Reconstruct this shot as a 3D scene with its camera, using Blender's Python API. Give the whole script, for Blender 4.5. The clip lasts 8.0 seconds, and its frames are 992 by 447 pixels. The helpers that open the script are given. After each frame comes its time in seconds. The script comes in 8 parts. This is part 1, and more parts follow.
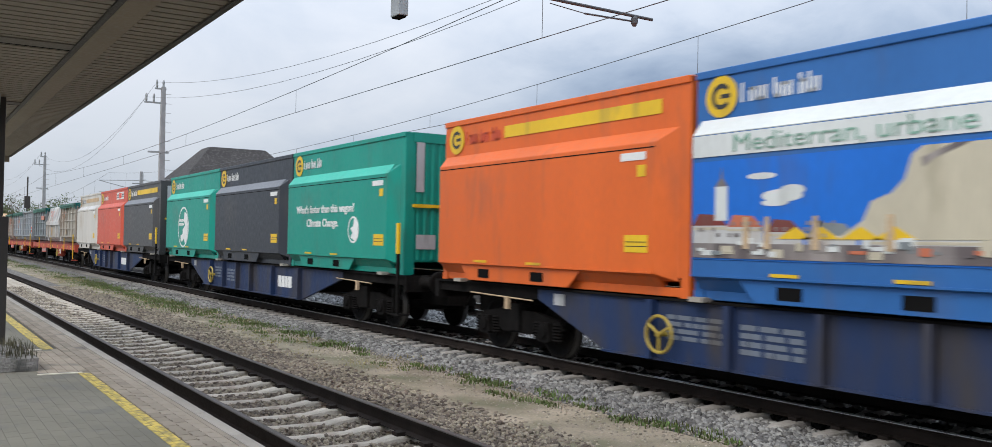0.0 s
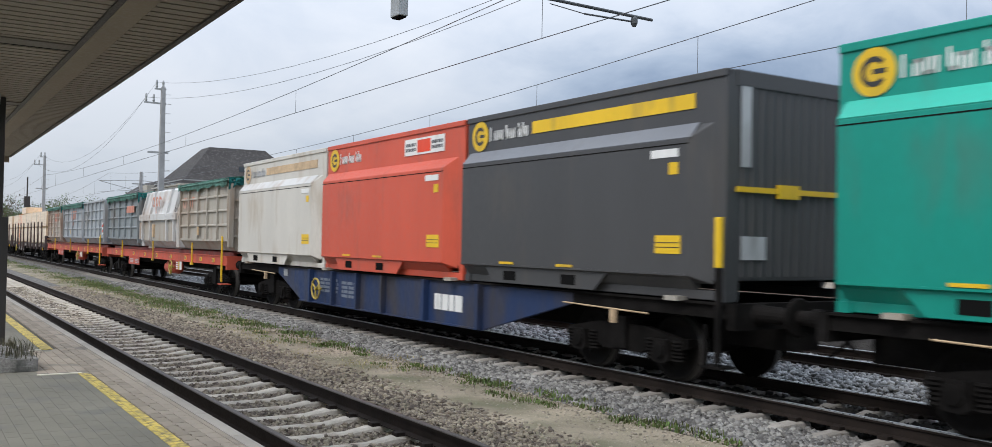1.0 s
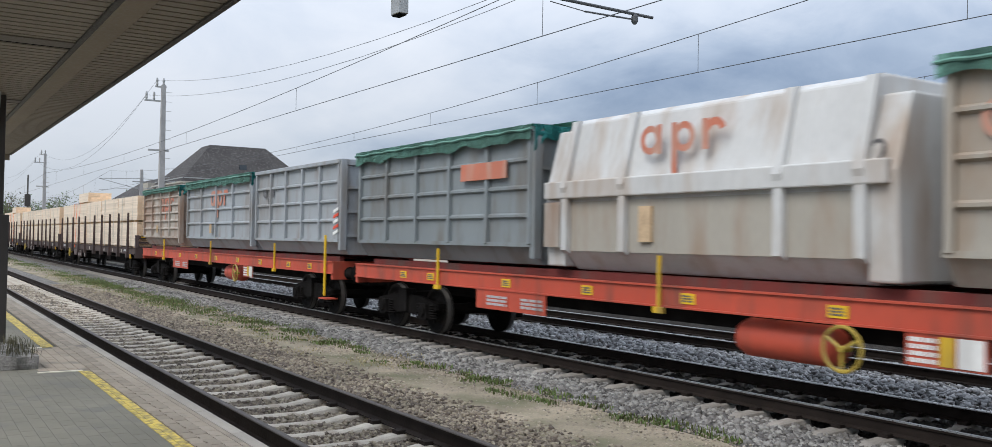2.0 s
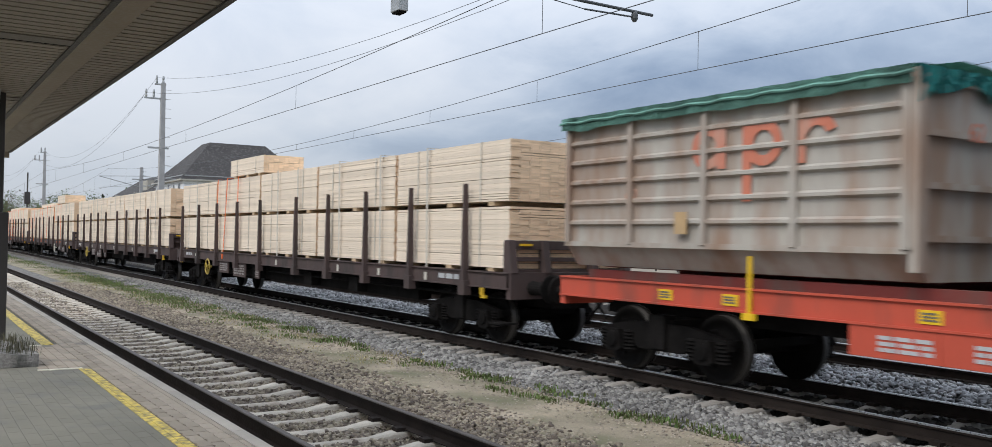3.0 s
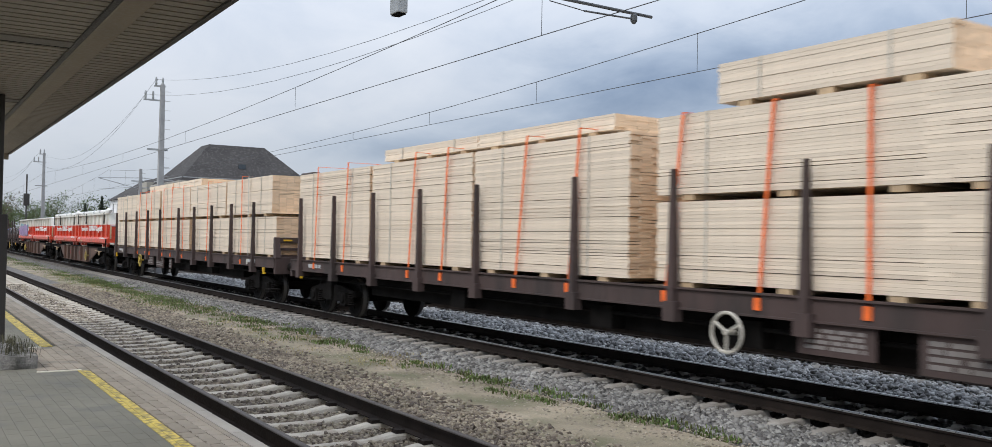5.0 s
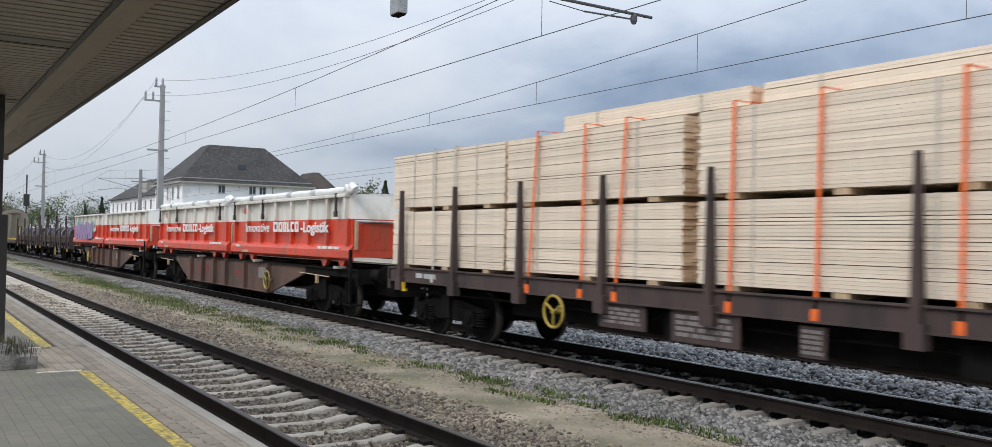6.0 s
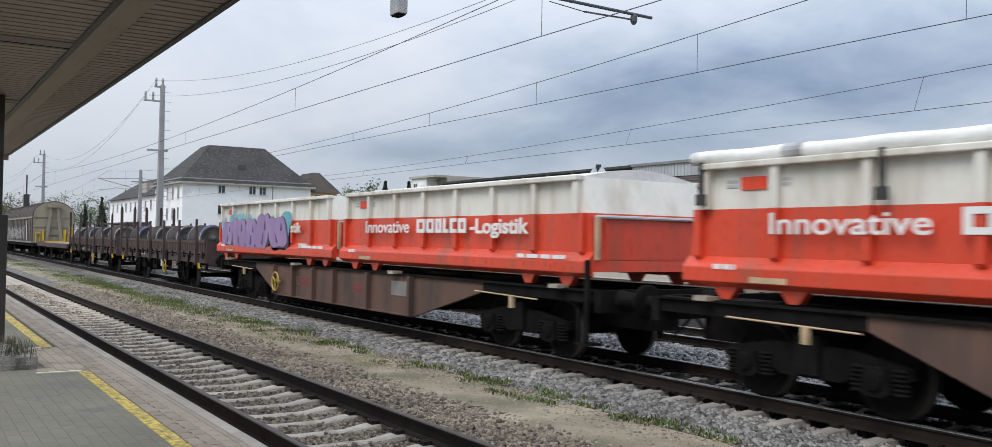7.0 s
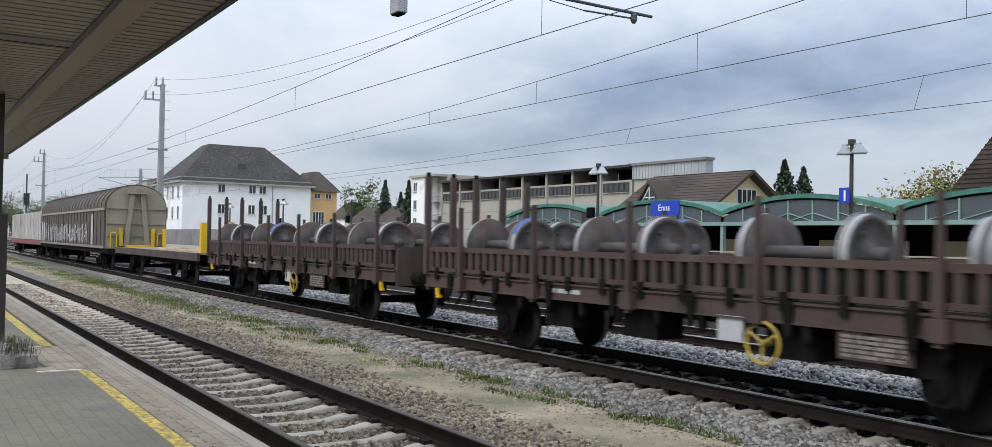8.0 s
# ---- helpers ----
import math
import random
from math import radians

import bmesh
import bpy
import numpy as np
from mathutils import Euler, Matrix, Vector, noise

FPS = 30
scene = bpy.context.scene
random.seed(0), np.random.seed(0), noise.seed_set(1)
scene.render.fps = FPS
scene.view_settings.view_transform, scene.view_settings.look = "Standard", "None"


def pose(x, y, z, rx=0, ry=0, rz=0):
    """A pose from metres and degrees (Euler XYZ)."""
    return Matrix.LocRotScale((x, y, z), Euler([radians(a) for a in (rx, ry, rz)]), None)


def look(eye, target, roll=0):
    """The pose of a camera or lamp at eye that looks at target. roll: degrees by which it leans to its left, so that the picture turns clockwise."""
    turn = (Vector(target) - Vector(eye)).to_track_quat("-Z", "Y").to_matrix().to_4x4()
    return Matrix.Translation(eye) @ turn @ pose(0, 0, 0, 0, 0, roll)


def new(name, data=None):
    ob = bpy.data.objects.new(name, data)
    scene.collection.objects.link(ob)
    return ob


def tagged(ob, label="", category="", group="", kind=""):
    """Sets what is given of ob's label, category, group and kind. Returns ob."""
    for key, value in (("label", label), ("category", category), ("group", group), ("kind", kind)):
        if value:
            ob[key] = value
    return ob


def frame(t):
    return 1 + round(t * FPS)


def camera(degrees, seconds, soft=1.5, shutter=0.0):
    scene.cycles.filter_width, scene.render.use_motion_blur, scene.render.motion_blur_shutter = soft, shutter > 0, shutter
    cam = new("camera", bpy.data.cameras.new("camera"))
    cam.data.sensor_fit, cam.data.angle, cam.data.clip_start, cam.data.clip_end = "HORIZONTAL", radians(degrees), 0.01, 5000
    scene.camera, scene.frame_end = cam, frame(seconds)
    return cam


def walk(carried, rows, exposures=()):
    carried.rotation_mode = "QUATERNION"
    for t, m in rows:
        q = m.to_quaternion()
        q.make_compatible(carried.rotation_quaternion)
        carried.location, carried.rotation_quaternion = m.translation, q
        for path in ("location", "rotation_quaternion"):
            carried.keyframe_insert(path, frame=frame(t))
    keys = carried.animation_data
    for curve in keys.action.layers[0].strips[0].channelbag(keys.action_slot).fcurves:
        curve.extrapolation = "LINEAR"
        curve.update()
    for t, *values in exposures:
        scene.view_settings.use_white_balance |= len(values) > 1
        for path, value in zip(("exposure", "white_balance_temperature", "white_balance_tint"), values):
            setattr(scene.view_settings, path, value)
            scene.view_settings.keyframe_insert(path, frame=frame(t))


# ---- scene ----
# Metres; x runs along the tracks, the way the train goes; y leads away from the platform; z = 0 is the rail head.
SECONDS = 8.0
CENTRE_NEAR, CENTRE_MAIN, CENTRE_THIRD, CENTRE_FOURTH = 3.88, 9.958, 14.5, 21.0
EYE = Vector((0.0, 0.0, 1.8705))
YAW, PITCH, ROLL = 57.273, 1.05, 1.037

cam = camera(56.152, SECONDS, soft=0.5, shutter=0.10)


def gaze(rise, turn=0.0):
    a, b = radians(YAW + turn), radians(PITCH + rise)
    way = Vector((-math.sin(a) * math.cos(b), math.cos(a) * math.cos(b), math.sin(b)))
    return look(EYE, EYE + way * 10, ROLL)


walk(cam, [(0.0, gaze(0.175, 0.04)), (0.5, gaze(0.214, 0.03)), (1.0, gaze(0.195, 0.03)), (1.5, gaze(0.144, 0.05)), (2.2, gaze(0.02, 0.05)),
           (3.0, gaze(-0.086, 0.04)), (3.5, gaze(-0.027, 0.05)), (4.0, gaze(0.0)), (4.5, gaze(0.008)), (6.0, gaze(0.05)),
           (6.5, gaze(0.05)), (7.0, gaze(0.066)), (7.5, gaze(0.078)), (8.0, gaze(0.0))],
     [(0.0, 0.10), (1.5, 0.12), (3.0, 0.08), (4.5, 0.03), (6.5, 0.02), (8.0, 0.13)])

# ---------------------------------------------------------------- light
SUN_TURN, SUN_RISE = 163.0, 50.0
world = bpy.data.worlds.new("sky")
scene.world = world
world.use_nodes = True


def sky():
    nt = world.node_tree
    n, l = nt.nodes, nt.links
    n.clear()
    out = n.new("ShaderNodeOutputWorld")
    bg = n.new("ShaderNodeBackground")
    nish = n.new("ShaderNodeTexSky")
    nish.sky_type = "NISHITA"
    nish.sun_disc = False
    nish.sun_elevation, nish.sun_rotation = radians(SUN_RISE), radians(SUN_TURN)
    nish.air_density, nish.dust_density, nish.ozone_density = 1.0, 2.0, 1.0
    # a layer of cloud: the direction is laid out on a flat sheet overhead
    tc = n.new("ShaderNodeTexCoord")
    sep = n.new("ShaderNodeSeparateXYZ")
    l.new(tc.outputs["Generated"], sep.inputs[0])
    up = n.new("ShaderNodeMath"); up.operation = "MAXIMUM"; up.inputs[1].default_value = 0.0
    l.new(sep.outputs["Z"], up.inputs[0])
    add = n.new("ShaderNodeMath"); add.operation = "ADD"; add.inputs[1].default_value = 0.30
    l.new(up.outputs[0], add.inputs[0])
    dx = n.new("ShaderNodeMath"); dx.operation = "DIVIDE"
    dy = n.new("ShaderNodeMath"); dy.operation = "DIVIDE"
    l.new(sep.outputs["X"], dx.inputs[0]); l.new(add.outputs[0], dx.inputs[1])
    l.new(sep.outputs["Y"], dy.inputs[0]); l.new(add.outputs[0], dy.inputs[1])
    com = n.new("ShaderNodeCombineXYZ")
    l.new(dx.outputs[0], com.inputs[0]); l.new(dy.outputs[0], com.inputs[1])
    def math_node(op, a, b=None):
        k = n.new("ShaderNodeMath"); k.operation = op
        for slot, v in enumerate((a, b)):
            if isinstance(v, (int, float)):
                k.inputs[slot].default_value = v
            elif v is not None:
                l.new(v, k.inputs[slot])
        return k.outputs[0]

    def cloud_noise(scale, detail, rough, twist, shift):
        mp = n.new("ShaderNodeMapping")
        mp.inputs["Location"].default_value = shift
        l.new(com.outputs[0], mp.inputs["Vector"])
        k = n.new("ShaderNodeTexNoise")
        k.inputs["Scale"].default_value, k.inputs["Detail"].default_value = scale, detail
        k.inputs["Roughness"].default_value, k.inputs["Distortion"].default_value = rough, twist
        l.new(mp.outputs[0], k.inputs["Vector"])
        return k.outputs["Fac"]

    turn = math_node("ARCTAN2", math_node("MULTIPLY", sep.outputs["X"], -1.0), sep.outputs["Y"])

    def bank(at, wide, height, tall):
        """A broad soft mass of cloud: at and wide in degrees from north to west, height and tall as the sine of the elevation."""
        u = math_node("DIVIDE", math_node("SUBTRACT", turn, radians(at)), radians(wide))
        v = math_node("DIVIDE", math_node("SUBTRACT", sep.outputs["Z"], height), tall)
        r = math_node("ADD", math_node("MULTIPLY", u, u), math_node("MULTIPLY", v, v))
        return math_node("POWER", 2.718, math_node("MULTIPLY", r, -1.0))

    soft_cloud = math_node("ADD", math_node("MULTIPLY", math_node("SUBTRACT", cloud_noise(0.85, 7.0, 0.5, 0.3, (0.4, 0.2, 0)), 0.5), 0.85), 0.53)
    ragged = math_node("MULTIPLY", math_node("SUBTRACT", cloud_noise(3.2, 8.0, 0.6, 0.4, (0, 0, 3)), 0.5), 0.30)
    shade = math_node("ADD", soft_cloud, ragged)
    for at, wide, height, tall, depth in ((62.0, 7.5, 0.096, 0.022, -0.19), (43.0, 10.0, 0.165, 0.05, -0.08), (30.0, 10.0, 0.19, 0.05, -0.06), (52.0, 9.0, 0.12, 0.03, -0.05),
                                          (80.0, 16.0, 0.10, 0.10, 0.07), (58.0, 6.0, 0.20, 0.06, 0.05), (33.0, 9.0, 0.09, 0.03, 0.02)):
        shade = math_node("ADD", shade, math_node("MULTIPLY", bank(at, wide, height, tall), depth))
    ramp = n.new("ShaderNodeValToRGB")
    cr = ramp.color_ramp
    cr.elements[0].position, cr.elements[0].color = 0.30, (0.27, 0.36, 0.52, 1)
    cr.elements[1].position, cr.elements[1].color = 0.68, (0.83, 0.88, 0.97, 1)
    e = cr.elements.new(0.42); e.color = (0.45, 0.545, 0.70, 1)
    e = cr.elements.new(0.53); e.color = (0.67, 0.745, 0.87, 1)
    l.new(shade, ramp.inputs[0])
    # the haze low over the land is paler
    low = n.new("ShaderNodeMapRange")
    low.inputs["From Min"].default_value, low.inputs["From Max"].default_value = 0.0, 0.16
    low.inputs["To Min"].default_value, low.inputs["To Max"].default_value = 0.55, 0.0
    l.new(up.outputs[0], low.inputs["Value"])
    pale = n.new("ShaderNodeMix"); pale.data_type = "RGBA"
    pale.inputs["B"].default_value = (0.76, 0.84, 0.95, 1)
    l.new(low.outputs[0], pale.inputs["Factor"]); l.new(ramp.outputs[0], pale.inputs["A"])
    # cloud brightness relative to the clear sky behind it
    cloud = n.new("ShaderNodeVectorMath"); cloud.operation = "SCALE"
    l.new(pale.outputs["Result"], cloud.inputs[0])
    # an overcast sky is about three times as bright overhead as over the horizon
    rise = n.new("ShaderNodeMapRange")
    rise.inputs["From Min"].default_value, rise.inputs["From Max"].default_value = 0.0, 1.0
    rise.inputs["To Min"].default_value, rise.inputs["To Max"].default_value = CLOUD * 0.86, CLOUD * 3.0
    l.new(up.outputs[0], rise.inputs["Value"])
    l.new(rise.outputs[0], cloud.inputs["Scale"])
    mix = n.new("ShaderNodeMix"); mix.data_type = "RGBA"; mix.inputs["Factor"].default_value = 0.9
    l.new(nish.outputs[0], mix.inputs["A"]); l.new(cloud.outputs[0], mix.inputs["B"])
    l.new(mix.outputs["Result"], bg.inputs["Color"])
    bg.inputs["Strength"].default_value = 0.1
    l.new(bg.outputs[0], out.inputs["Surface"])


CLOUD = 7.6
sky()
sun = new("sun", bpy.data.lights.new("sun", "SUN"))
sun.data.energy, sun.data.angle, sun.data.color = 1.9, radians(35), (1.0, 0.96, 0.9)
sun_way = Vector((math.sin(radians(SUN_TURN)) * math.cos(radians(SUN_RISE)), math.cos(radians(SUN_TURN)) * math.cos(radians(SUN_RISE)), math.sin(radians(SUN_RISE))))
sun.matrix_world = look(sun_way * 50, (0, 0, 0))


# ---------------------------------------------------------------- materials
def surf(name, rgb, rough=0.6, metal=0.0, vary=0.18, scale=1.2, grain=40.0, bump=0.15, dirt=None, dirt_amount=0.0, dirt_scale=2.5,
         streak=(1, 1, 1), per_piece=0.0, island=0.0, spec=0.4, bump_size=0.01, random_hue=0.0, dirt_mix=0.85):
    """A surface with grain, broad variation, optional dirt of its own shape and variation from piece to piece."""
    m = bpy.data.materials.new(name)
    m.use_nodes = True
    nt = m.node_tree
    n, l = nt.nodes, nt.links
    bs = n["Principled BSDF"]
    bs.inputs["Roughness"].default_value, bs.inputs["Metallic"].default_value = rough, metal
    bs.inputs["Specular IOR Level"].default_value = spec
    tc = n.new("ShaderNodeTexCoord")
    mp = n.new("ShaderNodeMapping")
    mp.inputs["Scale"].default_value = streak
    l.new(tc.outputs["Object"], mp.inputs["Vector"])

    def noise_at(s, detail=4.0, vec=None):
        t = n.new("ShaderNodeTexNoise")
        t.inputs["Scale"].default_value, t.inputs["Detail"].default_value = s, detail
        l.new(vec or mp.outputs[0], t.inputs["Vector"])
        return t.outputs["Fac"]

    def mul(a, b):
        k = n.new("ShaderNodeMath"); k.operation = "MULTIPLY"
        l.new(a, k.inputs[0])
        if isinstance(b, float):
            k.inputs[1].default_value = b
        else:
            l.new(b, k.inputs[1])
        return k.outputs[0]

    def span(a, lo, hi, f0=0.3, f1=0.7):
        k = n.new("ShaderNodeMapRange")
        k.inputs["From Min"].default_value, k.inputs["From Max"].default_value = f0, f1
        k.inputs["To Min"].default_value, k.inputs["To Max"].default_value = lo, hi
        l.new(a, k.inputs["Value"])
        return k.outputs[0]

    broad = noise_at(scale)
    fine = noise_at(grain, 6.0)
    val = mul(span(broad, 1 - vary, 1 + vary), span(fine, 1 - vary * 0.7, 1 + vary * 0.7))
    if per_piece:
        oi = n.new("ShaderNodeObjectInfo")
        val = mul(val, span(oi.outputs["Random"], 1 - per_piece, 1 + per_piece, 0, 1))
    if island:
        g = n.new("ShaderNodeNewGeometry")
        val = mul(val, span(g.outputs["Random Per Island"], 1 - island, 1 + island, 0, 1))
    col = n.new("ShaderNodeVectorMath"); col.operation = "SCALE"
    col.inputs[0].default_value = rgb
    l.new(val, col.inputs["Scale"])
    res = col.outputs[0]
    if random_hue:
        g = n.new("ShaderNodeNewGeometry")
        hs = n.new("ShaderNodeHueSaturation")
        l.new(span(g.outputs["Random Per Island"], 0.5 - random_hue, 0.5 + random_hue, 0, 1), hs.inputs["Hue"])
        l.new(res, hs.inputs["Color"])
        res = hs.outputs[0]
    if dirt:
        mx = n.new("ShaderNodeMix"); mx.data_type = "RGBA"
        mx.inputs["B"].default_value = (*dirt, 1)
        l.new(res, mx.inputs["A"])
        d = span(noise_at(dirt_scale, 8.0), 0.0, 1.0, 0.62 - 0.4 * dirt_amount, 0.80 - 0.25 * dirt_amount)
        l.new(mul(d, dirt_mix), mx.inputs["Factor"])
        res = mx.outputs["Result"]
    l.new(res, bs.inputs["Base Color"])
    l.new(span(fine, max(0.03, rough - 0.12), min(1.0, rough + 0.12)), bs.inputs["Roughness"])
    if bump:
        b = n.new("ShaderNodeBump")
        b.inputs["Strength"].default_value, b.inputs["Distance"].default_value = bump, bump_size
        l.new(fine, b.inputs["Height"])
        l.new(b.outputs[0], bs.inputs["Normal"])
    return m


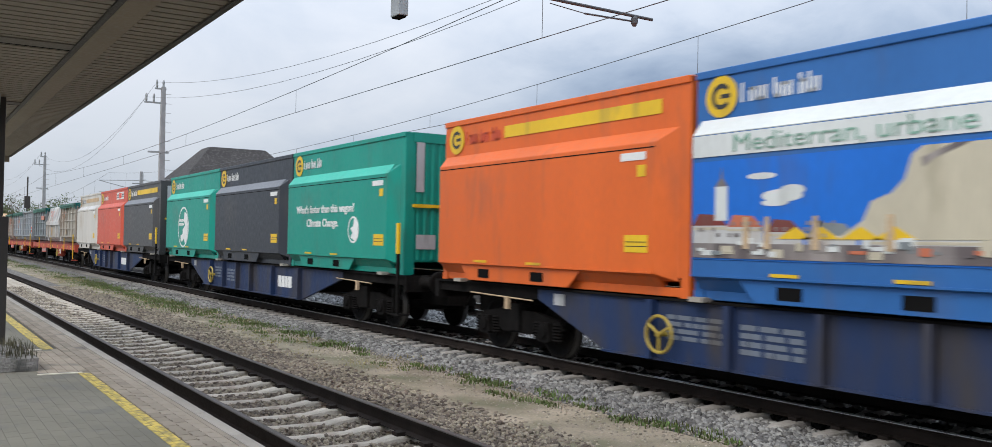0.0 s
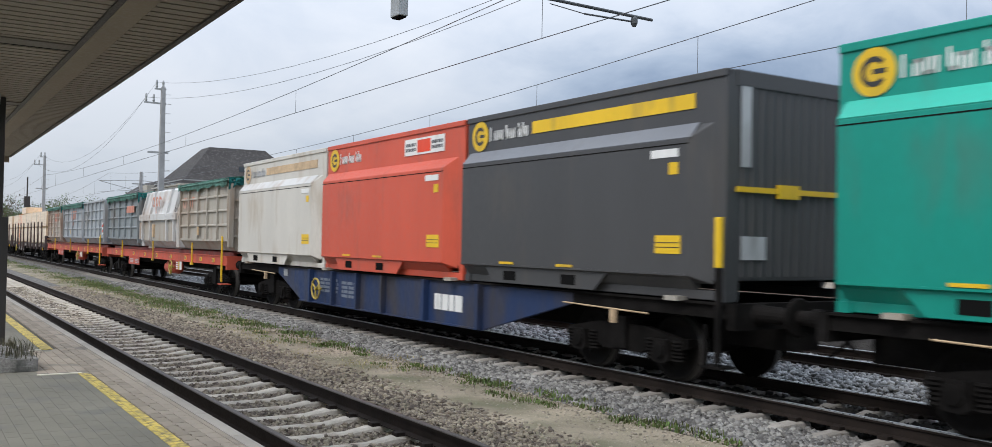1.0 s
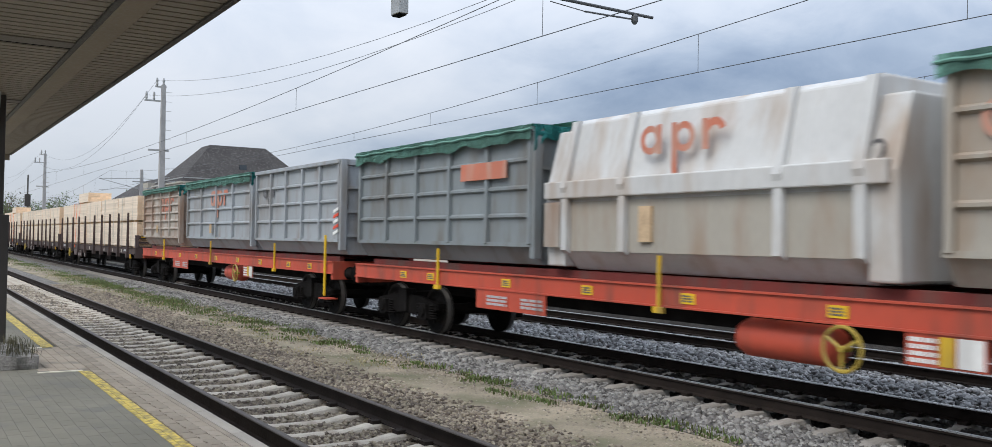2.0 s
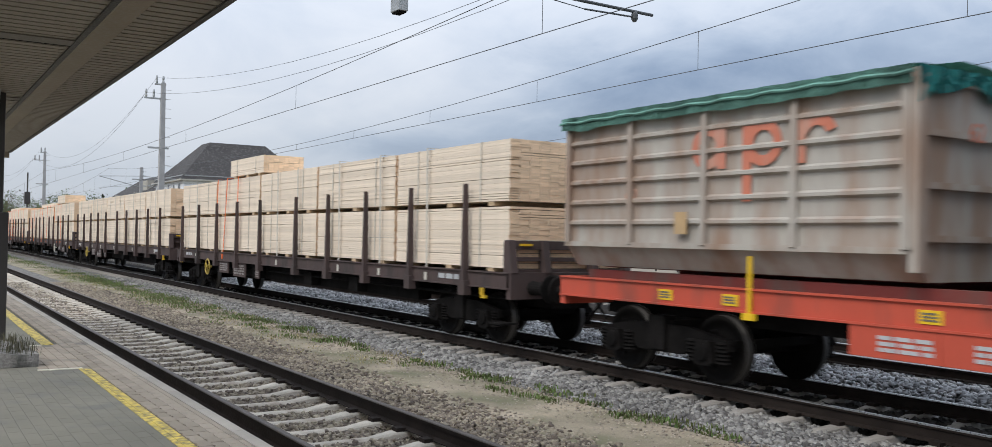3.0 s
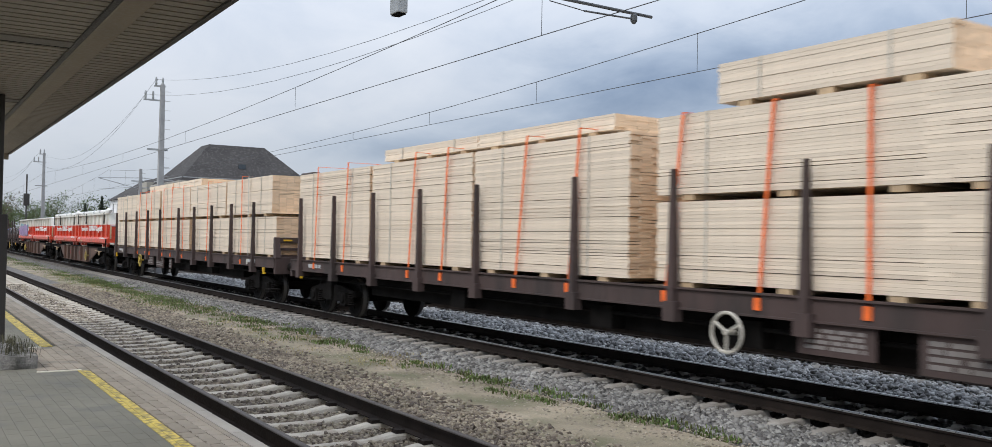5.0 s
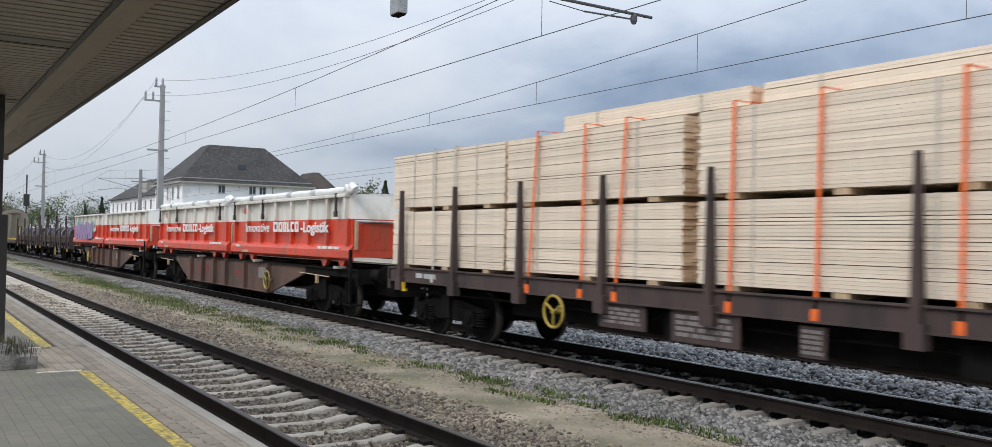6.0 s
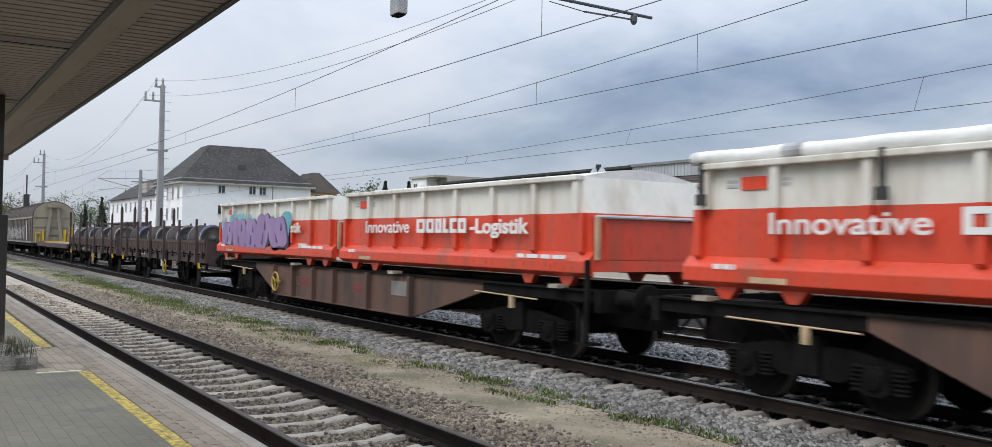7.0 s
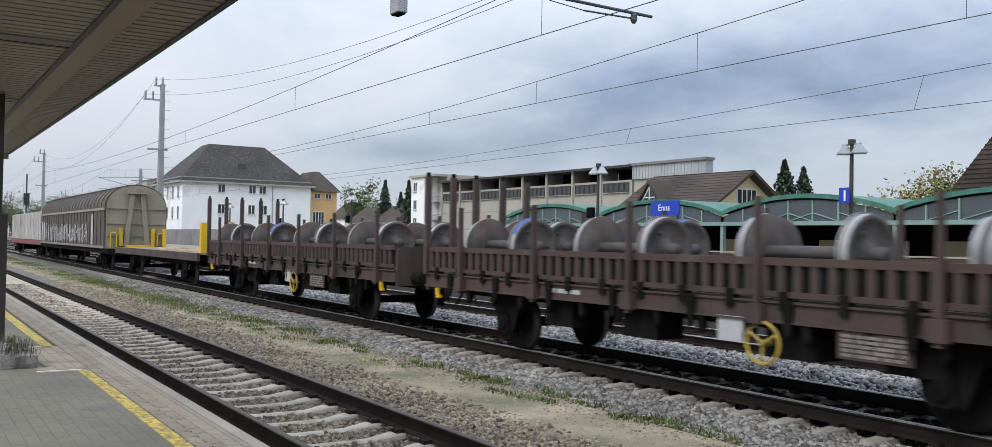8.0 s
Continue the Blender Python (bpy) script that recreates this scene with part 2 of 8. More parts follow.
M = {
    "ballast_clean": surf("clean_ballast_stone", (0.26, 0.255, 0.25), 0.9, vary=0.25, scale=0.7, grain=60, bump=0.4, island=0.6, random_hue=0.03),
    "ballast_far": surf("distant_ballast", (0.15, 0.143, 0.133), 0.95, vary=0.45, scale=4, grain=16, bump=1.0, bump_size=0.04, spec=0.2),
    "ballast": surf("ballast_stone", (0.182, 0.174, 0.163), 0.9, vary=0.25, scale=0.7, grain=60, bump=0.4, island=0.62, random_hue=0.03),
    "ballast_old": surf("brown_ballast_stone", (0.19, 0.156, 0.118), 0.9, vary=0.25, scale=0.7, grain=60, bump=0.4, island=0.6, random_hue=0.02),
    # oily stone, near black because the train's shade is put into the colour
    "ballast_dark": surf("oily_train_shaded_ballast_stone", (0.028, 0.026, 0.024), 0.95, vary=0.25, scale=0.7, grain=60, bump=0.4, island=0.45, spec=0.1),
    # both beds far darker than their stones: shade of the gaps in the colour
    "bed": surf("gap_shade_ballast_bed", (0.032, 0.03, 0.028), 0.95, spec=0.1, vary=0.4, scale=3, grain=30, bump=1.0, bump_size=0.03),
    "bed_old": surf("brown_gap_shade_bed", (0.048, 0.04, 0.034), 0.95, spec=0.1, vary=0.4, scale=3, grain=30, bump=1.0, bump_size=0.03),
    "path": surf("sandy_path", (0.29, 0.242, 0.178), 0.95, vary=0.28, scale=0.9, grain=45, bump=0.8, bump_size=0.012, dirt=(0.115, 0.115, 0.062), dirt_amount=0.6, dirt_scale=1.1),
    "path_gravel": surf("path_gravel_stone", (0.26, 0.225, 0.178), 0.95, vary=0.2, scale=0.9, grain=60, bump=0.3, island=0.4),
    "field": surf("ground_soil", (0.17, 0.16, 0.11), 0.95, vary=0.3, scale=0.4, grain=12, bump=0.6, dirt=(0.08, 0.11, 0.04), dirt_amount=0.4, dirt_scale=0.3),
    "sleeper": surf("concrete_sleeper", (0.46, 0.41, 0.34), 0.85, vary=0.15, scale=4, grain=50, bump=0.3, dirt=(0.20, 0.15, 0.11), dirt_amount=0.3, per_piece=0.12),
    "sleeper_main": surf("dusty_concrete_sleeper", (0.26, 0.24, 0.215), 0.85, vary=0.2, scale=4, grain=50, bump=0.3, dirt=(0.12, 0.10, 0.085), dirt_amount=0.4, per_piece=0.15),
    # rust taken near black: the shaded side of the rails is in this colour
    "rail": surf("rusty_shaded_rail", (0.020, 0.015, 0.0125), 0.85, spec=0.15, vary=0.25, scale=3, grain=40, bump=0.2, metal=0.0),
    "rail_head_dull": surf("dull_rail_head", (0.075, 0.062, 0.052), 0.6, metal=0.2, vary=0.2, scale=3, grain=40, bump=0.1),
    "rail_head": surf("polished_rail_head", (0.42, 0.41, 0.40), 0.32, metal=0.9, vary=0.1, scale=2, grain=30, bump=0.05),
    "paver": surf("grey_paver", (0.29, 0.245, 0.192), 0.85, vary=0.12, scale=1.2, grain=60, bump=0.25, per_piece=0.14, dirt=(0.12, 0.11, 0.10), dirt_amount=0.2),
    "paver_dark": surf("dark_grey_paver", (0.172, 0.163, 0.130), 0.85, vary=0.14, scale=0.8, grain=50, bump=0.2, island=0.05, dirt=(0.13, 0.125, 0.115), dirt_amount=0.2),
    "joint": surf("paver_joint_sand", (0.085, 0.077, 0.064), 0.95, vary=0.3, scale=3, grain=40),
    "kerb": surf("pale_kerb_concrete", (0.35, 0.315, 0.27), 0.85, vary=0.12, scale=2, grain=50, bump=0.2, per_piece=0.08),
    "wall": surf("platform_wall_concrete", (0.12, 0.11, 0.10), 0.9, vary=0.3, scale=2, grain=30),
    "yellow_paint": surf("worn_yellow_paint", (0.62, 0.47, 0.10), 0.7, vary=0.15, scale=4, grain=60, dirt=(0.10, 0.09, 0.07), dirt_amount=0.5, dirt_scale=16),
    "white_paint": surf("worn_white_paint", (0.62, 0.58, 0.48), 0.75, vary=0.15, scale=4, grain=60, dirt=(0.3, 0.27, 0.22), dirt_amount=0.3, dirt_scale=9),
    "granite": surf("rough_stone", (0.22, 0.21, 0.195), 0.9, dirt=(0.05, 0.052, 0.042), dirt_amount=0.6, dirt_scale=5, vary=0.4, scale=6, grain=45, bump=0.8, bump_size=0.02),
    "canopy": surf("brown_ribbed_sheet", (0.29, 0.25, 0.20), 0.55, vary=0.08, scale=1, grain=30, bump=0.05),
    "canopy_beam": surf("brown_beam_cladding", (0.27, 0.22, 0.16), 0.55, vary=0.08, scale=0.8, grain=30, bump=0.05),
    "cross": surf("grey_brown_cross_beam", (0.165, 0.145, 0.125), 0.55, vary=0.08),
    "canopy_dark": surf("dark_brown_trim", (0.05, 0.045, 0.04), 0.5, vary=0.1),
    "post": surf("dark_column_paint", (0.045, 0.04, 0.037), 0.5, vary=0.15),
    "steel": surf("galvanised_steel", (0.33, 0.34, 0.34), 0.5, metal=0.35, vary=0.12, scale=2, grain=30),
    "mast": surf("grey_mast_concrete", (0.30, 0.30, 0.30), 0.8, vary=0.12, scale=2, grain=30),
    "wire": surf("dark_wire", (0.09, 0.095, 0.10), 0.6, metal=0.3, vary=0.05, bump=0),
    "insul": surf("brown_insulator", (0.10, 0.055, 0.04), 0.3, vary=0.1),
    "grass": surf("grass_blades", (0.10, 0.128, 0.038), 0.8, vary=0.3, scale=2, grain=20, bump=0, island=0.5, random_hue=0.04),
    "dry_grass": surf("dry_grass_blades", (0.28, 0.24, 0.12), 0.85, vary=0.3, scale=2, grain=20, bump=0, island=0.4),
    "weed": surf("withered_weed_stalks", (0.075, 0.07, 0.042), 0.85, vary=0.3, scale=2, grain=20, bump=0, island=0.5),
    "leaf": surf("tree_leaves", (0.075, 0.105, 0.035), 0.75, vary=0.3, scale=0.6, grain=8, bump=0, island=0.45, random_hue=0.03),
    "leaf_spring": surf("young_yellow_leaves", (0.24, 0.22, 0.10), 0.75, vary=0.3, scale=0.6, grain=8, bump=0, island=0.4, random_hue=0.04),
    "needle": surf("dark_conifer_needles", (0.048, 0.066, 0.042), 0.8, vary=0.3, scale=0.8, grain=8, bump=0, island=0.4),
    "bark": surf("bark", (0.10, 0.08, 0.06), 0.9, vary=0.3, scale=3, grain=20, bump=0.6),
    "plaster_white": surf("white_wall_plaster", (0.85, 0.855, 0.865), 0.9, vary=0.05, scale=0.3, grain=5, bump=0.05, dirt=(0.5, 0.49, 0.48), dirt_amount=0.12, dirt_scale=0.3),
    "plaster_grey": surf("pale_grey_wall", (0.37, 0.35, 0.305), 0.9, vary=0.07, scale=0.3, grain=5, bump=0.05),
    "plaster_cream": surf("cream_wall_plaster", (0.68, 0.60, 0.40), 0.9, vary=0.05, scale=0.3, grain=5, bump=0.05),
    "plaster_orange": surf("ochre_wall_plaster", (0.62, 0.40, 0.20), 0.9, vary=0.06, scale=0.3, grain=5, bump=0.05),
    "slate": surf("dark_slate_roof", (0.050, 0.046, 0.045), 0.85, vary=0.22, scale=0.25, grain=3.4, bump=0.5, bump_size=0.08, dirt=(0.105, 0.10, 0.095), dirt_amount=0.3, dirt_scale=2.4, spec=0.25),
    "tile_brown": surf("brown_tile_roof", (0.060, 0.046, 0.038), 0.8, vary=0.3, scale=0.5, grain=3, bump=0.3, bump_size=0.05),
    "glass": surf("dark_window_glass", (0.03, 0.04, 0.05), 0.08, vary=0.1, bump=0, spec=0.8),
    "window_frame": surf("white_window_frame", (0.7, 0.7, 0.7), 0.5, vary=0.05),
    "green_trim": surf("weathered_green_metal", (0.045, 0.155, 0.118), 0.55, vary=0.18, scale=1.5, grain=20, dirt=(0.12, 0.2, 0.16), dirt_amount=0.3),
    "green_frame": surf("pale_green_steel", (0.20, 0.30, 0.28), 0.5, vary=0.1),
    "shed_glass": surf("grey_shed_glazing", (0.075, 0.092, 0.10), 0.3, vary=0.2, scale=0.5, spec=0.6),
    # near black: puts the shade of recesses into colour; also small black fittings
    "dark": surf("recess_shade_and_black", (0.008, 0.008, 0.008), 0.95, vary=0.1, bump=0, spec=0.03),
    "clad": surf("grey_metal_cladding", (0.42, 0.44, 0.46), 0.5, metal=0.2, vary=0.08, scale=0.4),
    "sign_blue": surf("blue_sign_enamel", (0.02, 0.055, 0.42), 0.35, vary=0.05, bump=0),
    "sign_white": surf("white_lettering", (0.78, 0.78, 0.76), 0.5, vary=0.05, bump=0),
    "barrier": surf("grey_noise_barrier", (0.20, 0.195, 0.19), 0.9, vary=0.15, scale=0.5),
    "lamp_shade": surf("pale_lamp_shade", (0.28, 0.30, 0.33), 0.35, metal=0.2, vary=0.05),
}


# ---------------------------------------------------------------- mesh helpers
def block(bm, x0, x1, y0, y1, z0, z1):
    v = [bm.verts.new(p) for p in ((x0, y0, z0), (x1, y0, z0), (x1, y1, z0), (x0, y1, z0), (x0, y0, z1), (x1, y0, z1), (x1, y1, z1), (x0, y1, z1))]
    for f in ((3, 2, 1, 0), (4, 5, 6, 7), (0, 1, 5, 4), (1, 2, 6, 5), (2, 3, 7, 6), (3, 0, 4, 7)):
        bm.faces.new([v[i] for i in f])
    return bm


def rod(bm, a, b, r, n=8, r2=None):
    a, b = Vector(a), Vector(b)
    q = (b - a).to_track_quat("Z", "Y").to_matrix()
    r2 = r if r2 is None else r2
    ra = [bm.verts.new(a + q @ Vector((math.cos(t) * r, math.sin(t) * r, 0))) for t in (2 * math.pi * i / n for i in range(n))]
    rb = [bm.verts.new(b + q @ Vector((math.cos(t) * r2, math.sin(t) * r2, 0))) for t in (2 * math.pi * i / n for i in range(n))]
    for i in range(n):
        bm.faces.new((ra[i], ra[(i + 1) % n], rb[(i + 1) % n], rb[i]))
    bm.faces.new(ra[::-1]); bm.faces.new(rb)
    return bm


def prism(bm, outline, axis, a, b):
    """An outline of (u, v) swept along axis from a to b. Axis x: u = y, v = z; axis y: u = x, v = z; axis z: u = x, v = y."""
    def at(u, v, w):
        return {"x": (w, u, v), "y": (u, w, v), "z": (u, v, w)}[axis]
    va = [bm.verts.new(at(u, v, a)) for u, v in outline]
    vb = [bm.verts.new(at(u, v, b)) for u, v in outline]
    k = len(outline)
    for i in range(k):
        bm.faces.new((va[i], va[(i + 1) % k], vb[(i + 1) % k], vb[i]))
    bm.faces.new(va[::-1]); bm.faces.new(vb)
    return bm


def ring(bm, c, r, tube, n=24, m=6, axis="y"):
    """A hoop of radius r round c, its axle along axis."""
    c = Vector(c)
    vs = []
    for i in range(n):
        t = 2 * math.pi * i / n
        row = []
        for j in range(m):
            p = 2 * math.pi * j / m
            k, h = r + tube * math.cos(p), tube * math.sin(p)
            d = (k * math.cos(t), h, k * math.sin(t)) if axis == "y" else (h, k * math.cos(t), k * math.sin(t))
            row.append(bm.verts.new(c + Vector(d)))
        vs.append(row)
    for i in range(n):
        for j in range(m):
            bm.faces.new((vs[i][j], vs[(i + 1) % n][j], vs[(i + 1) % n][(j + 1) % m], vs[i][(j + 1) % m]))
    return bm


def lathe(bm, profile, c, axis="y", n=24):
    """A solid turned about axis through c; profile is (distance along, radius)."""
    c = Vector(c)
    rows = []
    for d, r in profile:
        row = []
        for i in range(n):
            t = 2 * math.pi * i / n
            u, v = r * math.cos(t), r * math.sin(t)
            row.append(bm.verts.new(c + Vector({"y": (u, d, v), "x": (d, u, v), "z": (u, v, d)}[axis])))
        rows.append(row)
    for a, b in zip(rows, rows[1:]):
        for i in range(n):
            bm.faces.new((a[i], a[(i + 1) % n], b[(i + 1) % n], b[i]))
    bm.faces.new(rows[0][::-1]); bm.faces.new(rows[-1])
    return bm


def disc(bm, c, r, n=24, squash=1.0, a0=0.0, a1=360.0, inner=0.0):
    """A flat disc or ring facing the platform (towards -y) at c."""
    x, y, z = c
    k = [radians(a0 + (a1 - a0) * i / n) for i in range(n + 1)]
    if inner:
        for t, s in zip(k, k[1:]):
            bm.faces.new([bm.verts.new((x + q * math.cos(w), y, z + q * math.sin(w) * squash)) for q, w in ((inner, t), (r, t), (r, s), (inner, s))])
    else:
        bm.faces.new([bm.verts.new((x + r * math.cos(t), y, z + r * math.sin(t) * squash)) for t in (k[:-1] if a1 - a0 >= 360 else k)])
    return bm


def channel(y, side, z0, z1, web=0.03, flange=0.06, lip=0.025):
    """The outline of a rolled channel, its flanges turned outwards."""
    a, b = y - side * web, y + side * web
    f = y + side * flange
    return [(a, z0), (f, z0), (f, z0 + lip), (b, z0 + lip), (b, z1 - lip), (f, z1 - lip), (f, z1), (a, z1)]


def tube(bm, pts, r, n=6):
    """One bent round bar through the points."""
    rows = []
    for i, p in enumerate(pts):
        way = Vector(pts[min(i + 1, len(pts) - 1)]) - Vector(pts[max(i - 1, 0)])
        q = way.to_track_quat("Z", "Y").to_matrix()
        rows.append([bm.verts.new(Vector(p) + q @ Vector((math.cos(t) * r, math.sin(t) * r, 0))) for t in (2 * math.pi * k / n for k in range(n))])
    for a, b in zip(rows, rows[1:]):
        for k in range(n):
            bm.faces.new((a[k], a[(k + 1) % n], b[(k + 1) % n], b[k]))
    bm.faces.new(rows[0][::-1]); bm.faces.new(rows[-1])
    return bm


def plate(bm, x0, x1, z0, z1, y, deep=0.006):
    return block(bm, x0, x1, y - deep, y, z0, z1)


def mesh_of(name, bm, smooth=False):
    bmesh.ops.recalc_face_normals(bm, faces=bm.faces)
    me = bpy.data.meshes.new(name)
    bm.to_mesh(me)
    bm.free()
    if smooth:
        for f in me.polygons:
            f.use_smooth = True
    return me


def part(name, bm, material, parent, label="", smooth=False, kind="", bevel=0.0):
    me = mesh_of(name, bm, smooth) if isinstance(bm, bmesh.types.BMesh) else bm
    if not me.materials:
        me.materials.append(M[material])
    ob = new(name, me)
    ob.parent = parent
    if bevel:
        mod = ob.modifiers.new("bevel", "BEVEL")
        mod.width, mod.segments, mod.limit_method = bevel, 2, "ANGLE"
    return tagged(ob, label, kind=kind)


def thing(name, label, category, m=None, group="", kind=""):
    ob = new(name)
    ob.empty_display_size = 0.3
    if m is not None:
        ob.matrix_world = m
    return tagged(ob, label, category, group, kind)


def BM():
    return bmesh.new()


def boxes(*rows):
    bm = BM()
    for r in rows:
        block(bm, *r)
    return bm


def words(text, size, material, parent, at, turn=(90, 0, 0), name="lettering", label="", width=None, deep=0.004, bold=0.0):
    cu = bpy.data.curves.new(name, "FONT")
    cu.body, cu.size, cu.extrude, cu.offset = text, size, deep, bold
    cu.align_x = "LEFT"
    tmp = new(name, cu)
    me = bpy.data.meshes.new_from_object(tmp.evaluated_get(bpy.context.evaluated_depsgraph_get()))
    bpy.data.objects.remove(tmp)
    bpy.data.curves.remove(cu)
    xs = [v.co.x for v in me.vertices]
    k = width / (max(xs) - min(xs)) if width else 1.0
    me.transform(pose(*at, *turn) @ Matrix.Diagonal((k, 1, 1, 1)))
    me.materials.clear()
    me.materials.append(M[material])
    ob = new(name, me)
    ob.parent = parent
    return tagged(ob, label)


def cloud_mesh(name, pieces, material):
    """One mesh from (verts, faces) pieces held as arrays."""
    vs, fs, k = [], [], 0
    for v, f in pieces:
        vs.append(v); fs.append(f + k); k += len(v)
    me = bpy.data.meshes.new(name)
    me.from_pydata(np.concatenate(vs).tolist(), [], np.concatenate(fs).tolist())
    me.materials.append(M[material])
    return me


# ---------------------------------------------------------------- ground and tracks
X0, X1 = -330.0, 40.0
rng = np.random.default_rng(7)


def setting(name, bm, material, label, category="", smooth=False, kind="structure"):
    me = mesh_of(name, bm, smooth) if isinstance(bm, bmesh.types.BMesh) else bm
    if not me.materials:
        me.materials.append(M[material])
    return tagged(new(name, me), label, category or name.replace("_", " "), kind=kind)


setting("ground", boxes((-2500, 2500, -2500, 2500, -1.6, -0.62)), "field", "flat brown soil ground with patches of green", "ground")
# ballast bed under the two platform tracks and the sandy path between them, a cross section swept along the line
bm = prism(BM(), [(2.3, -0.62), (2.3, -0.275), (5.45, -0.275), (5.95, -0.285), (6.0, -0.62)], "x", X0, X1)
setting("track_bed_near", bm, "bed_old", "bed of old brown ballast under the near track, darkened as shade between stones", "track bed")
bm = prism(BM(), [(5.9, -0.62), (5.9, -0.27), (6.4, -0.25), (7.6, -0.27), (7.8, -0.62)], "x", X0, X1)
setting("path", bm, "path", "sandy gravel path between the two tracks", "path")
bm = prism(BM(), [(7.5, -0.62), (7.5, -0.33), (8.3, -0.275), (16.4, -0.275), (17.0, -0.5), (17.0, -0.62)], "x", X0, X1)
setting("track_bed_main", bm, "bed", "ballast bed under the main tracks, near black as shade between stones", "track bed")
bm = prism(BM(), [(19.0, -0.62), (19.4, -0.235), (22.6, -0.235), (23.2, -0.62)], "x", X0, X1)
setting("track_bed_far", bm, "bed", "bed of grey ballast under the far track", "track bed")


bm = prism(BM(), [(7.55, -0.36), (7.55, -0.322), (8.3, -0.262), (9.1, -0.262), (9.1, -0.36)], "x", X0, -41.0)
setting("ballast_shoulder", bm, "ballast_far", "grey ballast shoulder far along the main track", "ballast")
bm = prism(BM(), [(2.7, -0.33), (2.7, -0.262), (5.85, -0.262), (5.85, -0.33)], "x", X0, -39.0)
setting("ballast_near", bm, "ballast_far", "grey ballast far along the near track", "ballast")


def rail(name, y, group, top="rail_head"):
    foot = [(-0.072, -0.172), (0.072, -0.172), (0.072, -0.162), (0.010, -0.142), (0.010, -0.045), (0.035, -0.036), (0.036, -0.014),
            (-0.036, -0.014), (-0.035, -0.036), (-0.010, -0.045), (-0.010, -0.142), (-0.072, -0.162)]
    r = thing(name, "rusty steel rail with a polished head on concrete sleepers", "rail", group=group)
    part("web", prism(BM(), [(y + a, b) for a, b in foot], "x", X0, X1), "rail", r)
    head = [(-0.036, -0.014), (0.036, -0.014), (0.035, -0.005), (0.026, 0.0), (-0.026, 0.0), (-0.035, -0.005)]
    part("head", prism(BM(), [(y + a, b) for a, b in head], "x", X0, X1), top, r, "worn running surface")


for c in (CENTRE_NEAR, CENTRE_MAIN, CENTRE_THIRD, CENTRE_FOURTH):
    for side in (-0.7525, 0.7525):
        rail("rail", c + side, "rails of the station tracks", "rail_head_dull" if c == CENTRE_NEAR else "rail_head")


def sleeper_mesh():
    """A prestressed sleeper: thick under the rails, waisted and hollowed in the middle, rounded on top."""
    st = [(-1.3, 0.08, -0.235), (-1.22, 0.085, -0.20), (-0.95, 0.09, -0.185), (-0.55, 0.09, -0.185), (-0.3, 0.07, -0.222), (0.3, 0.07, -0.222),
          (0.55, 0.09, -0.185), (0.95, 0.09, -0.185), (1.22, 0.085, -0.20), (1.3, 0.08, -0.235)]
    bm = BM()
    rows = []
    for y, w, z in st:
        rows.append([bm.verts.new(p) for p in ((-w - 0.03, y, -0.33), (-w, y, z - 0.02), (-w + 0.03, y, z), (w - 0.03, y, z), (w, y, z - 0.02), (w + 0.03, y, -0.33))])
    for a, b in zip(rows, rows[1:]):
        for i in range(5):
            bm.faces.new((a[i], a[i + 1], b[i + 1], b[i]))
    bm.faces.new(rows[0]); bm.faces.new(rows[-1][::-1])
    return mesh_of("sleeper", bm)


SLEEPER = sleeper_mesh()
SLEEPER.materials.append(M["sleeper"])
DUSTY = SLEEPER.copy()
DUSTY.materials.clear()
DUSTY.materials.append(M["sleeper_main"])
CLIP = mesh_of("rail_clip", boxes(*[(-0.06, 0.06, s * 0.7525 + d - 0.05, s * 0.7525 + d + 0.05, -0.185, -0.145) for s in (-1, 1) for d in (-0.11, 0.11)]))
CLIP.materials.append(M["rail"])


def sleepers(centre, label, first, count, mesh):
    """The near ones are pieces of their own, the rest of the line is one mesh."""
    t = thing("sleepers", label, "sleepers", kind="structure")
    t.location = (0, centre, 0)
    for i in range(count):
        o = new("sleeper", mesh)
        o.parent = t
        o.location = (first - 0.607 * i, 0, 0)
        c = new("rail_clip", CLIP)
        c.parent = o
    far = BM()
    for i in list(range(count, 420)) + list(range(-40, 0)):
        x = first - 0.607 * i
        block(far, x - 0.12, x + 0.12, -1.3, 1.3, -0.33, -0.19)
    part("far_sleepers", far, "sleeper_main", t, kind="stuff")


sleepers(CENTRE_NEAR, "row of pale concrete sleepers bedded in brown ballast", -4.03, 90, SLEEPER)
sleepers(CENTRE_MAIN, "row of concrete sleepers bedded in grey ballast", -2.0, 90, DUSTY)
sleepers(CENTRE_THIRD, "row of concrete sleepers bedded in grey ballast", -3.9, 40, DUSTY)
sleepers(CENTRE_FOURTH, "row of concrete sleepers of the far track", -3.9, 10, DUSTY)

CUBE = np.array([(-1, -1, -1), (1, -1, -1), (1, 1, -1), (-1, 1, -1), (-1, -1, 1), (1, -1, 1), (1, 1, 1), (-1, 1, 1)], float)
CUBE_F = np.array([(3, 2, 1, 0), (4, 5, 6, 7), (0, 1, 5, 4), (1, 2, 6, 5), (2, 3, 7, 6), (3, 0, 4, 7)])


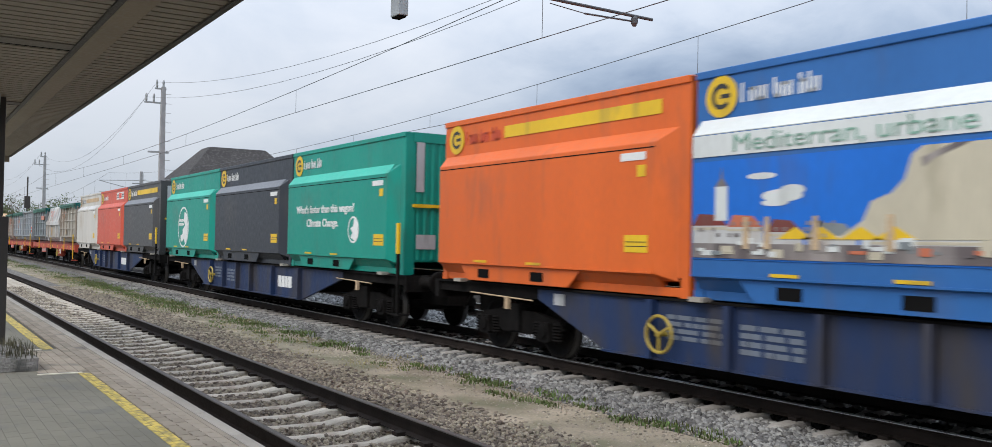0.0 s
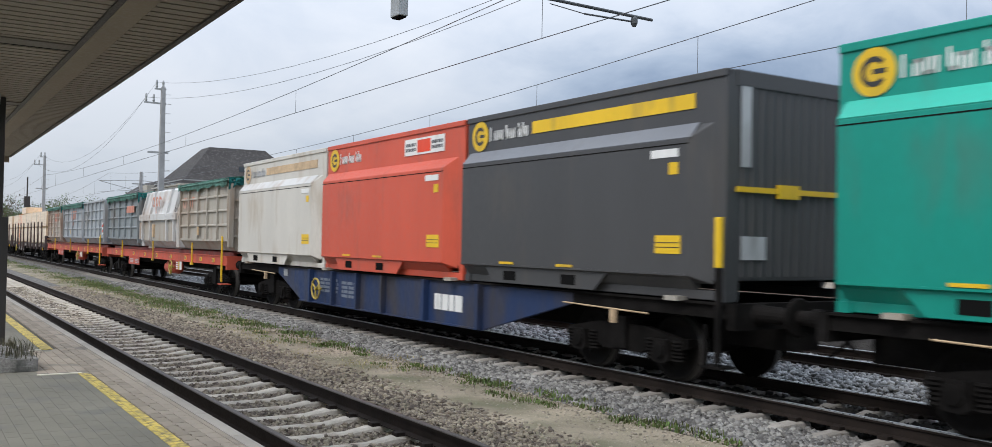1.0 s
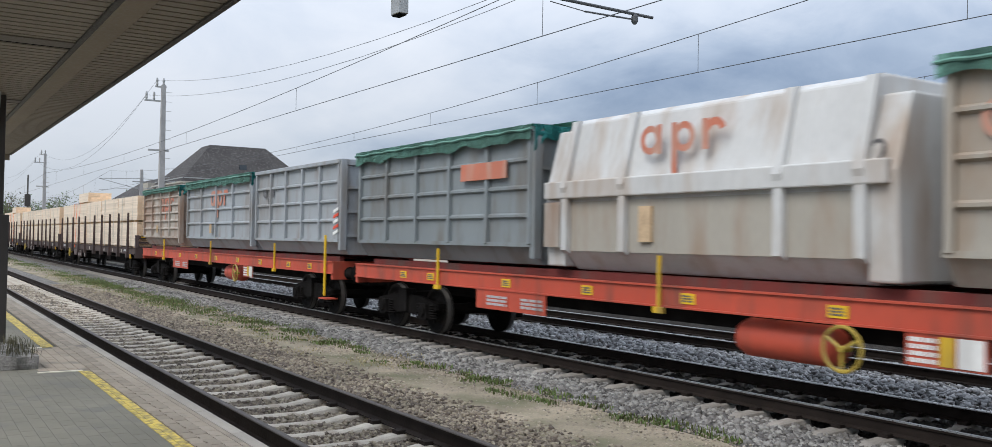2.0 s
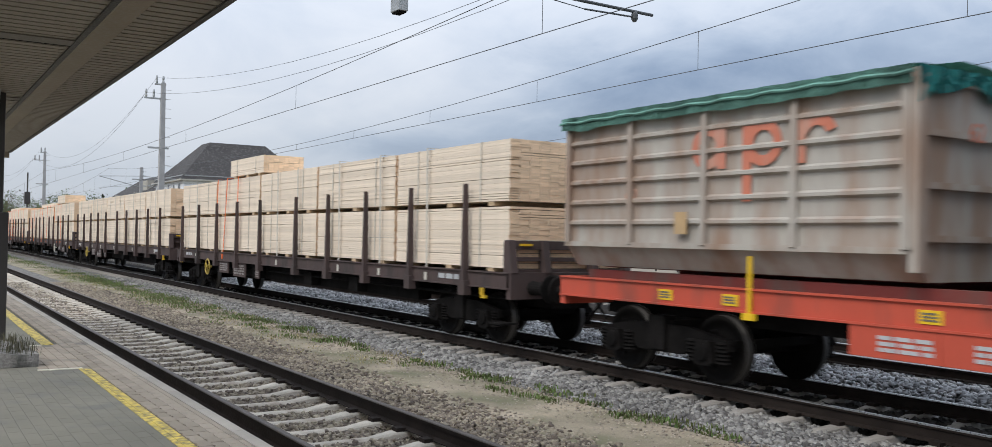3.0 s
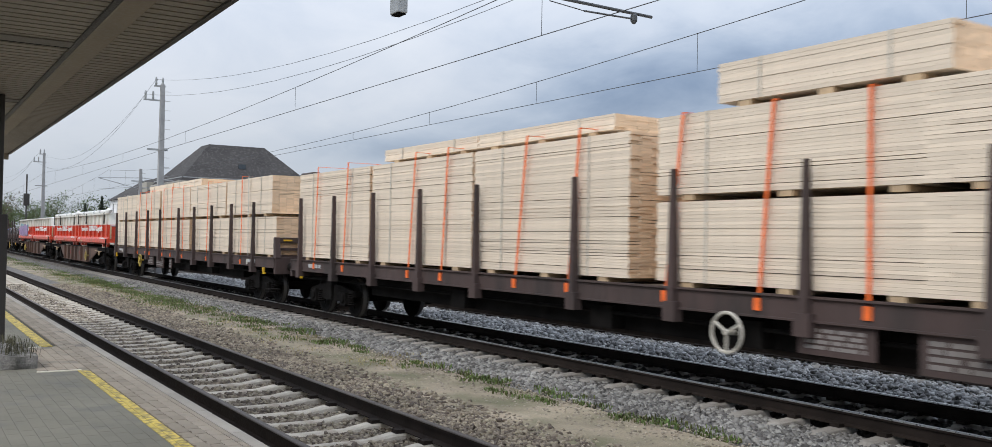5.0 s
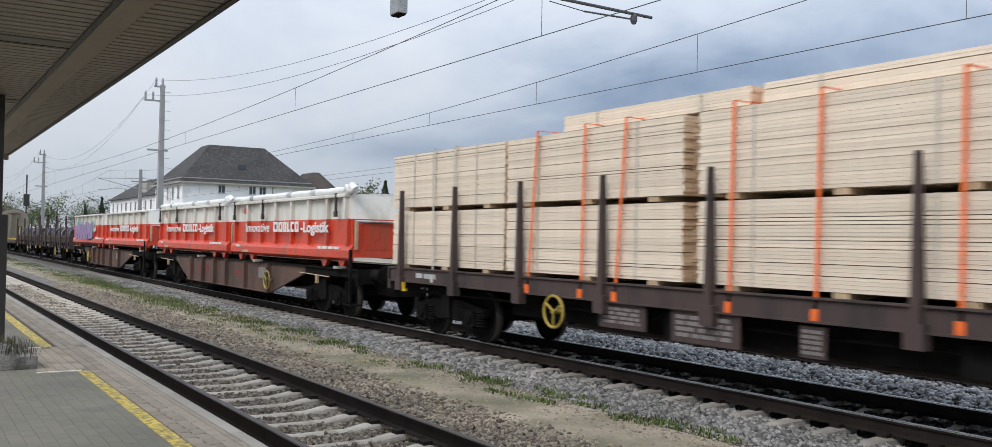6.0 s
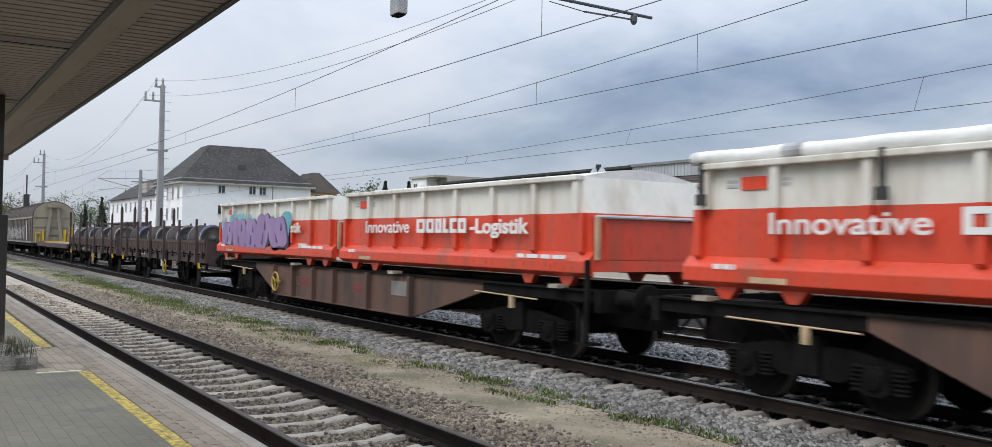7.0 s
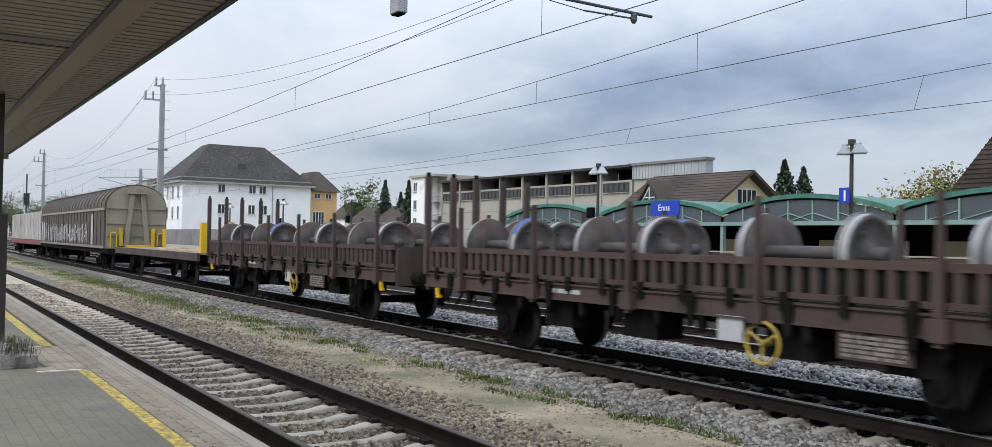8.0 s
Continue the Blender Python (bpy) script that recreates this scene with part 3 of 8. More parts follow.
def stones(name, count, xs, ys, z_of, size, material, label, near=2.0):
    """Loose broken stones, thickly strewn; density falls off away from the platform end."""
    u = rng.random(count)
    x = xs[1] - (xs[1] - xs[0]) * u ** near
    y = ys[0] + (ys[1] - ys[0]) * rng.random(count)
    z = z_of(y) + rng.normal(0, 0.4 * size, count)
    s = size * (0.55 + 0.8 * rng.random(count)) * (1 + 1.2 * u)
    v = CUBE[None] * (0.42 + 0.4 * rng.random((count, 8, 3)))
    q = rng.normal(size=(count, 4)); q /= np.linalg.norm(q, axis=1)[:, None]
    w, a, b, c = q.T
    R = np.stack([1 - 2 * (b * b + c * c), 2 * (a * b - c * w), 2 * (a * c + b * w), 2 * (a * b + c * w), 1 - 2 * (a * a + c * c), 2 * (b * c - a * w),
                  2 * (a * c - b * w), 2 * (b * c + a * w), 1 - 2 * (a * a + b * b)], -1).reshape(count, 3, 3)
    v = np.einsum("nij,nkj->nki", R, v) * (s[:, None] * np.array([1.0, 1.0, 0.8])[None])[:, None, :]
    v += np.stack([x, y, z], -1)[:, None, :]
    f = (CUBE_F[None] + 8 * np.arange(count)[:, None, None]).reshape(-1, 4)
    me = bpy.data.meshes.new(name)
    me.vertices.add(count * 8)
    me.vertices.foreach_set("co", v.reshape(-1))
    me.loops.add(f.size)
    me.loops.foreach_set("vertex_index", f.reshape(-1).astype(np.int32))
    me.polygons.add(len(f))
    me.polygons.foreach_set("loop_start", np.arange(0, f.size, 4, dtype=np.int32))
    me.update(calc_edges=True)
    me.validate()
    me.materials.append(M[material])
    return tagged(new(name, me), label, "ballast", kind="stuff")


stones("ballast", 76000, (-42, -2.5), (2.75, 5.9), lambda y: np.where(np.abs(y - CENTRE_NEAR) < 1.2, -0.262, -0.25), 0.0225, "ballast_old", "loose brown ballast stones between the sleepers", 1.6)
stones("ballast", 52000, (-45, 0.5), (7.75, 9.05), lambda y: -0.325 + 0.06 * np.clip((y - 7.75) / 0.6, 0, 1), 0.030, "ballast", "loose grey ballast stones on the shoulder of the track", 1.5)
# these stones carry the shade under the train in their colour
stones("ballast", 14000, (-40, 1), (9.3, 10.6), lambda y: -0.268 + 0 * y, 0.044, "ballast_dark", "oily ballast stones between the rails, darkened for the train's shade", 1.6)
stones("ballast", 40000, (-50, 2), (10.75, 16.3), lambda y: -0.22 + 0.05 * np.cos((y - 12.2) * 1.2), 0.036, "ballast_clean", "loose grey ballast stones between the tracks", 1.4)
stones("gravel", 9000, (-40, -2), (5.7, 7.8), lambda y: -0.264 + 0 * y, 0.012, "path_gravel", "loose gravel scattered on the sandy path", 1.8)
stones("ballast", 6000, (-40, -3), (5.6, 6.4), lambda y: -0.268 + 0 * y, 0.024, "ballast_old", "brown ballast stones strewn beside the near track", 1.7)
stones("gravel", 7000, (-40, -2), (5.7, 7.8), lambda y: -0.264 + 0 * y, 0.010, "path_gravel", "pale pebbles scattered on the sandy path", 1.8)


def tufts(name, spots, material, label, blades=26, height=0.16, spread=0.16, broad=1.0):
    pieces = []
    for x, y, k in spots:
        for _ in range(int(blades * k)):
            a, r = rng.random() * 6.283, spread * k * rng.random() ** 0.7
            px, py = x + r * math.cos(a) * 1.6, y + r * math.sin(a)
            h = height * k ** 0.5 * (0.4 + rng.random())
            b, lean = rng.random() * 6.283, h * (0.15 + 0.6 * rng.random())
            w = (0.006 + 0.008 * rng.random()) * broad
            dx, dy = math.cos(b), math.sin(b)
            base, mid, tip = np.array((px, py, -0.29)), np.array((px + dx * lean * 0.35, py + dy * lean * 0.35, -0.27 + h * 0.65)), np.array((px + dx * lean, py + dy * lean, -0.27 + h))
            o = np.array((-dy * w, dx * w, 0))
            pieces.append((np.array([base - o, base + o, mid + o * 0.8, mid - o * 0.8, tip, tip + o * 0.1]), np.array([(0, 1, 2, 3), (3, 2, 5, 4)])))
    return tagged(new(name, cloud_mesh(name, pieces, material)), label, "grass", kind="stuff")


grow = []
for i in range(170):
    x = -8.0 - 50 * rng.random() ** 1.2
    if noise.noise((x * 0.45, 0.3, 0)) < 0.10:
        continue
    grow.append((x, 7.45 + 0.3 * rng.normal() + 0.2 * math.sin(x * 1.3), 0.25 + 0.8 * rng.random() ** 2.5))
for i in range(80):
    grow.append((-17 - 30 * rng.random(), 7.3 + 0.36 * rng.normal(), 0.4 + 1.0 * rng.random() ** 1.6))
for x, y, k in ((-17.3, 7.48, 1.6), (-13.8, 7.32, 0.8), (-12.4, 7.58, 1.1), (-11.9, 7.65, 1.2), (-10.7, 7.2, 1.0), (-10.0, 7.3, 0.9), (-10.5, 7.9, 1.0), (-8.7, 7.5, 1.2),
                (-8.3, 7.7, 1.2), (-9.6, 7.7, 0.8), (-16.1, 7.4, 0.9), (-7.4, 7.8, 1.0), (-20.0, 7.7, 1.6), (-22.4, 7.7, 1.7), (-24.0, 7.6, 1.4), (-27.3, 7.7, 1.5), (-35.8, 7.4, 2.0), (-51.0, 7.0, 2.4)):
    for q in range(4):
        grow.append((x + 0.22 * k * rng.normal(), y + 0.09 * k * rng.normal(), k * (0.35 + 0.4 * rng.random())))
tufts("grass", grow, "grass", "tufts of green grass along the edge of the ballast", 75, 0.062, 0.26)
tufts("grass", [(-40 * rng.random() - 14, 6.9 + 0.5 * rng.normal(), 0.5 + 0.5 * rng.random()) for _ in range(110)], "dry_grass", "dry yellow grass and moss along the path", 60, 0.045, 0.42)
tufts("grass", [(-25 - 90 * rng.random() , 6.8 + 0.8 * rng.random(), 1.0 + 0.8 * rng.random()) for _ in range(120)], "grass", "low green grass beside the distant track", 60, 0.06, 0.6)

# ---------------------------------------------------------------- platform
EDGE, TOP = 2.25, 0.38
setting("platform", boxes((X0, X1, -14, EDGE - 0.06, -0.62, TOP - 0.012)), "joint", "platform body with dark sand joints between the pavers", "platform")
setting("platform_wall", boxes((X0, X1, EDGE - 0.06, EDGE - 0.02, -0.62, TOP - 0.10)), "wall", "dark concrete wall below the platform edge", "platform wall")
setting("platform_far_end", boxes((X0, -26, -14, EDGE - 0.3, TOP - 0.01, TOP)), "paver", "grey paving far along the platform", "paving")
setting("platform_behind", boxes((-4.5, X1, -14, EDGE - 0.3, TOP - 0.01, TOP), (-26, -4.5, -14, -0.4, TOP - 0.01, TOP)), "paver_dark", "dark grey paving of the platform", "paving")


def paver_mesh(name, w, h):
    """An interlocking paver with notched flanks."""
    bm = BM()
    n = 0.012
    out = [(0, 0), (w * 0.33, 0), (w * 0.42, n), (w * 0.58, n), (w * 0.67, 0), (w, 0), (w, h), (w * 0.67, h), (w * 0.58, h + n), (w * 0.42, h + n), (w * 0.33, h), (0, h)]
    out = [(x + 0.003, y) for x, y in out]
    out = [(min(x, w - 0.003), y + (0.003 if y < h / 2 else -0.003)) for x, y in out]
    return mesh_of(name, prism(bm, out, "z", -0.03, 0.0))


def paving():
    t = thing("paving", "interlocking grey concrete pavers along the platform edge", "paving", kind="structure")
    me = paver_mesh("paver", 0.2, 0.1)
    me.materials.append(M["paver"])
    rows = [1.80 + 0.1 * j for j in range(2)]
    for j, y in enumerate(rows):
        for i in range(150):
            o = new("paver", me)
            o.parent = t
            o.location = (-5.0 - 0.2 * i + (0.1 if j % 2 else 0), y, TOP + 0.0008 * ((i * 7 + j * 3) % 5))
    rest, edge = BM(), BM()
    for j in range(23):
        y = 1.60 - 0.1 * j
        for i in range(105):
            x = -5.0 - 0.2 * i + (0.1 if j % 2 else 0)
            e = 0.0008 * ((i * 7 + j * 3) % 5)
            if -13.35 < x < -11.1 and y > 1.25:
                block(edge, x + 0.003, x + 0.197, y + 0.003, y + 0.097, TOP - 0.03, TOP + e)
                continue
            block(rest, x + 0.0012, x + 0.1988, y + 0.0012, y + 0.0988, TOP - 0.03, TOP + e * 0.4)
    for j, (a, b) in enumerate(((2.0, 2.1), (2.1, 2.145))):
        for i in range(210):
            x = -5.0 - 0.2 * i + (0.1 if j % 2 else 0)
            block(edge, x + 0.004, x + 0.196, a + 0.004, b - 0.002, TOP - 0.03, TOP + 0.0008 * ((i * 5 + j) % 5))
    for i in range(13):          # between the two safety lines the pale pavers run on
        x = -13.35 + 0.2 * i - 0.1
        block(edge, x + 0.004, x + 0.196, 1.704, 1.796, TOP - 0.03, TOP + 0.0008 * (i % 4))
    for j in range(4):
        for i in range(150, 240):
            x = -5.0 - 0.2 * i + (0.1 if j % 2 else 0)
            block(edge, x + 0.004, x + 0.196, 1.604 + 0.1 * j, 1.696 + 0.1 * j, TOP - 0.03, TOP)
    part("edge_pavers", edge, "paver", t, kind="stuff")
    part("dark_pavers", rest, "paver_dark", t, "dark grey pavers behind the yellow line", kind="stuff")


paving()


def kerbs():
    t = thing("kerb", "pale concrete kerb along the platform edge", "kerb", kind="structure")
    me = mesh_of("kerb_stone", boxes((0.004, 0.996, 0, 0.10, -0.14, 0.004)))
    me.materials.append(M["kerb"])
    for i in range(60):
        o = new("kerb_stone", me)
        o.parent = t
        o.location = (-4.0 - i, EDGE - 0.10, TOP)
    part("far_kerb", boxes((X0, -63, EDGE - 0.1, EDGE, TOP - 0.14, TOP + 0.004)), "kerb", t)


kerbs()


def mark(x0, x1, y0, y1, material, label, name="safety_line"):
    return setting(name, boxes((x0, x1, y0, y1, TOP - 0.01, TOP + 0.007)), material, label, "platform marking")


line = BM()
for k in range(165):          # painted over the pavers, the joints left open
    for row, (y0, y1) in enumerate(((1.675, 1.715), (1.719, 1.785))):
        x = -10.95 + 0.1 * k + 0.05 * row
        block(line, x + 0.004, x + 0.096, y0, y1, TOP - 0.01, TOP + 0.006 + 0.0008 * ((k * 3 + row) % 3))
setting("safety_line", line, "yellow_paint", "worn yellow safety line on the platform pavers", "platform marking")
mark(-80, -13.4, 1.60, 1.74, "yellow_paint", "worn yellow safety line further along the platform")
mark(-11.02, -10.95, 1.28, 1.72, "white_paint", "worn pale line across the platform pavers")
mark(-13.42, -13.34, 1.3, 1.6, "white_paint", "worn pale line across the platform pavers")


def canopy():
    t = thing("platform_canopy", "brown platform canopy with a ribbed underside and a boxed edge beam", "canopy", kind="structure")
    z, ye, yb0, yb1 = 3.62, 2.03, 1.36, 1.57
    bm = BM()
    step = 0.165
    xs = np.arange(-23.3, 4, step)
    for x in xs:          # ribs of the underside run across the canopy
        block(bm, x, x + step * 0.78, -0.3, yb0 - 0.02, z, z + 0.10)
        block(bm, x, x + step * 0.78, yb1 + 0.02, ye - 0.02, z, z + 0.10)
    part("ribs", bm, "canopy", t, "brown ribbed sheet", kind="stuff")
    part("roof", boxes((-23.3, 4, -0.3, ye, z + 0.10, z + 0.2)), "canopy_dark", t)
    part("edge_beam", boxes((-23.3, 4, yb0, yb1, z - 0.03, z + 0.10)), "canopy_beam", t, "smooth brown boxed beam", bevel=0.01)
    part("edge_trim", boxes((-23.3, 4, ye - 0.02, ye + 0.03, z - 0.02, z + 0.18)), "canopy_dark", t, "dark drip edge")
    # solid dark strip painted in as the shade line beside the beam
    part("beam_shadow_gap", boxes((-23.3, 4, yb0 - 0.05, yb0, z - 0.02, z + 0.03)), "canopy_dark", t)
    for x in (-9.35, -4.9, -13.8, -18.2):
        part("cross_beam", boxes((x - 0.13, x + 0.13, -0.3, yb0 - 0.05, z - 0.012, z + 0.10)), "cross", t, "grey-brown cross beam")
        # black strip in place of a shaded slit
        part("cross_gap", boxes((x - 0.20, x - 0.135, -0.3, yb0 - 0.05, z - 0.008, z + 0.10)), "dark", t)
    part("gable", boxes((-23.4, -23.3, -0.3, ye, z - 0.13, z + 0.2)), "canopy_beam", t)


canopy()


def column():
    t = thing("canopy_column", "dark painted steel column carrying the canopy", "column")
    part("shaft", boxes((-13.5, -13.3, 0.90, 1.105, 2.1, 3.62)), "post", t, bevel=0.012)
    part("casing", boxes((-13.52, -13.28, 0.88, 1.17, TOP, 2.1)), "post", t, "wider casing round the foot of the column", bevel=0.012)
    part("bracket", prism(BM(), [(-13.5, 3.62), (-13.5, 3.0), (-13.35, 3.0), (-13.0, 3.62)], "y", 0.98, 1.02), "steel", t, "pale steel bracket")
    s = BM()
    block(s, -12.9, -11.32, 0.3, 1.33, TOP, TOP + 0.17)
    bmesh.ops.subdivide_edges(s, edges=s.edges[:], cuts=4, use_grid_fill=True)
    for v in s.verts:
        d = noise.noise_vector(v.co * 4) * 0.05
        v.co += Vector((d.x, d.y, d.z - 0.10 * max(0.0, v.co.y - 0.9) if v.co.z > TOP + 0.02 else 0))
    st = thing("stone_block", "rough grey stone block beside the canopy column", "stone")
    part("stone", s, "granite", st)


column()
tufts("weeds", [(-11.45 - 1.3 * rng.random(), 0.75 + 0.55 * rng.random(), 0.8) for _ in range(14)], "weed", "scraggy dark weeds growing on the stone block", 30, 0.11, 0.2, 0.35).location.z = 0.79


# ---------------------------------------------------------------- overhead line
def wire_line(name, points, r, label, group=""):
    bm = tube(BM(), points, r)
    return tagged(new(name, mesh_of(name, bm)), label, "overhead wire", group)


def put_mat(ob, m):
    ob.data.materials.append(M[m])
    return ob


def catenary(y, z, spans, sag_top, sag, phase, step, slant=0.0, r=0.0085):
    """Contact wire, messenger wire that hangs in a curve, and droppers between them."""
    for x_sup in spans:
        t = thing("overhead_line", "dark contact wire with messenger wire and droppers above the track", "overhead line", group="overhead lines")
        a, b = x_sup
        part("contact_wire", rod(BM(), (a, y, z), (b, y, z), r, 6), "wire", t)
        n = 14
        curve = lambda x: z + sag_top - 4 * sag * ((x - a) / (b - a)) * (1 - (x - a) / (b - a))
        n = 24
        bm = tube(BM(), [(a + (b - a) * i / n, y, curve(a + (b - a) * i / n)) for i in range(n + 1)], r)
        part("messenger_wire", bm, "wire", t)
        x = a + phase
        while x < b - 2:
            part("dropper", rod(BM(), (x, y, z), (x + slant, y, curve(x + slant)), 0.006, 5), "wire", t)
            x += step


catenary(CENTRE_MAIN, 5.70, ((-84, -12.0), (-156, -84), (-12.0, 60)), 1.12, 0.67, 6.2, 12.75)
catenary(CENTRE_THIRD, 5.62, ((-82, -2), (-162, -82), (-2, 78)), 1.54, 1.33, 0.85, 6.05)
catenary(CENTRE_FOURTH, 5.28, ((-87, -5), (-169, -87), (-5, 77)), 1.13, 0.87, 8.5, 10.8, 0.25)


# ---------------------------------------------------------------- the train
def travel(t):
    """Metres that the train has run by t seconds: about 105 km/h, easing a little."""
    return 29.2 * t + 1.5 * (1 - math.exp(-t / 1.5))


MOVERS, WHEELS = [], []   # things that ride along, and wheelsets that turn


def riding(ob, s):
    """The thing rides with the train, its origin s metres along it."""
    MOVERS.append((ob, s))
    return ob


GRIME = (0.05, 0.042, 0.036)


def paint(name, rgb, dirt=(0.10, 0.085, 0.07), amount=0.14, rough=0.45, vary=0.09, scale=0.9, streak=(1, 1, 0.25)):
    return surf(name, rgb, rough, vary=vary, scale=scale, grain=25, bump=0.06, dirt=dirt, dirt_amount=amount, dirt_scale=2.2, streak=streak, dirt_mix=0.8 if amount > 0.15 else 0.4)


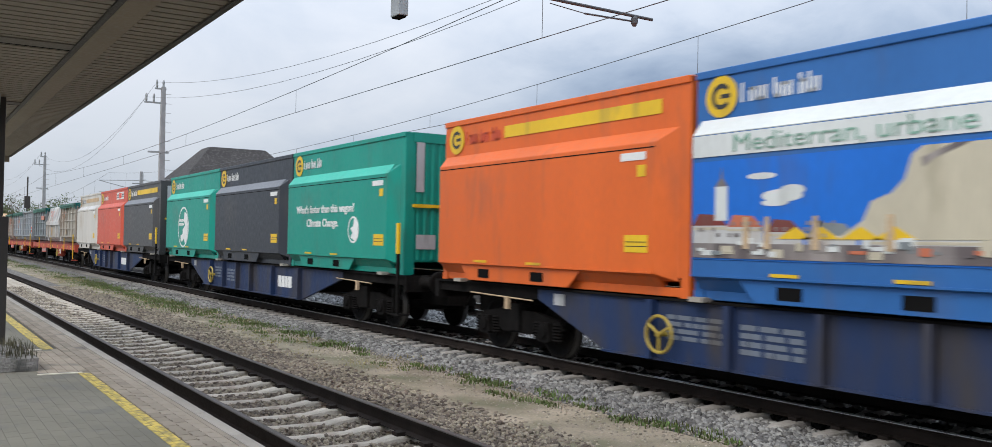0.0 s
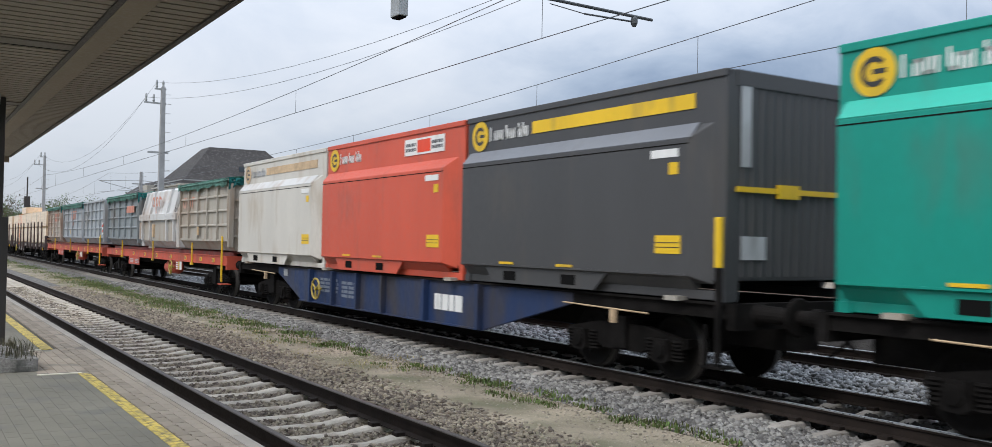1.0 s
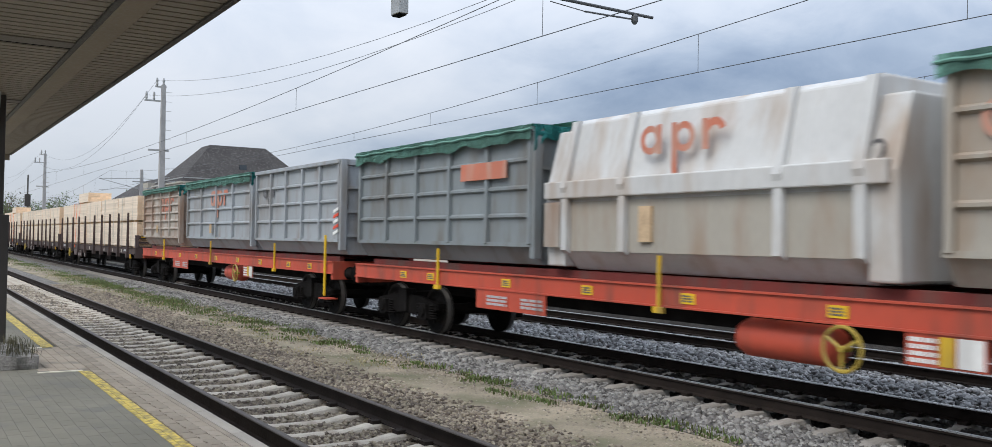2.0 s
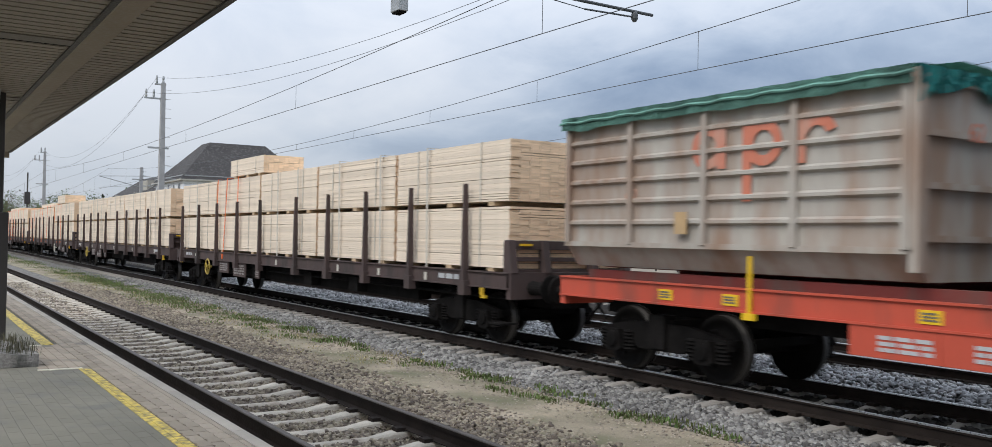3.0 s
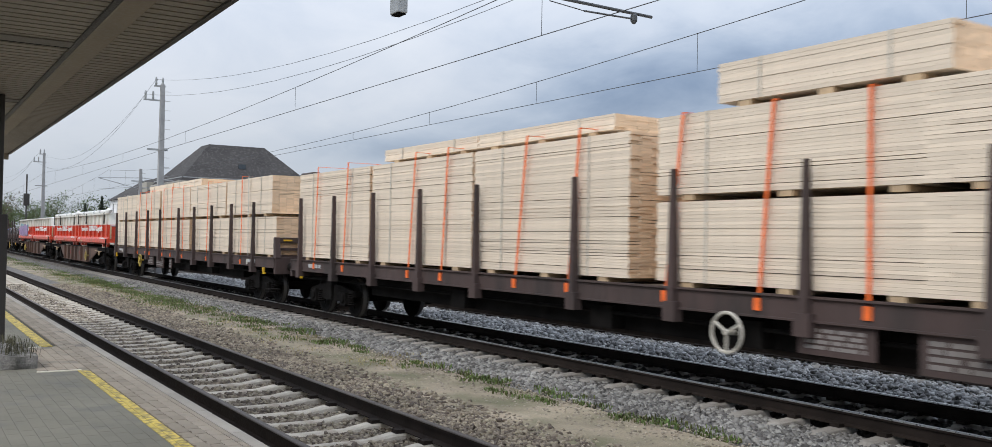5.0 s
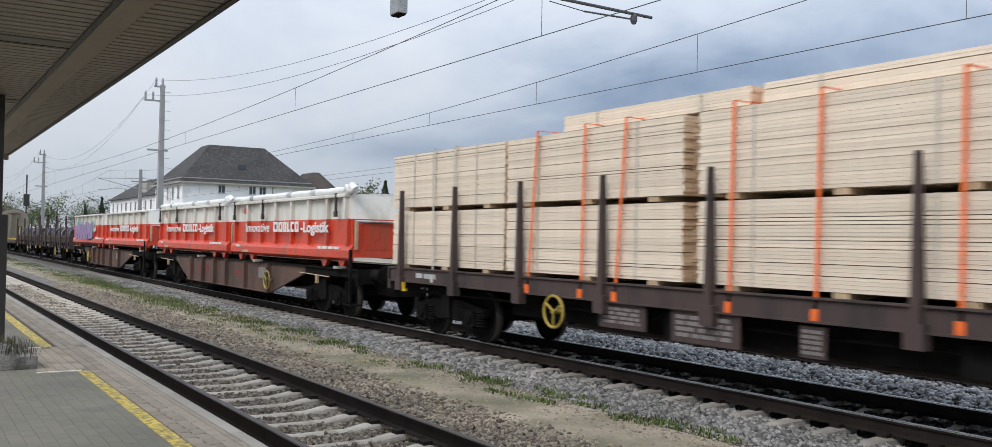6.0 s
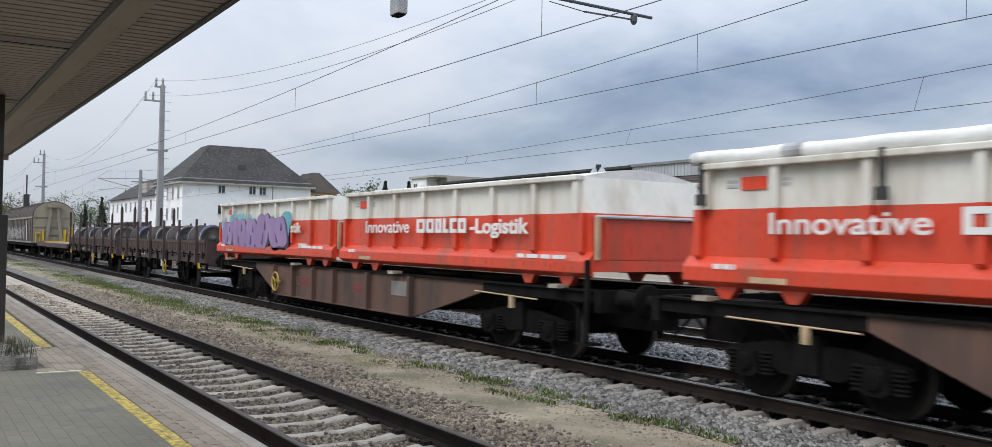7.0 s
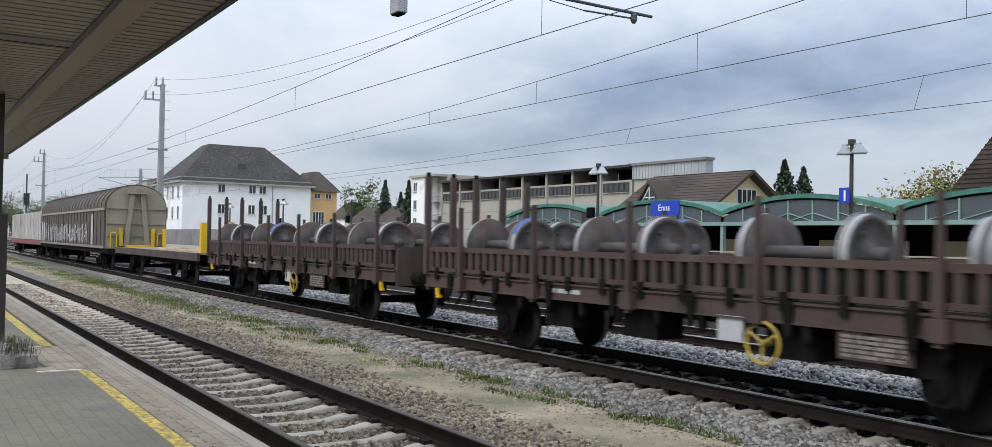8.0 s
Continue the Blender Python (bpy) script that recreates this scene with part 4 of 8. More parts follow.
M.update({
    "orange": paint("orange_container_paint", (0.66, 0.125, 0.02)),
    "green": paint("green_container_paint", (0.002, 0.25, 0.19)),
    "slate_blue": paint("dark_blue_grey_container_paint", (0.030, 0.034, 0.043)),
    "anthracite": paint("anthracite_container_paint", (0.058, 0.058, 0.060)),
    "red": paint("red_container_paint", (0.54, 0.085, 0.045)),
    "cream": paint("dirty_white_container_paint", (0.53, 0.505, 0.455), dirt=(0.36, 0.29, 0.21), amount=0.22),
    "blue": paint("blue_container_paint", (0.026, 0.125, 0.36)),
    "wagon_blue": paint("dark_blue_wagon_paint", (0.013, 0.031, 0.092), dirt=GRIME, amount=0.45, rough=0.6),
    "wagon_rust": paint("rusty_brown_wagon_paint", (0.115, 0.065, 0.048), dirt=(0.045, 0.035, 0.03), amount=0.42, rough=0.75),
    "wagon_brown": paint("red_brown_wagon_paint", (0.070, 0.047, 0.043), dirt=(0.034, 0.029, 0.027), amount=0.42, rough=0.8),
    "wagon_red": paint("orange_red_wagon_paint", (0.46, 0.075, 0.042), dirt=(0.12, 0.06, 0.045), amount=0.22, rough=0.55),
    # grime and wheel steel, both darkened further for the shade under the wagons
    "grime_shade": surf("running_gear_grime_and_shade", (0.0105, 0.0095, 0.009), 0.9, vary=0.4, scale=3, grain=25, bump=0.4, spec=0.08),
    "wheel_steel": surf("shaded_brown_wheel_steel", (0.011, 0.0095, 0.0085), 0.8, spec=0.15, metal=0.1, vary=0.25, scale=4, grain=30),
    "tread": surf("worn_wheel_tread", (0.06, 0.055, 0.05), 0.5, metal=0.4, vary=0.1, scale=4),
    "load_wheel": surf("grey_painted_wheel", (0.085, 0.080, 0.080), 0.7, spec=0.25, vary=0.35, scale=3, grain=30, dirt=(0.075, 0.048, 0.036), dirt_amount=0.4),
    "wheel_yellow": paint("dull_yellow_handwheel_paint", (0.40, 0.29, 0.05), amount=0.3),
    "signal_yellow": paint("signal_yellow_paint", (0.72, 0.46, 0.02), amount=0.18),
    "label_white": paint("white_label_paint", (0.72, 0.72, 0.70), amount=0.12),
    "label_soft": paint("dusty_pale_label", (0.22, 0.20, 0.19), amount=0.4),
    "label_dim": paint("grimy_pale_label", (0.15, 0.175, 0.215), amount=0.4),
    "label_grey": paint("pale_grey_label", (0.42, 0.43, 0.44), amount=0.2),
    "logo_dark": paint("dark_logo_paint", (0.035, 0.035, 0.035), amount=0.1),
    "pocket": M["dark"],
    "bright_red": paint("signal_red_paint", (0.70, 0.06, 0.02), amount=0.08),
    "mob_red": paint("bright_red_bin_paint", (0.60, 0.066, 0.032), dirt=(0.30, 0.09, 0.055), amount=0.33, rough=0.35),
    "mob_white": paint("off_white_bin_paint", (0.67, 0.655, 0.595), dirt=(0.42, 0.37, 0.29), amount=0.32, rough=0.4),
    "tarp_white": surf("white_tarpaulin", (0.74, 0.74, 0.72), 0.6, vary=0.1, scale=1.5, grain=10, bump=0.5, bump_size=0.03),
    "tarp_green": surf("green_tarpaulin_net", (0.115, 0.25, 0.205), 0.75, vary=0.35, scale=2.5, grain=40, bump=0.5, bump_size=0.02),
    "bin_grey": paint("grey_bin_paint", (0.30, 0.325, 0.345), dirt=(0.21, 0.18, 0.15), amount=0.3, rough=0.6),
    "bin_beige": paint("beige_bin_paint", (0.35, 0.325, 0.28), dirt=(0.28, 0.20, 0.14), amount=0.36, rough=0.6),
    "bin_slate": paint("slate_grey_bin_paint", (0.20, 0.225, 0.235), dirt=(0.14, 0.12, 0.10), amount=0.3, rough=0.6),
    "bin_white": paint("white_bin_paint", (0.50, 0.50, 0.49), dirt=(0.34, 0.25, 0.18), amount=0.34, rough=0.6),
    "tarp_teal": surf("teal_tarpaulin_net", (0.02, 0.19, 0.18), 0.7, vary=0.35, scale=5, grain=40, bump=0.5, bump_size=0.02),
    "card_faded": paint("faded_yellow_card", (0.46, 0.31, 0.16), dirt=(0.36, 0.3, 0.22), amount=0.4),
    "frame_red": paint("grimy_shaded_red_paint", (0.19, 0.035, 0.028), amount=0.35, rough=0.7),
    "bin_rust": paint("rust_stained_bin_paint", (0.375, 0.345, 0.305), dirt=(0.25, 0.145, 0.09), amount=0.5, rough=0.7),
    "letter_red": paint("faded_red_lettering", (0.50, 0.165, 0.10), dirt=(0.44, 0.38, 0.31), amount=0.42),
    "letter_dark": paint("faded_dark_lettering", (0.10, 0.10, 0.11), amount=0.25),
    "graffiti_violet": paint("violet_spray_paint", (0.255, 0.165, 0.32), dirt=(0.42, 0.30, 0.45), amount=0.3),
    "graffiti_teal": paint("turquoise_spray_paint", (0.13, 0.34, 0.39), dirt=(0.3, 0.5, 0.55), amount=0.3),
    "graffiti_dark": paint("dark_spray_paint", (0.045, 0.035, 0.075), amount=0.1),
    "strap_orange": surf("orange_lashing_strap", (0.85, 0.16, 0.03), 0.7, vary=0.15, scale=8),
    "strap_white": surf("pale_lashing_strap", (0.50, 0.47, 0.41), 0.6, vary=0.1, scale=8),
    "wood_side": surf("planed_spruce", (0.72, 0.61, 0.485), 0.7, vary=0.08, scale=0.8, grain=30, bump=0.12, per_piece=0.10, streak=(0.15, 1, 1)),
    "wood_end": surf("sawn_spruce_ends", (0.76, 0.55, 0.365), 0.8, vary=0.12, scale=2, grain=60, bump=0.3, island=0.11),
    "dunnage": surf("old_timber_bearer", (0.48, 0.35, 0.22), 0.8, vary=0.2, scale=3, grain=30),
    "floor_plank": surf("weathered_floor_plank", (0.22, 0.18, 0.14), 0.9, vary=0.3, scale=2, grain=25, per_piece=0.2),
    "hood": paint("brown_grey_wagon_hood", (0.085, 0.068, 0.054), dirt=(0.045, 0.038, 0.032), amount=0.35, rough=0.6),
    "hood_end": paint("beige_wagon_end", (0.27, 0.245, 0.185), dirt=(0.20, 0.17, 0.13), amount=0.35, rough=0.6),
    "art_sky": paint("printed_blue_sky", (0.01, 0.14, 0.56), amount=0.05),
    "art_white": paint("printed_white", (0.62, 0.64, 0.62), amount=0.05),
    "art_sand": paint("printed_beige", (0.50, 0.45, 0.34), dirt=(0.3, 0.26, 0.18), amount=0.3),
    "art_roof": paint("printed_terracotta", (0.50, 0.15, 0.08), amount=0.15),
    "art_dark": paint("printed_brown_grey", (0.12, 0.10, 0.10), dirt=(0.4, 0.36, 0.33), amount=0.5),
    "letter_green": paint("faded_green_lettering", (0.20, 0.36, 0.28), amount=0.2),
})


def wheelset_mesh(tread_name="tread"):
    """Axle and two wheels as one turning piece; axle along y, centred on itself."""
    bm = BM()
    rod(bm, (0, -0.98, 0), (0, 0.98, 0), 0.085, 12)
    for s in (-1, 1):
        prof = [(s * 0.68, 0.09), (s * 0.68, 0.485), (s * 0.705, 0.488), (s * 0.715, 0.462), (s * 0.815, 0.458), (s * 0.815, 0.39), (s * 0.785, 0.37), (s * 0.76, 0.16), (s * 0.83, 0.12), (s * 0.83, 0.05)]
        lathe(bm, prof, (0, 0, 0), "y", 28)
        for i in range(3):
            t = 2.094 * i
            c = Vector((math.cos(t) * 0.27, s * 0.775, math.sin(t) * 0.27))
            block(bm, c.x - 0.03, c.x + 0.03, c.y - 0.012, c.y + 0.012, c.z - 0.03, c.z + 0.03)
    me = mesh_of("wheelset", bm, True)
    me.materials.append(M["wheel_steel"])
    me.materials.append(M[tread_name])
    for f in me.polygons:
        r = math.hypot(f.center.x, f.center.z)
        if 0.44 < r and abs(f.normal.y) < 0.6:
            f.material_index = 1
    return me


WHEELSET = wheelset_mesh()
bm = BM()
for s in (-1, 1):
    y = s * 1.0
    prism(bm, [(-1.32, 0.50), (-1.25, 0.62), (-0.55, 0.74), (0.55, 0.74), (1.25, 0.62), (1.32, 0.50), (1.15, 0.46), (0.62, 0.46), (0.42, 0.36), (-0.42, 0.36), (-0.62, 0.46), (-1.15, 0.46)], "y", y - 0.05, y + 0.05)
    block(bm, -0.16, 0.16, y - 0.12, y + 0.12, 0.40, 0.86)
block(bm, -0.22, 0.22, -1.0, 1.0, 0.55, 0.80)
block(bm, -1.30, -1.18, -1.0, 1.0, 0.52, 0.62)
block(bm, 1.18, 1.30, -1.0, 1.0, 0.52, 0.62)
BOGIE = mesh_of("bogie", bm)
BOGIE.materials.append(M["grime_shade"])
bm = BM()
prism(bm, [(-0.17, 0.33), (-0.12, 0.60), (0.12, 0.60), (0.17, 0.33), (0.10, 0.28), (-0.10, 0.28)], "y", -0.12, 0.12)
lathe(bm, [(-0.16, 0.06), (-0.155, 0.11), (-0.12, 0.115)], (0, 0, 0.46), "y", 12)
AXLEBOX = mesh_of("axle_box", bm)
AXLEBOX.materials.append(M["grime_shade"])
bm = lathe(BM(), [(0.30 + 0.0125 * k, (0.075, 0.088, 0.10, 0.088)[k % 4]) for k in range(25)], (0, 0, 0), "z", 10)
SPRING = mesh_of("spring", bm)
SPRING.materials.append(M["grime_shade"])


def add_wheelset(parent, x):
    w = part("wheelset", WHEELSET, "wheel_steel", parent)
    WHEELS.append((w, x))
    return w


def bogie(wagon, x):
    b = part("bogie", BOGIE, "grime_shade", wagon, "grimy black two-axle bogie")
    b.location = (x, 0, 0)
    for dx in (-0.9, 0.9):
        add_wheelset(b, dx)
        for s in (-1, 1):
            for name, me, off in (("axle_box", AXLEBOX, 0.0), ("spring", SPRING, -0.26), ("spring", SPRING, 0.26)):
                a = part(name, me, "grime_shade", b)
                a.location = (dx + off, s * 1.02, 0)
    return b


BUFFER = mesh_of("buffer", lathe(lathe(BM(), [(0, 0.12), (0.02, 0.15), (0.06, 0.12), (0.40, 0.105), (0.42, 0.09)], (0, 0, 0), "x", 16), [(0.42, 0.09), (0.58, 0.09), (0.585, 0.22), (0.61, 0.24), (0.62, 0.22), (0.625, 0.1)], (0, 0, 0), "x", 20))
BUFFER.materials.append(M["grime_shade"])
HOOK = mesh_of("coupling", rod(rod(boxes((0, 0.32, -0.05, 0.05, 0.97, 1.1)), (0.3, 0, 1.02), (0.62, 0, 0.86), 0.035, 8), (0.1, 0.35, 0.95), (0.6, 0.3, 0.55), 0.025, 6))
HOOK.materials.append(M["grime_shade"])


def ends(wagon, half, tone=None):
    for s in (-1, 1):
        for y in (-0.875, 0.875):
            b = part("buffer", BUFFER, "grime_shade", wagon, "" if tone is None else "buffer with a painted sleeve")
            b.location = (s * half, y, 1.05)
            b.rotation_euler = (0, 0, 0 if s > 0 else math.pi)
        h = part("coupling", HOOK, "grime_shade", wagon)
        h.location.x = s * half
        h.rotation_euler = (0, 0, 0 if s > 0 else math.pi)


def handwheel(wagon, x, z, y=-1.42, tone="wheel_yellow", label="yellow brake handwheel"):
    bm = ring(BM(), (x, y, z), 0.245, 0.022, 28, 6)
    for k in range(3):
        t = 0.5 + 2.094 * k
        rod(bm, (x, y, z), (x + 0.24 * math.cos(t), y, z + 0.24 * math.sin(t)), 0.02, 6)
    rod(bm, (x, y - 0.03, z), (x, y + 0.14, z), 0.035, 8)
    part("handwheel", bm, tone, wagon, label)


def scribble(parent, x0, x1, z0, z1, y, rows, material="label_white", name="marking", gap=0.35, seed=1):
    """Small writing that cannot be read: plain bars in rows."""
    r = random.Random(seed)
    bm = BM()
    h = (z1 - z0) / rows
    for i in range(rows):
        x = x0
        while x < x1 - 0.03:
            w = min(x1 - x, (x1 - x0) * (0.12 + 0.3 * r.random()))
            plate(bm, x, x + w * 0.82, z1 - h * (i + 1) + h * gap * 0.5, z1 - h * i - h * gap * 0.5, y, 0.004)
            x += w
    part(name, bm, material, parent)


def fishbelly_wagon(s0, s1, tone, wheel_at, label, brand):
    """A container wagon: shallow ends over the bogies and a deep belly between them."""
    L, mid = (s1 - s0), (s0 + s1) / 2
    h = L / 2 - 0.62
    w = thing("container_wagon", label, "freight wagon", group="wagons of the train")
    bx = h - 2.4
    e = bx - 0.9
    belly = [(-e, 1.15), (e, 1.15), (e, 0.98), (bx - 3.5, 0.34), (-bx + 2.6, 0.34), (-e, 0.98)]
    for s in (-1, 1):
        y = s * 1.22
        part("side_beam", prism(BM(), belly, "y", y - 0.03, y + 0.03), tone, w, "deep fish-bellied side beam", bevel=0.012)
        for q in (-1, 1):
            a, b = sorted((q * e, q * h))
            part("end_beam", boxes((a, b, y - 0.03, y + 0.03, 0.98, 1.15)), "grime_shade", w, "grimy shallow end of the side beam")
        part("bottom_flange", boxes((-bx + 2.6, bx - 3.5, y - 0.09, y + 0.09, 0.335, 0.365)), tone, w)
    part("top_flange", boxes((-h, h, -1.30, -1.10, 1.15, 1.18), (-h, h, 1.10, 1.30, 1.15, 1.18)), "grime_shade", w)
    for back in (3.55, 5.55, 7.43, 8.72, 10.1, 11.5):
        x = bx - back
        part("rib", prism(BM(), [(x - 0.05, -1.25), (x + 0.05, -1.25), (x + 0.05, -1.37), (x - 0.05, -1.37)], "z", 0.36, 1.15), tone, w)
    part("centre_sill", boxes((-h, h, -0.3, 0.3, 0.55, 1.12)), "grime_shade", w)
    part("headstock", boxes((-h - 0.02, -h + 0.12, -1.3, 1.3, 0.85, 1.18)), "grime_shade", w)
    part("headstock", boxes((h - 0.12, h + 0.02, -1.3, 1.3, 0.85, 1.18)), "grime_shade", w)
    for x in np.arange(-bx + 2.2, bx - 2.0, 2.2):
        part("cross_member", boxes((x - 0.06, x + 0.06, -1.2, 1.2, 0.5, 1.1)), "grime_shade", w)
    for s in (-1, 1):
        bogie(w, s * bx)
        bm = rod(BM(), (s * bx - 1.0, -1.36, 1.0), (s * bx + 0.9, -1.36, 0.96), 0.013, 6)
        part("brake_rod", bm, "dunnage", w, "yellow brake pull rod")
        part("rod_bracket", boxes((s * bx + 0.15, s * bx + 0.24, -1.40, -1.34, 0.78, 0.98)), "dunnage", w)
    part("step", boxes((h - 0.45, h - 0.1, -1.42, -1.15, 0.36, 0.39)), "grime_shade", w)
    if brand:
        part("hand_post", boxes((h - 0.2, h - 0.1, -1.45, -1.39, 1.62, 2.25)), "signal_yellow", w, "yellow shunter's post at the wagon end", bevel=0.01)
    part("post_foot", boxes((h - 0.19, h - 0.11, -1.44, -1.39, 0.45, 1.62)), "grime_shade", w)
    part("step_bar", boxes((h - 0.22, h - 0.18, -1.4, -1.36, 0.38, 0.9), (h - 0.42, h - 0.38, -1.4, -1.36, 0.38, 0.9)), "grime_shade", w)
    for i in range(4):
        x = -h + 1.0 + i * (2 * h - 2.0) / 3
        part("spigot", boxes((x - 0.12, x + 0.12, -1.42, -1.2, 1.17, 1.23)), "bin_beige", w)
    ends(w, h)
    handwheel(w, wheel_at - mid, 0.70)
    if brand:
        # the owner's mark as plain pale blocks
        c = bx - 5.25
        for k, (a, b) in enumerate(((0, 0.25), (0.29, 0.52), (0.56, 0.74), (0.78, 1.04))):
            part("owner_mark", boxes((c + a, c + b, -1.262, -1.252, 0.60, 0.90)), "label_white", w)
        scribble(w, -bx + 3.9, -bx + 5.0, 0.62, 0.98, -1.252, 4, "label_dim", seed=3)
        scribble(w, -bx + 5.2, -bx + 6.2, 0.55, 0.95, -1.252, 4, "label_dim", seed=5)
        part("data_panel", boxes((-bx + 1.35, -bx + 1.62, -1.262, -1.252, 0.92, 1.10)), "label_grey", w)
    else:
        scribble(w, -bx + 3.9, -bx + 5.2, 0.66, 0.90, -1.252, 3, "frame_red", seed=4)
        scribble(w, 0.6, 1.4, 0.66, 0.9, -1.252, 3, "frame_red", seed=8)
        part("data_panel", boxes((bx - 4.5, bx - 3.8, -1.262, -1.252, 0.72, 1.02)), "label_soft", w)
    return riding(w, mid)


def ring_logo(parent, x, z, y, r, tone="signal_yellow"):
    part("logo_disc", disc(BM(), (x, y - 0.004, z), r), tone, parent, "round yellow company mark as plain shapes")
    bm = disc(BM(), (x, y - 0.008, z), r * 0.62, 20, 1.0, 40, 320, r * 0.40)
    plate(bm, x - r * 0.05, x + r * 0.55, z - r * 0.1, z + r * 0.1, y - 0.004, 0.004)
    part("logo_hook", bm, "logo_dark", parent)


def name_bars(parent, x, z, y, h, length, tone, name="company_name"):
    """A company name as plain upright and level strokes."""
    bm = BM()
    r = random.Random(11)
    k, n = 0.0, 10
    step = length / n
    for i in range(n):
        tall = h if i in (0, 4, 7, 8) else h * 0.72
        plate(bm, x + k, x + k + step * 0.28, z, z + tall, y, 0.004)
        if i % 3 != 0:
            plate(bm, x + k + step * 0.5, x + k + step * 0.78, z, z + h * 0.72, y, 0.004)
            plate(bm, x + k, x + k + step * 0.78, z + h * (0.55 if i % 2 else 0.0), z + h * (0.72 if i % 2 else 0.17), y, 0.004)
        k += step
    part(name, bm, tone, parent)


def tall_container(s0, s1, tone, label, letters="label_white", band=None, strip=None, yellow=True, end_left=False):
    """A tall bulk container: recessed upper band, sloping shoulder, proud lower panel with bevelled ends, fork pockets in the skirt."""
    L, mid = s1 - s0, (s0 + s1) / 2
    c = thing("container", label, "container", group="tall containers on the train")
    h = L / 2
    z0, z1, yc, yo = 1.20, 4.13, 1.27, 1.44
    part("body", boxes((-h + 0.02, h - 0.02, -yc, yc, z0 + 0.25, z1 - 0.06)), tone, c, bevel=0.015)
    for s in (-1, 1):
        outer = [(1.50, -h + 0.10, h - 0.50), (3.28, -h + 0.10, h - 0.50)]
        inner = [(1.40, -h + 0.05, h - 0.20), (3.48, -h + 0.05, h - 0.20)]
        bm = BM()
        rows = []
        for (z, a, b), y in ((inner[0], yc - 0.01), (outer[0], yo), (outer[1], yo), (inner[1], yc - 0.01)):
            rows.append((bm.verts.new((a, s * y, z)), bm.verts.new((b, s * y, z))))
        for p, q in zip(rows, rows[1:]):
            bm.faces.new((p[0], p[1], q[1], q[0]))
        bm.faces.new([r[0] for r in rows]); bm.faces.new([r[1] for r in rows]); bm.faces.new((rows[0][0], rows[0][1], rows[3][1], rows[3][0]))
        part("side_panel", bm, tone, c, bevel=0.012)
        part("seam", boxes((-h + 0.11, h - 0.51, s * yo - 0.004, s * yo + 0.004, 3.205, 3.22)), "grime_shade", c)
        part("sill", boxes((-h + 0.11, h - 0.51, s * yo - 0.012, s * yo + 0.012, 1.50, 1.525)), tone, c)
        part("top_rail", boxes((-h, h, s * (yc - 0.025) - 0.05, s * (yc - 0.025) + 0.05, z1 - 0.10, z1)), tone, c, bevel=0.012)
        part("bottom_rail", boxes((-h, h, s * 1.2 - 0.06, s * 1.2 + 0.06, z0, z0 + 0.12)), tone, c, bevel=0.01)
        part("under_slope", prism(BM(), [(s * 1.22, z0 + 0.1), (s * 1.24, z0 + 0.1), (s * (yc + 0.10), 1.46), (s * (yc - 0.1), 1.46)], "x", -h + 0.1, h - 0.5), tone, c)
        skirt = [(-h + 1.12, 1.22), (-h + 0.85, 1.49), (h - 2.15, 1.49), (h - 2.45, 1.22)]
        part("skirt", prism(BM(), skirt, "y", s * 1.37, s * 1.40), tone, c)
        if s < 0:
            # no hole is cut: a flat black plate paints the shade in each pocket
            for x in (-h + 1.45, -h + 3.05):
                part("fork_pocket", boxes((x, x + 0.36, -1.404, -1.38, 1.27, 1.42)), "pocket", c, "flat black plate as the shade inside a fork pocket")
                if yellow:
                    part("pocket_mark", boxes((x - 0.06, x + 0.34, -yo - 0.016, -yo, 1.535, 1.575)), "signal_yellow", c)
        for x in (-h, h - 0.16):
            part("corner_post", boxes((x, x + 0.16, s * 1.15 - (0.12 if s > 0 else 0.12), s * 1.15 + 0.12, z0, z1)), tone, c, bevel=0.015)
            part("corner_casting", boxes((x - 0.004, x + 0.174, s * 1.18 - 0.1, s * 1.18 + 0.1, z0 - 0.01, z0 + 0.11)), tone, c)
    part("roof", boxes((-h + 0.05, h - 0.05, -1.2, 1.2, z1 - 0.06, z1 - 0.02)), tone, c)
    # the end wall faces the way the train goes
    bm = BM()
    for k in range(12):
        y = -1.0 + k * 0.17
        prism(bm, [(h - 0.03, y), (h + 0.0, y + 0.03), (h + 0.0, y + 0.09), (h - 0.03, y + 0.12)], "z", z0 + 0.3, z1 - 0.2)
    part("end_ribs", bm, tone, c)
    part("end_header", boxes((h - 0.06, h + 0.015, -1.1, 1.1, z1 - 0.2, z1)), tone, c)
    part("end_lock_bar", boxes((h + 0.004, h + 0.035, -1.1, 1.1, 2.58, 2.65), (h + 0.004, h + 0.05, -0.35, 0.05, 2.52, 2.70)), "signal_yellow", c, "yellow locking bar")
    part("end_plate", boxes((h + 0.004, h + 0.012, -1.0, -0.55, 1.72, 2.02)), "label_grey", c)
    part("end_scale", boxes((h + 0.004, h + 0.012, -1.02, -0.84, 2.9, 3.95)), "label_grey", c, "pale vertical scale plate")
    # marks on the platform side
    ring_logo(c, -h + 0.44, 3.77, -yc - 0.012, 0.265, "signal_yellow" if tone != "cream" else "dunnage")
    name_bars(c, -h + 0.76, 3.66, -yc - 0.008, 0.24, 1.25 if letters else 0.01, letters)
    if band:
        part("colour_band", boxes((-h + 2.05, h - 0.55, -yc - 0.012, -yc - 0.006, 3.68, 3.88)), band, c)
    if strip:
        part("shoulder_strip", prism(BM(), [(-yo - 0.004, 3.29), (-yc - 0.008, 3.49), (-yc, 3.49), (-yo, 3.28)], "x", -h + 0.11, h - 0.46), strip, c, "paler sloping shoulder strip")
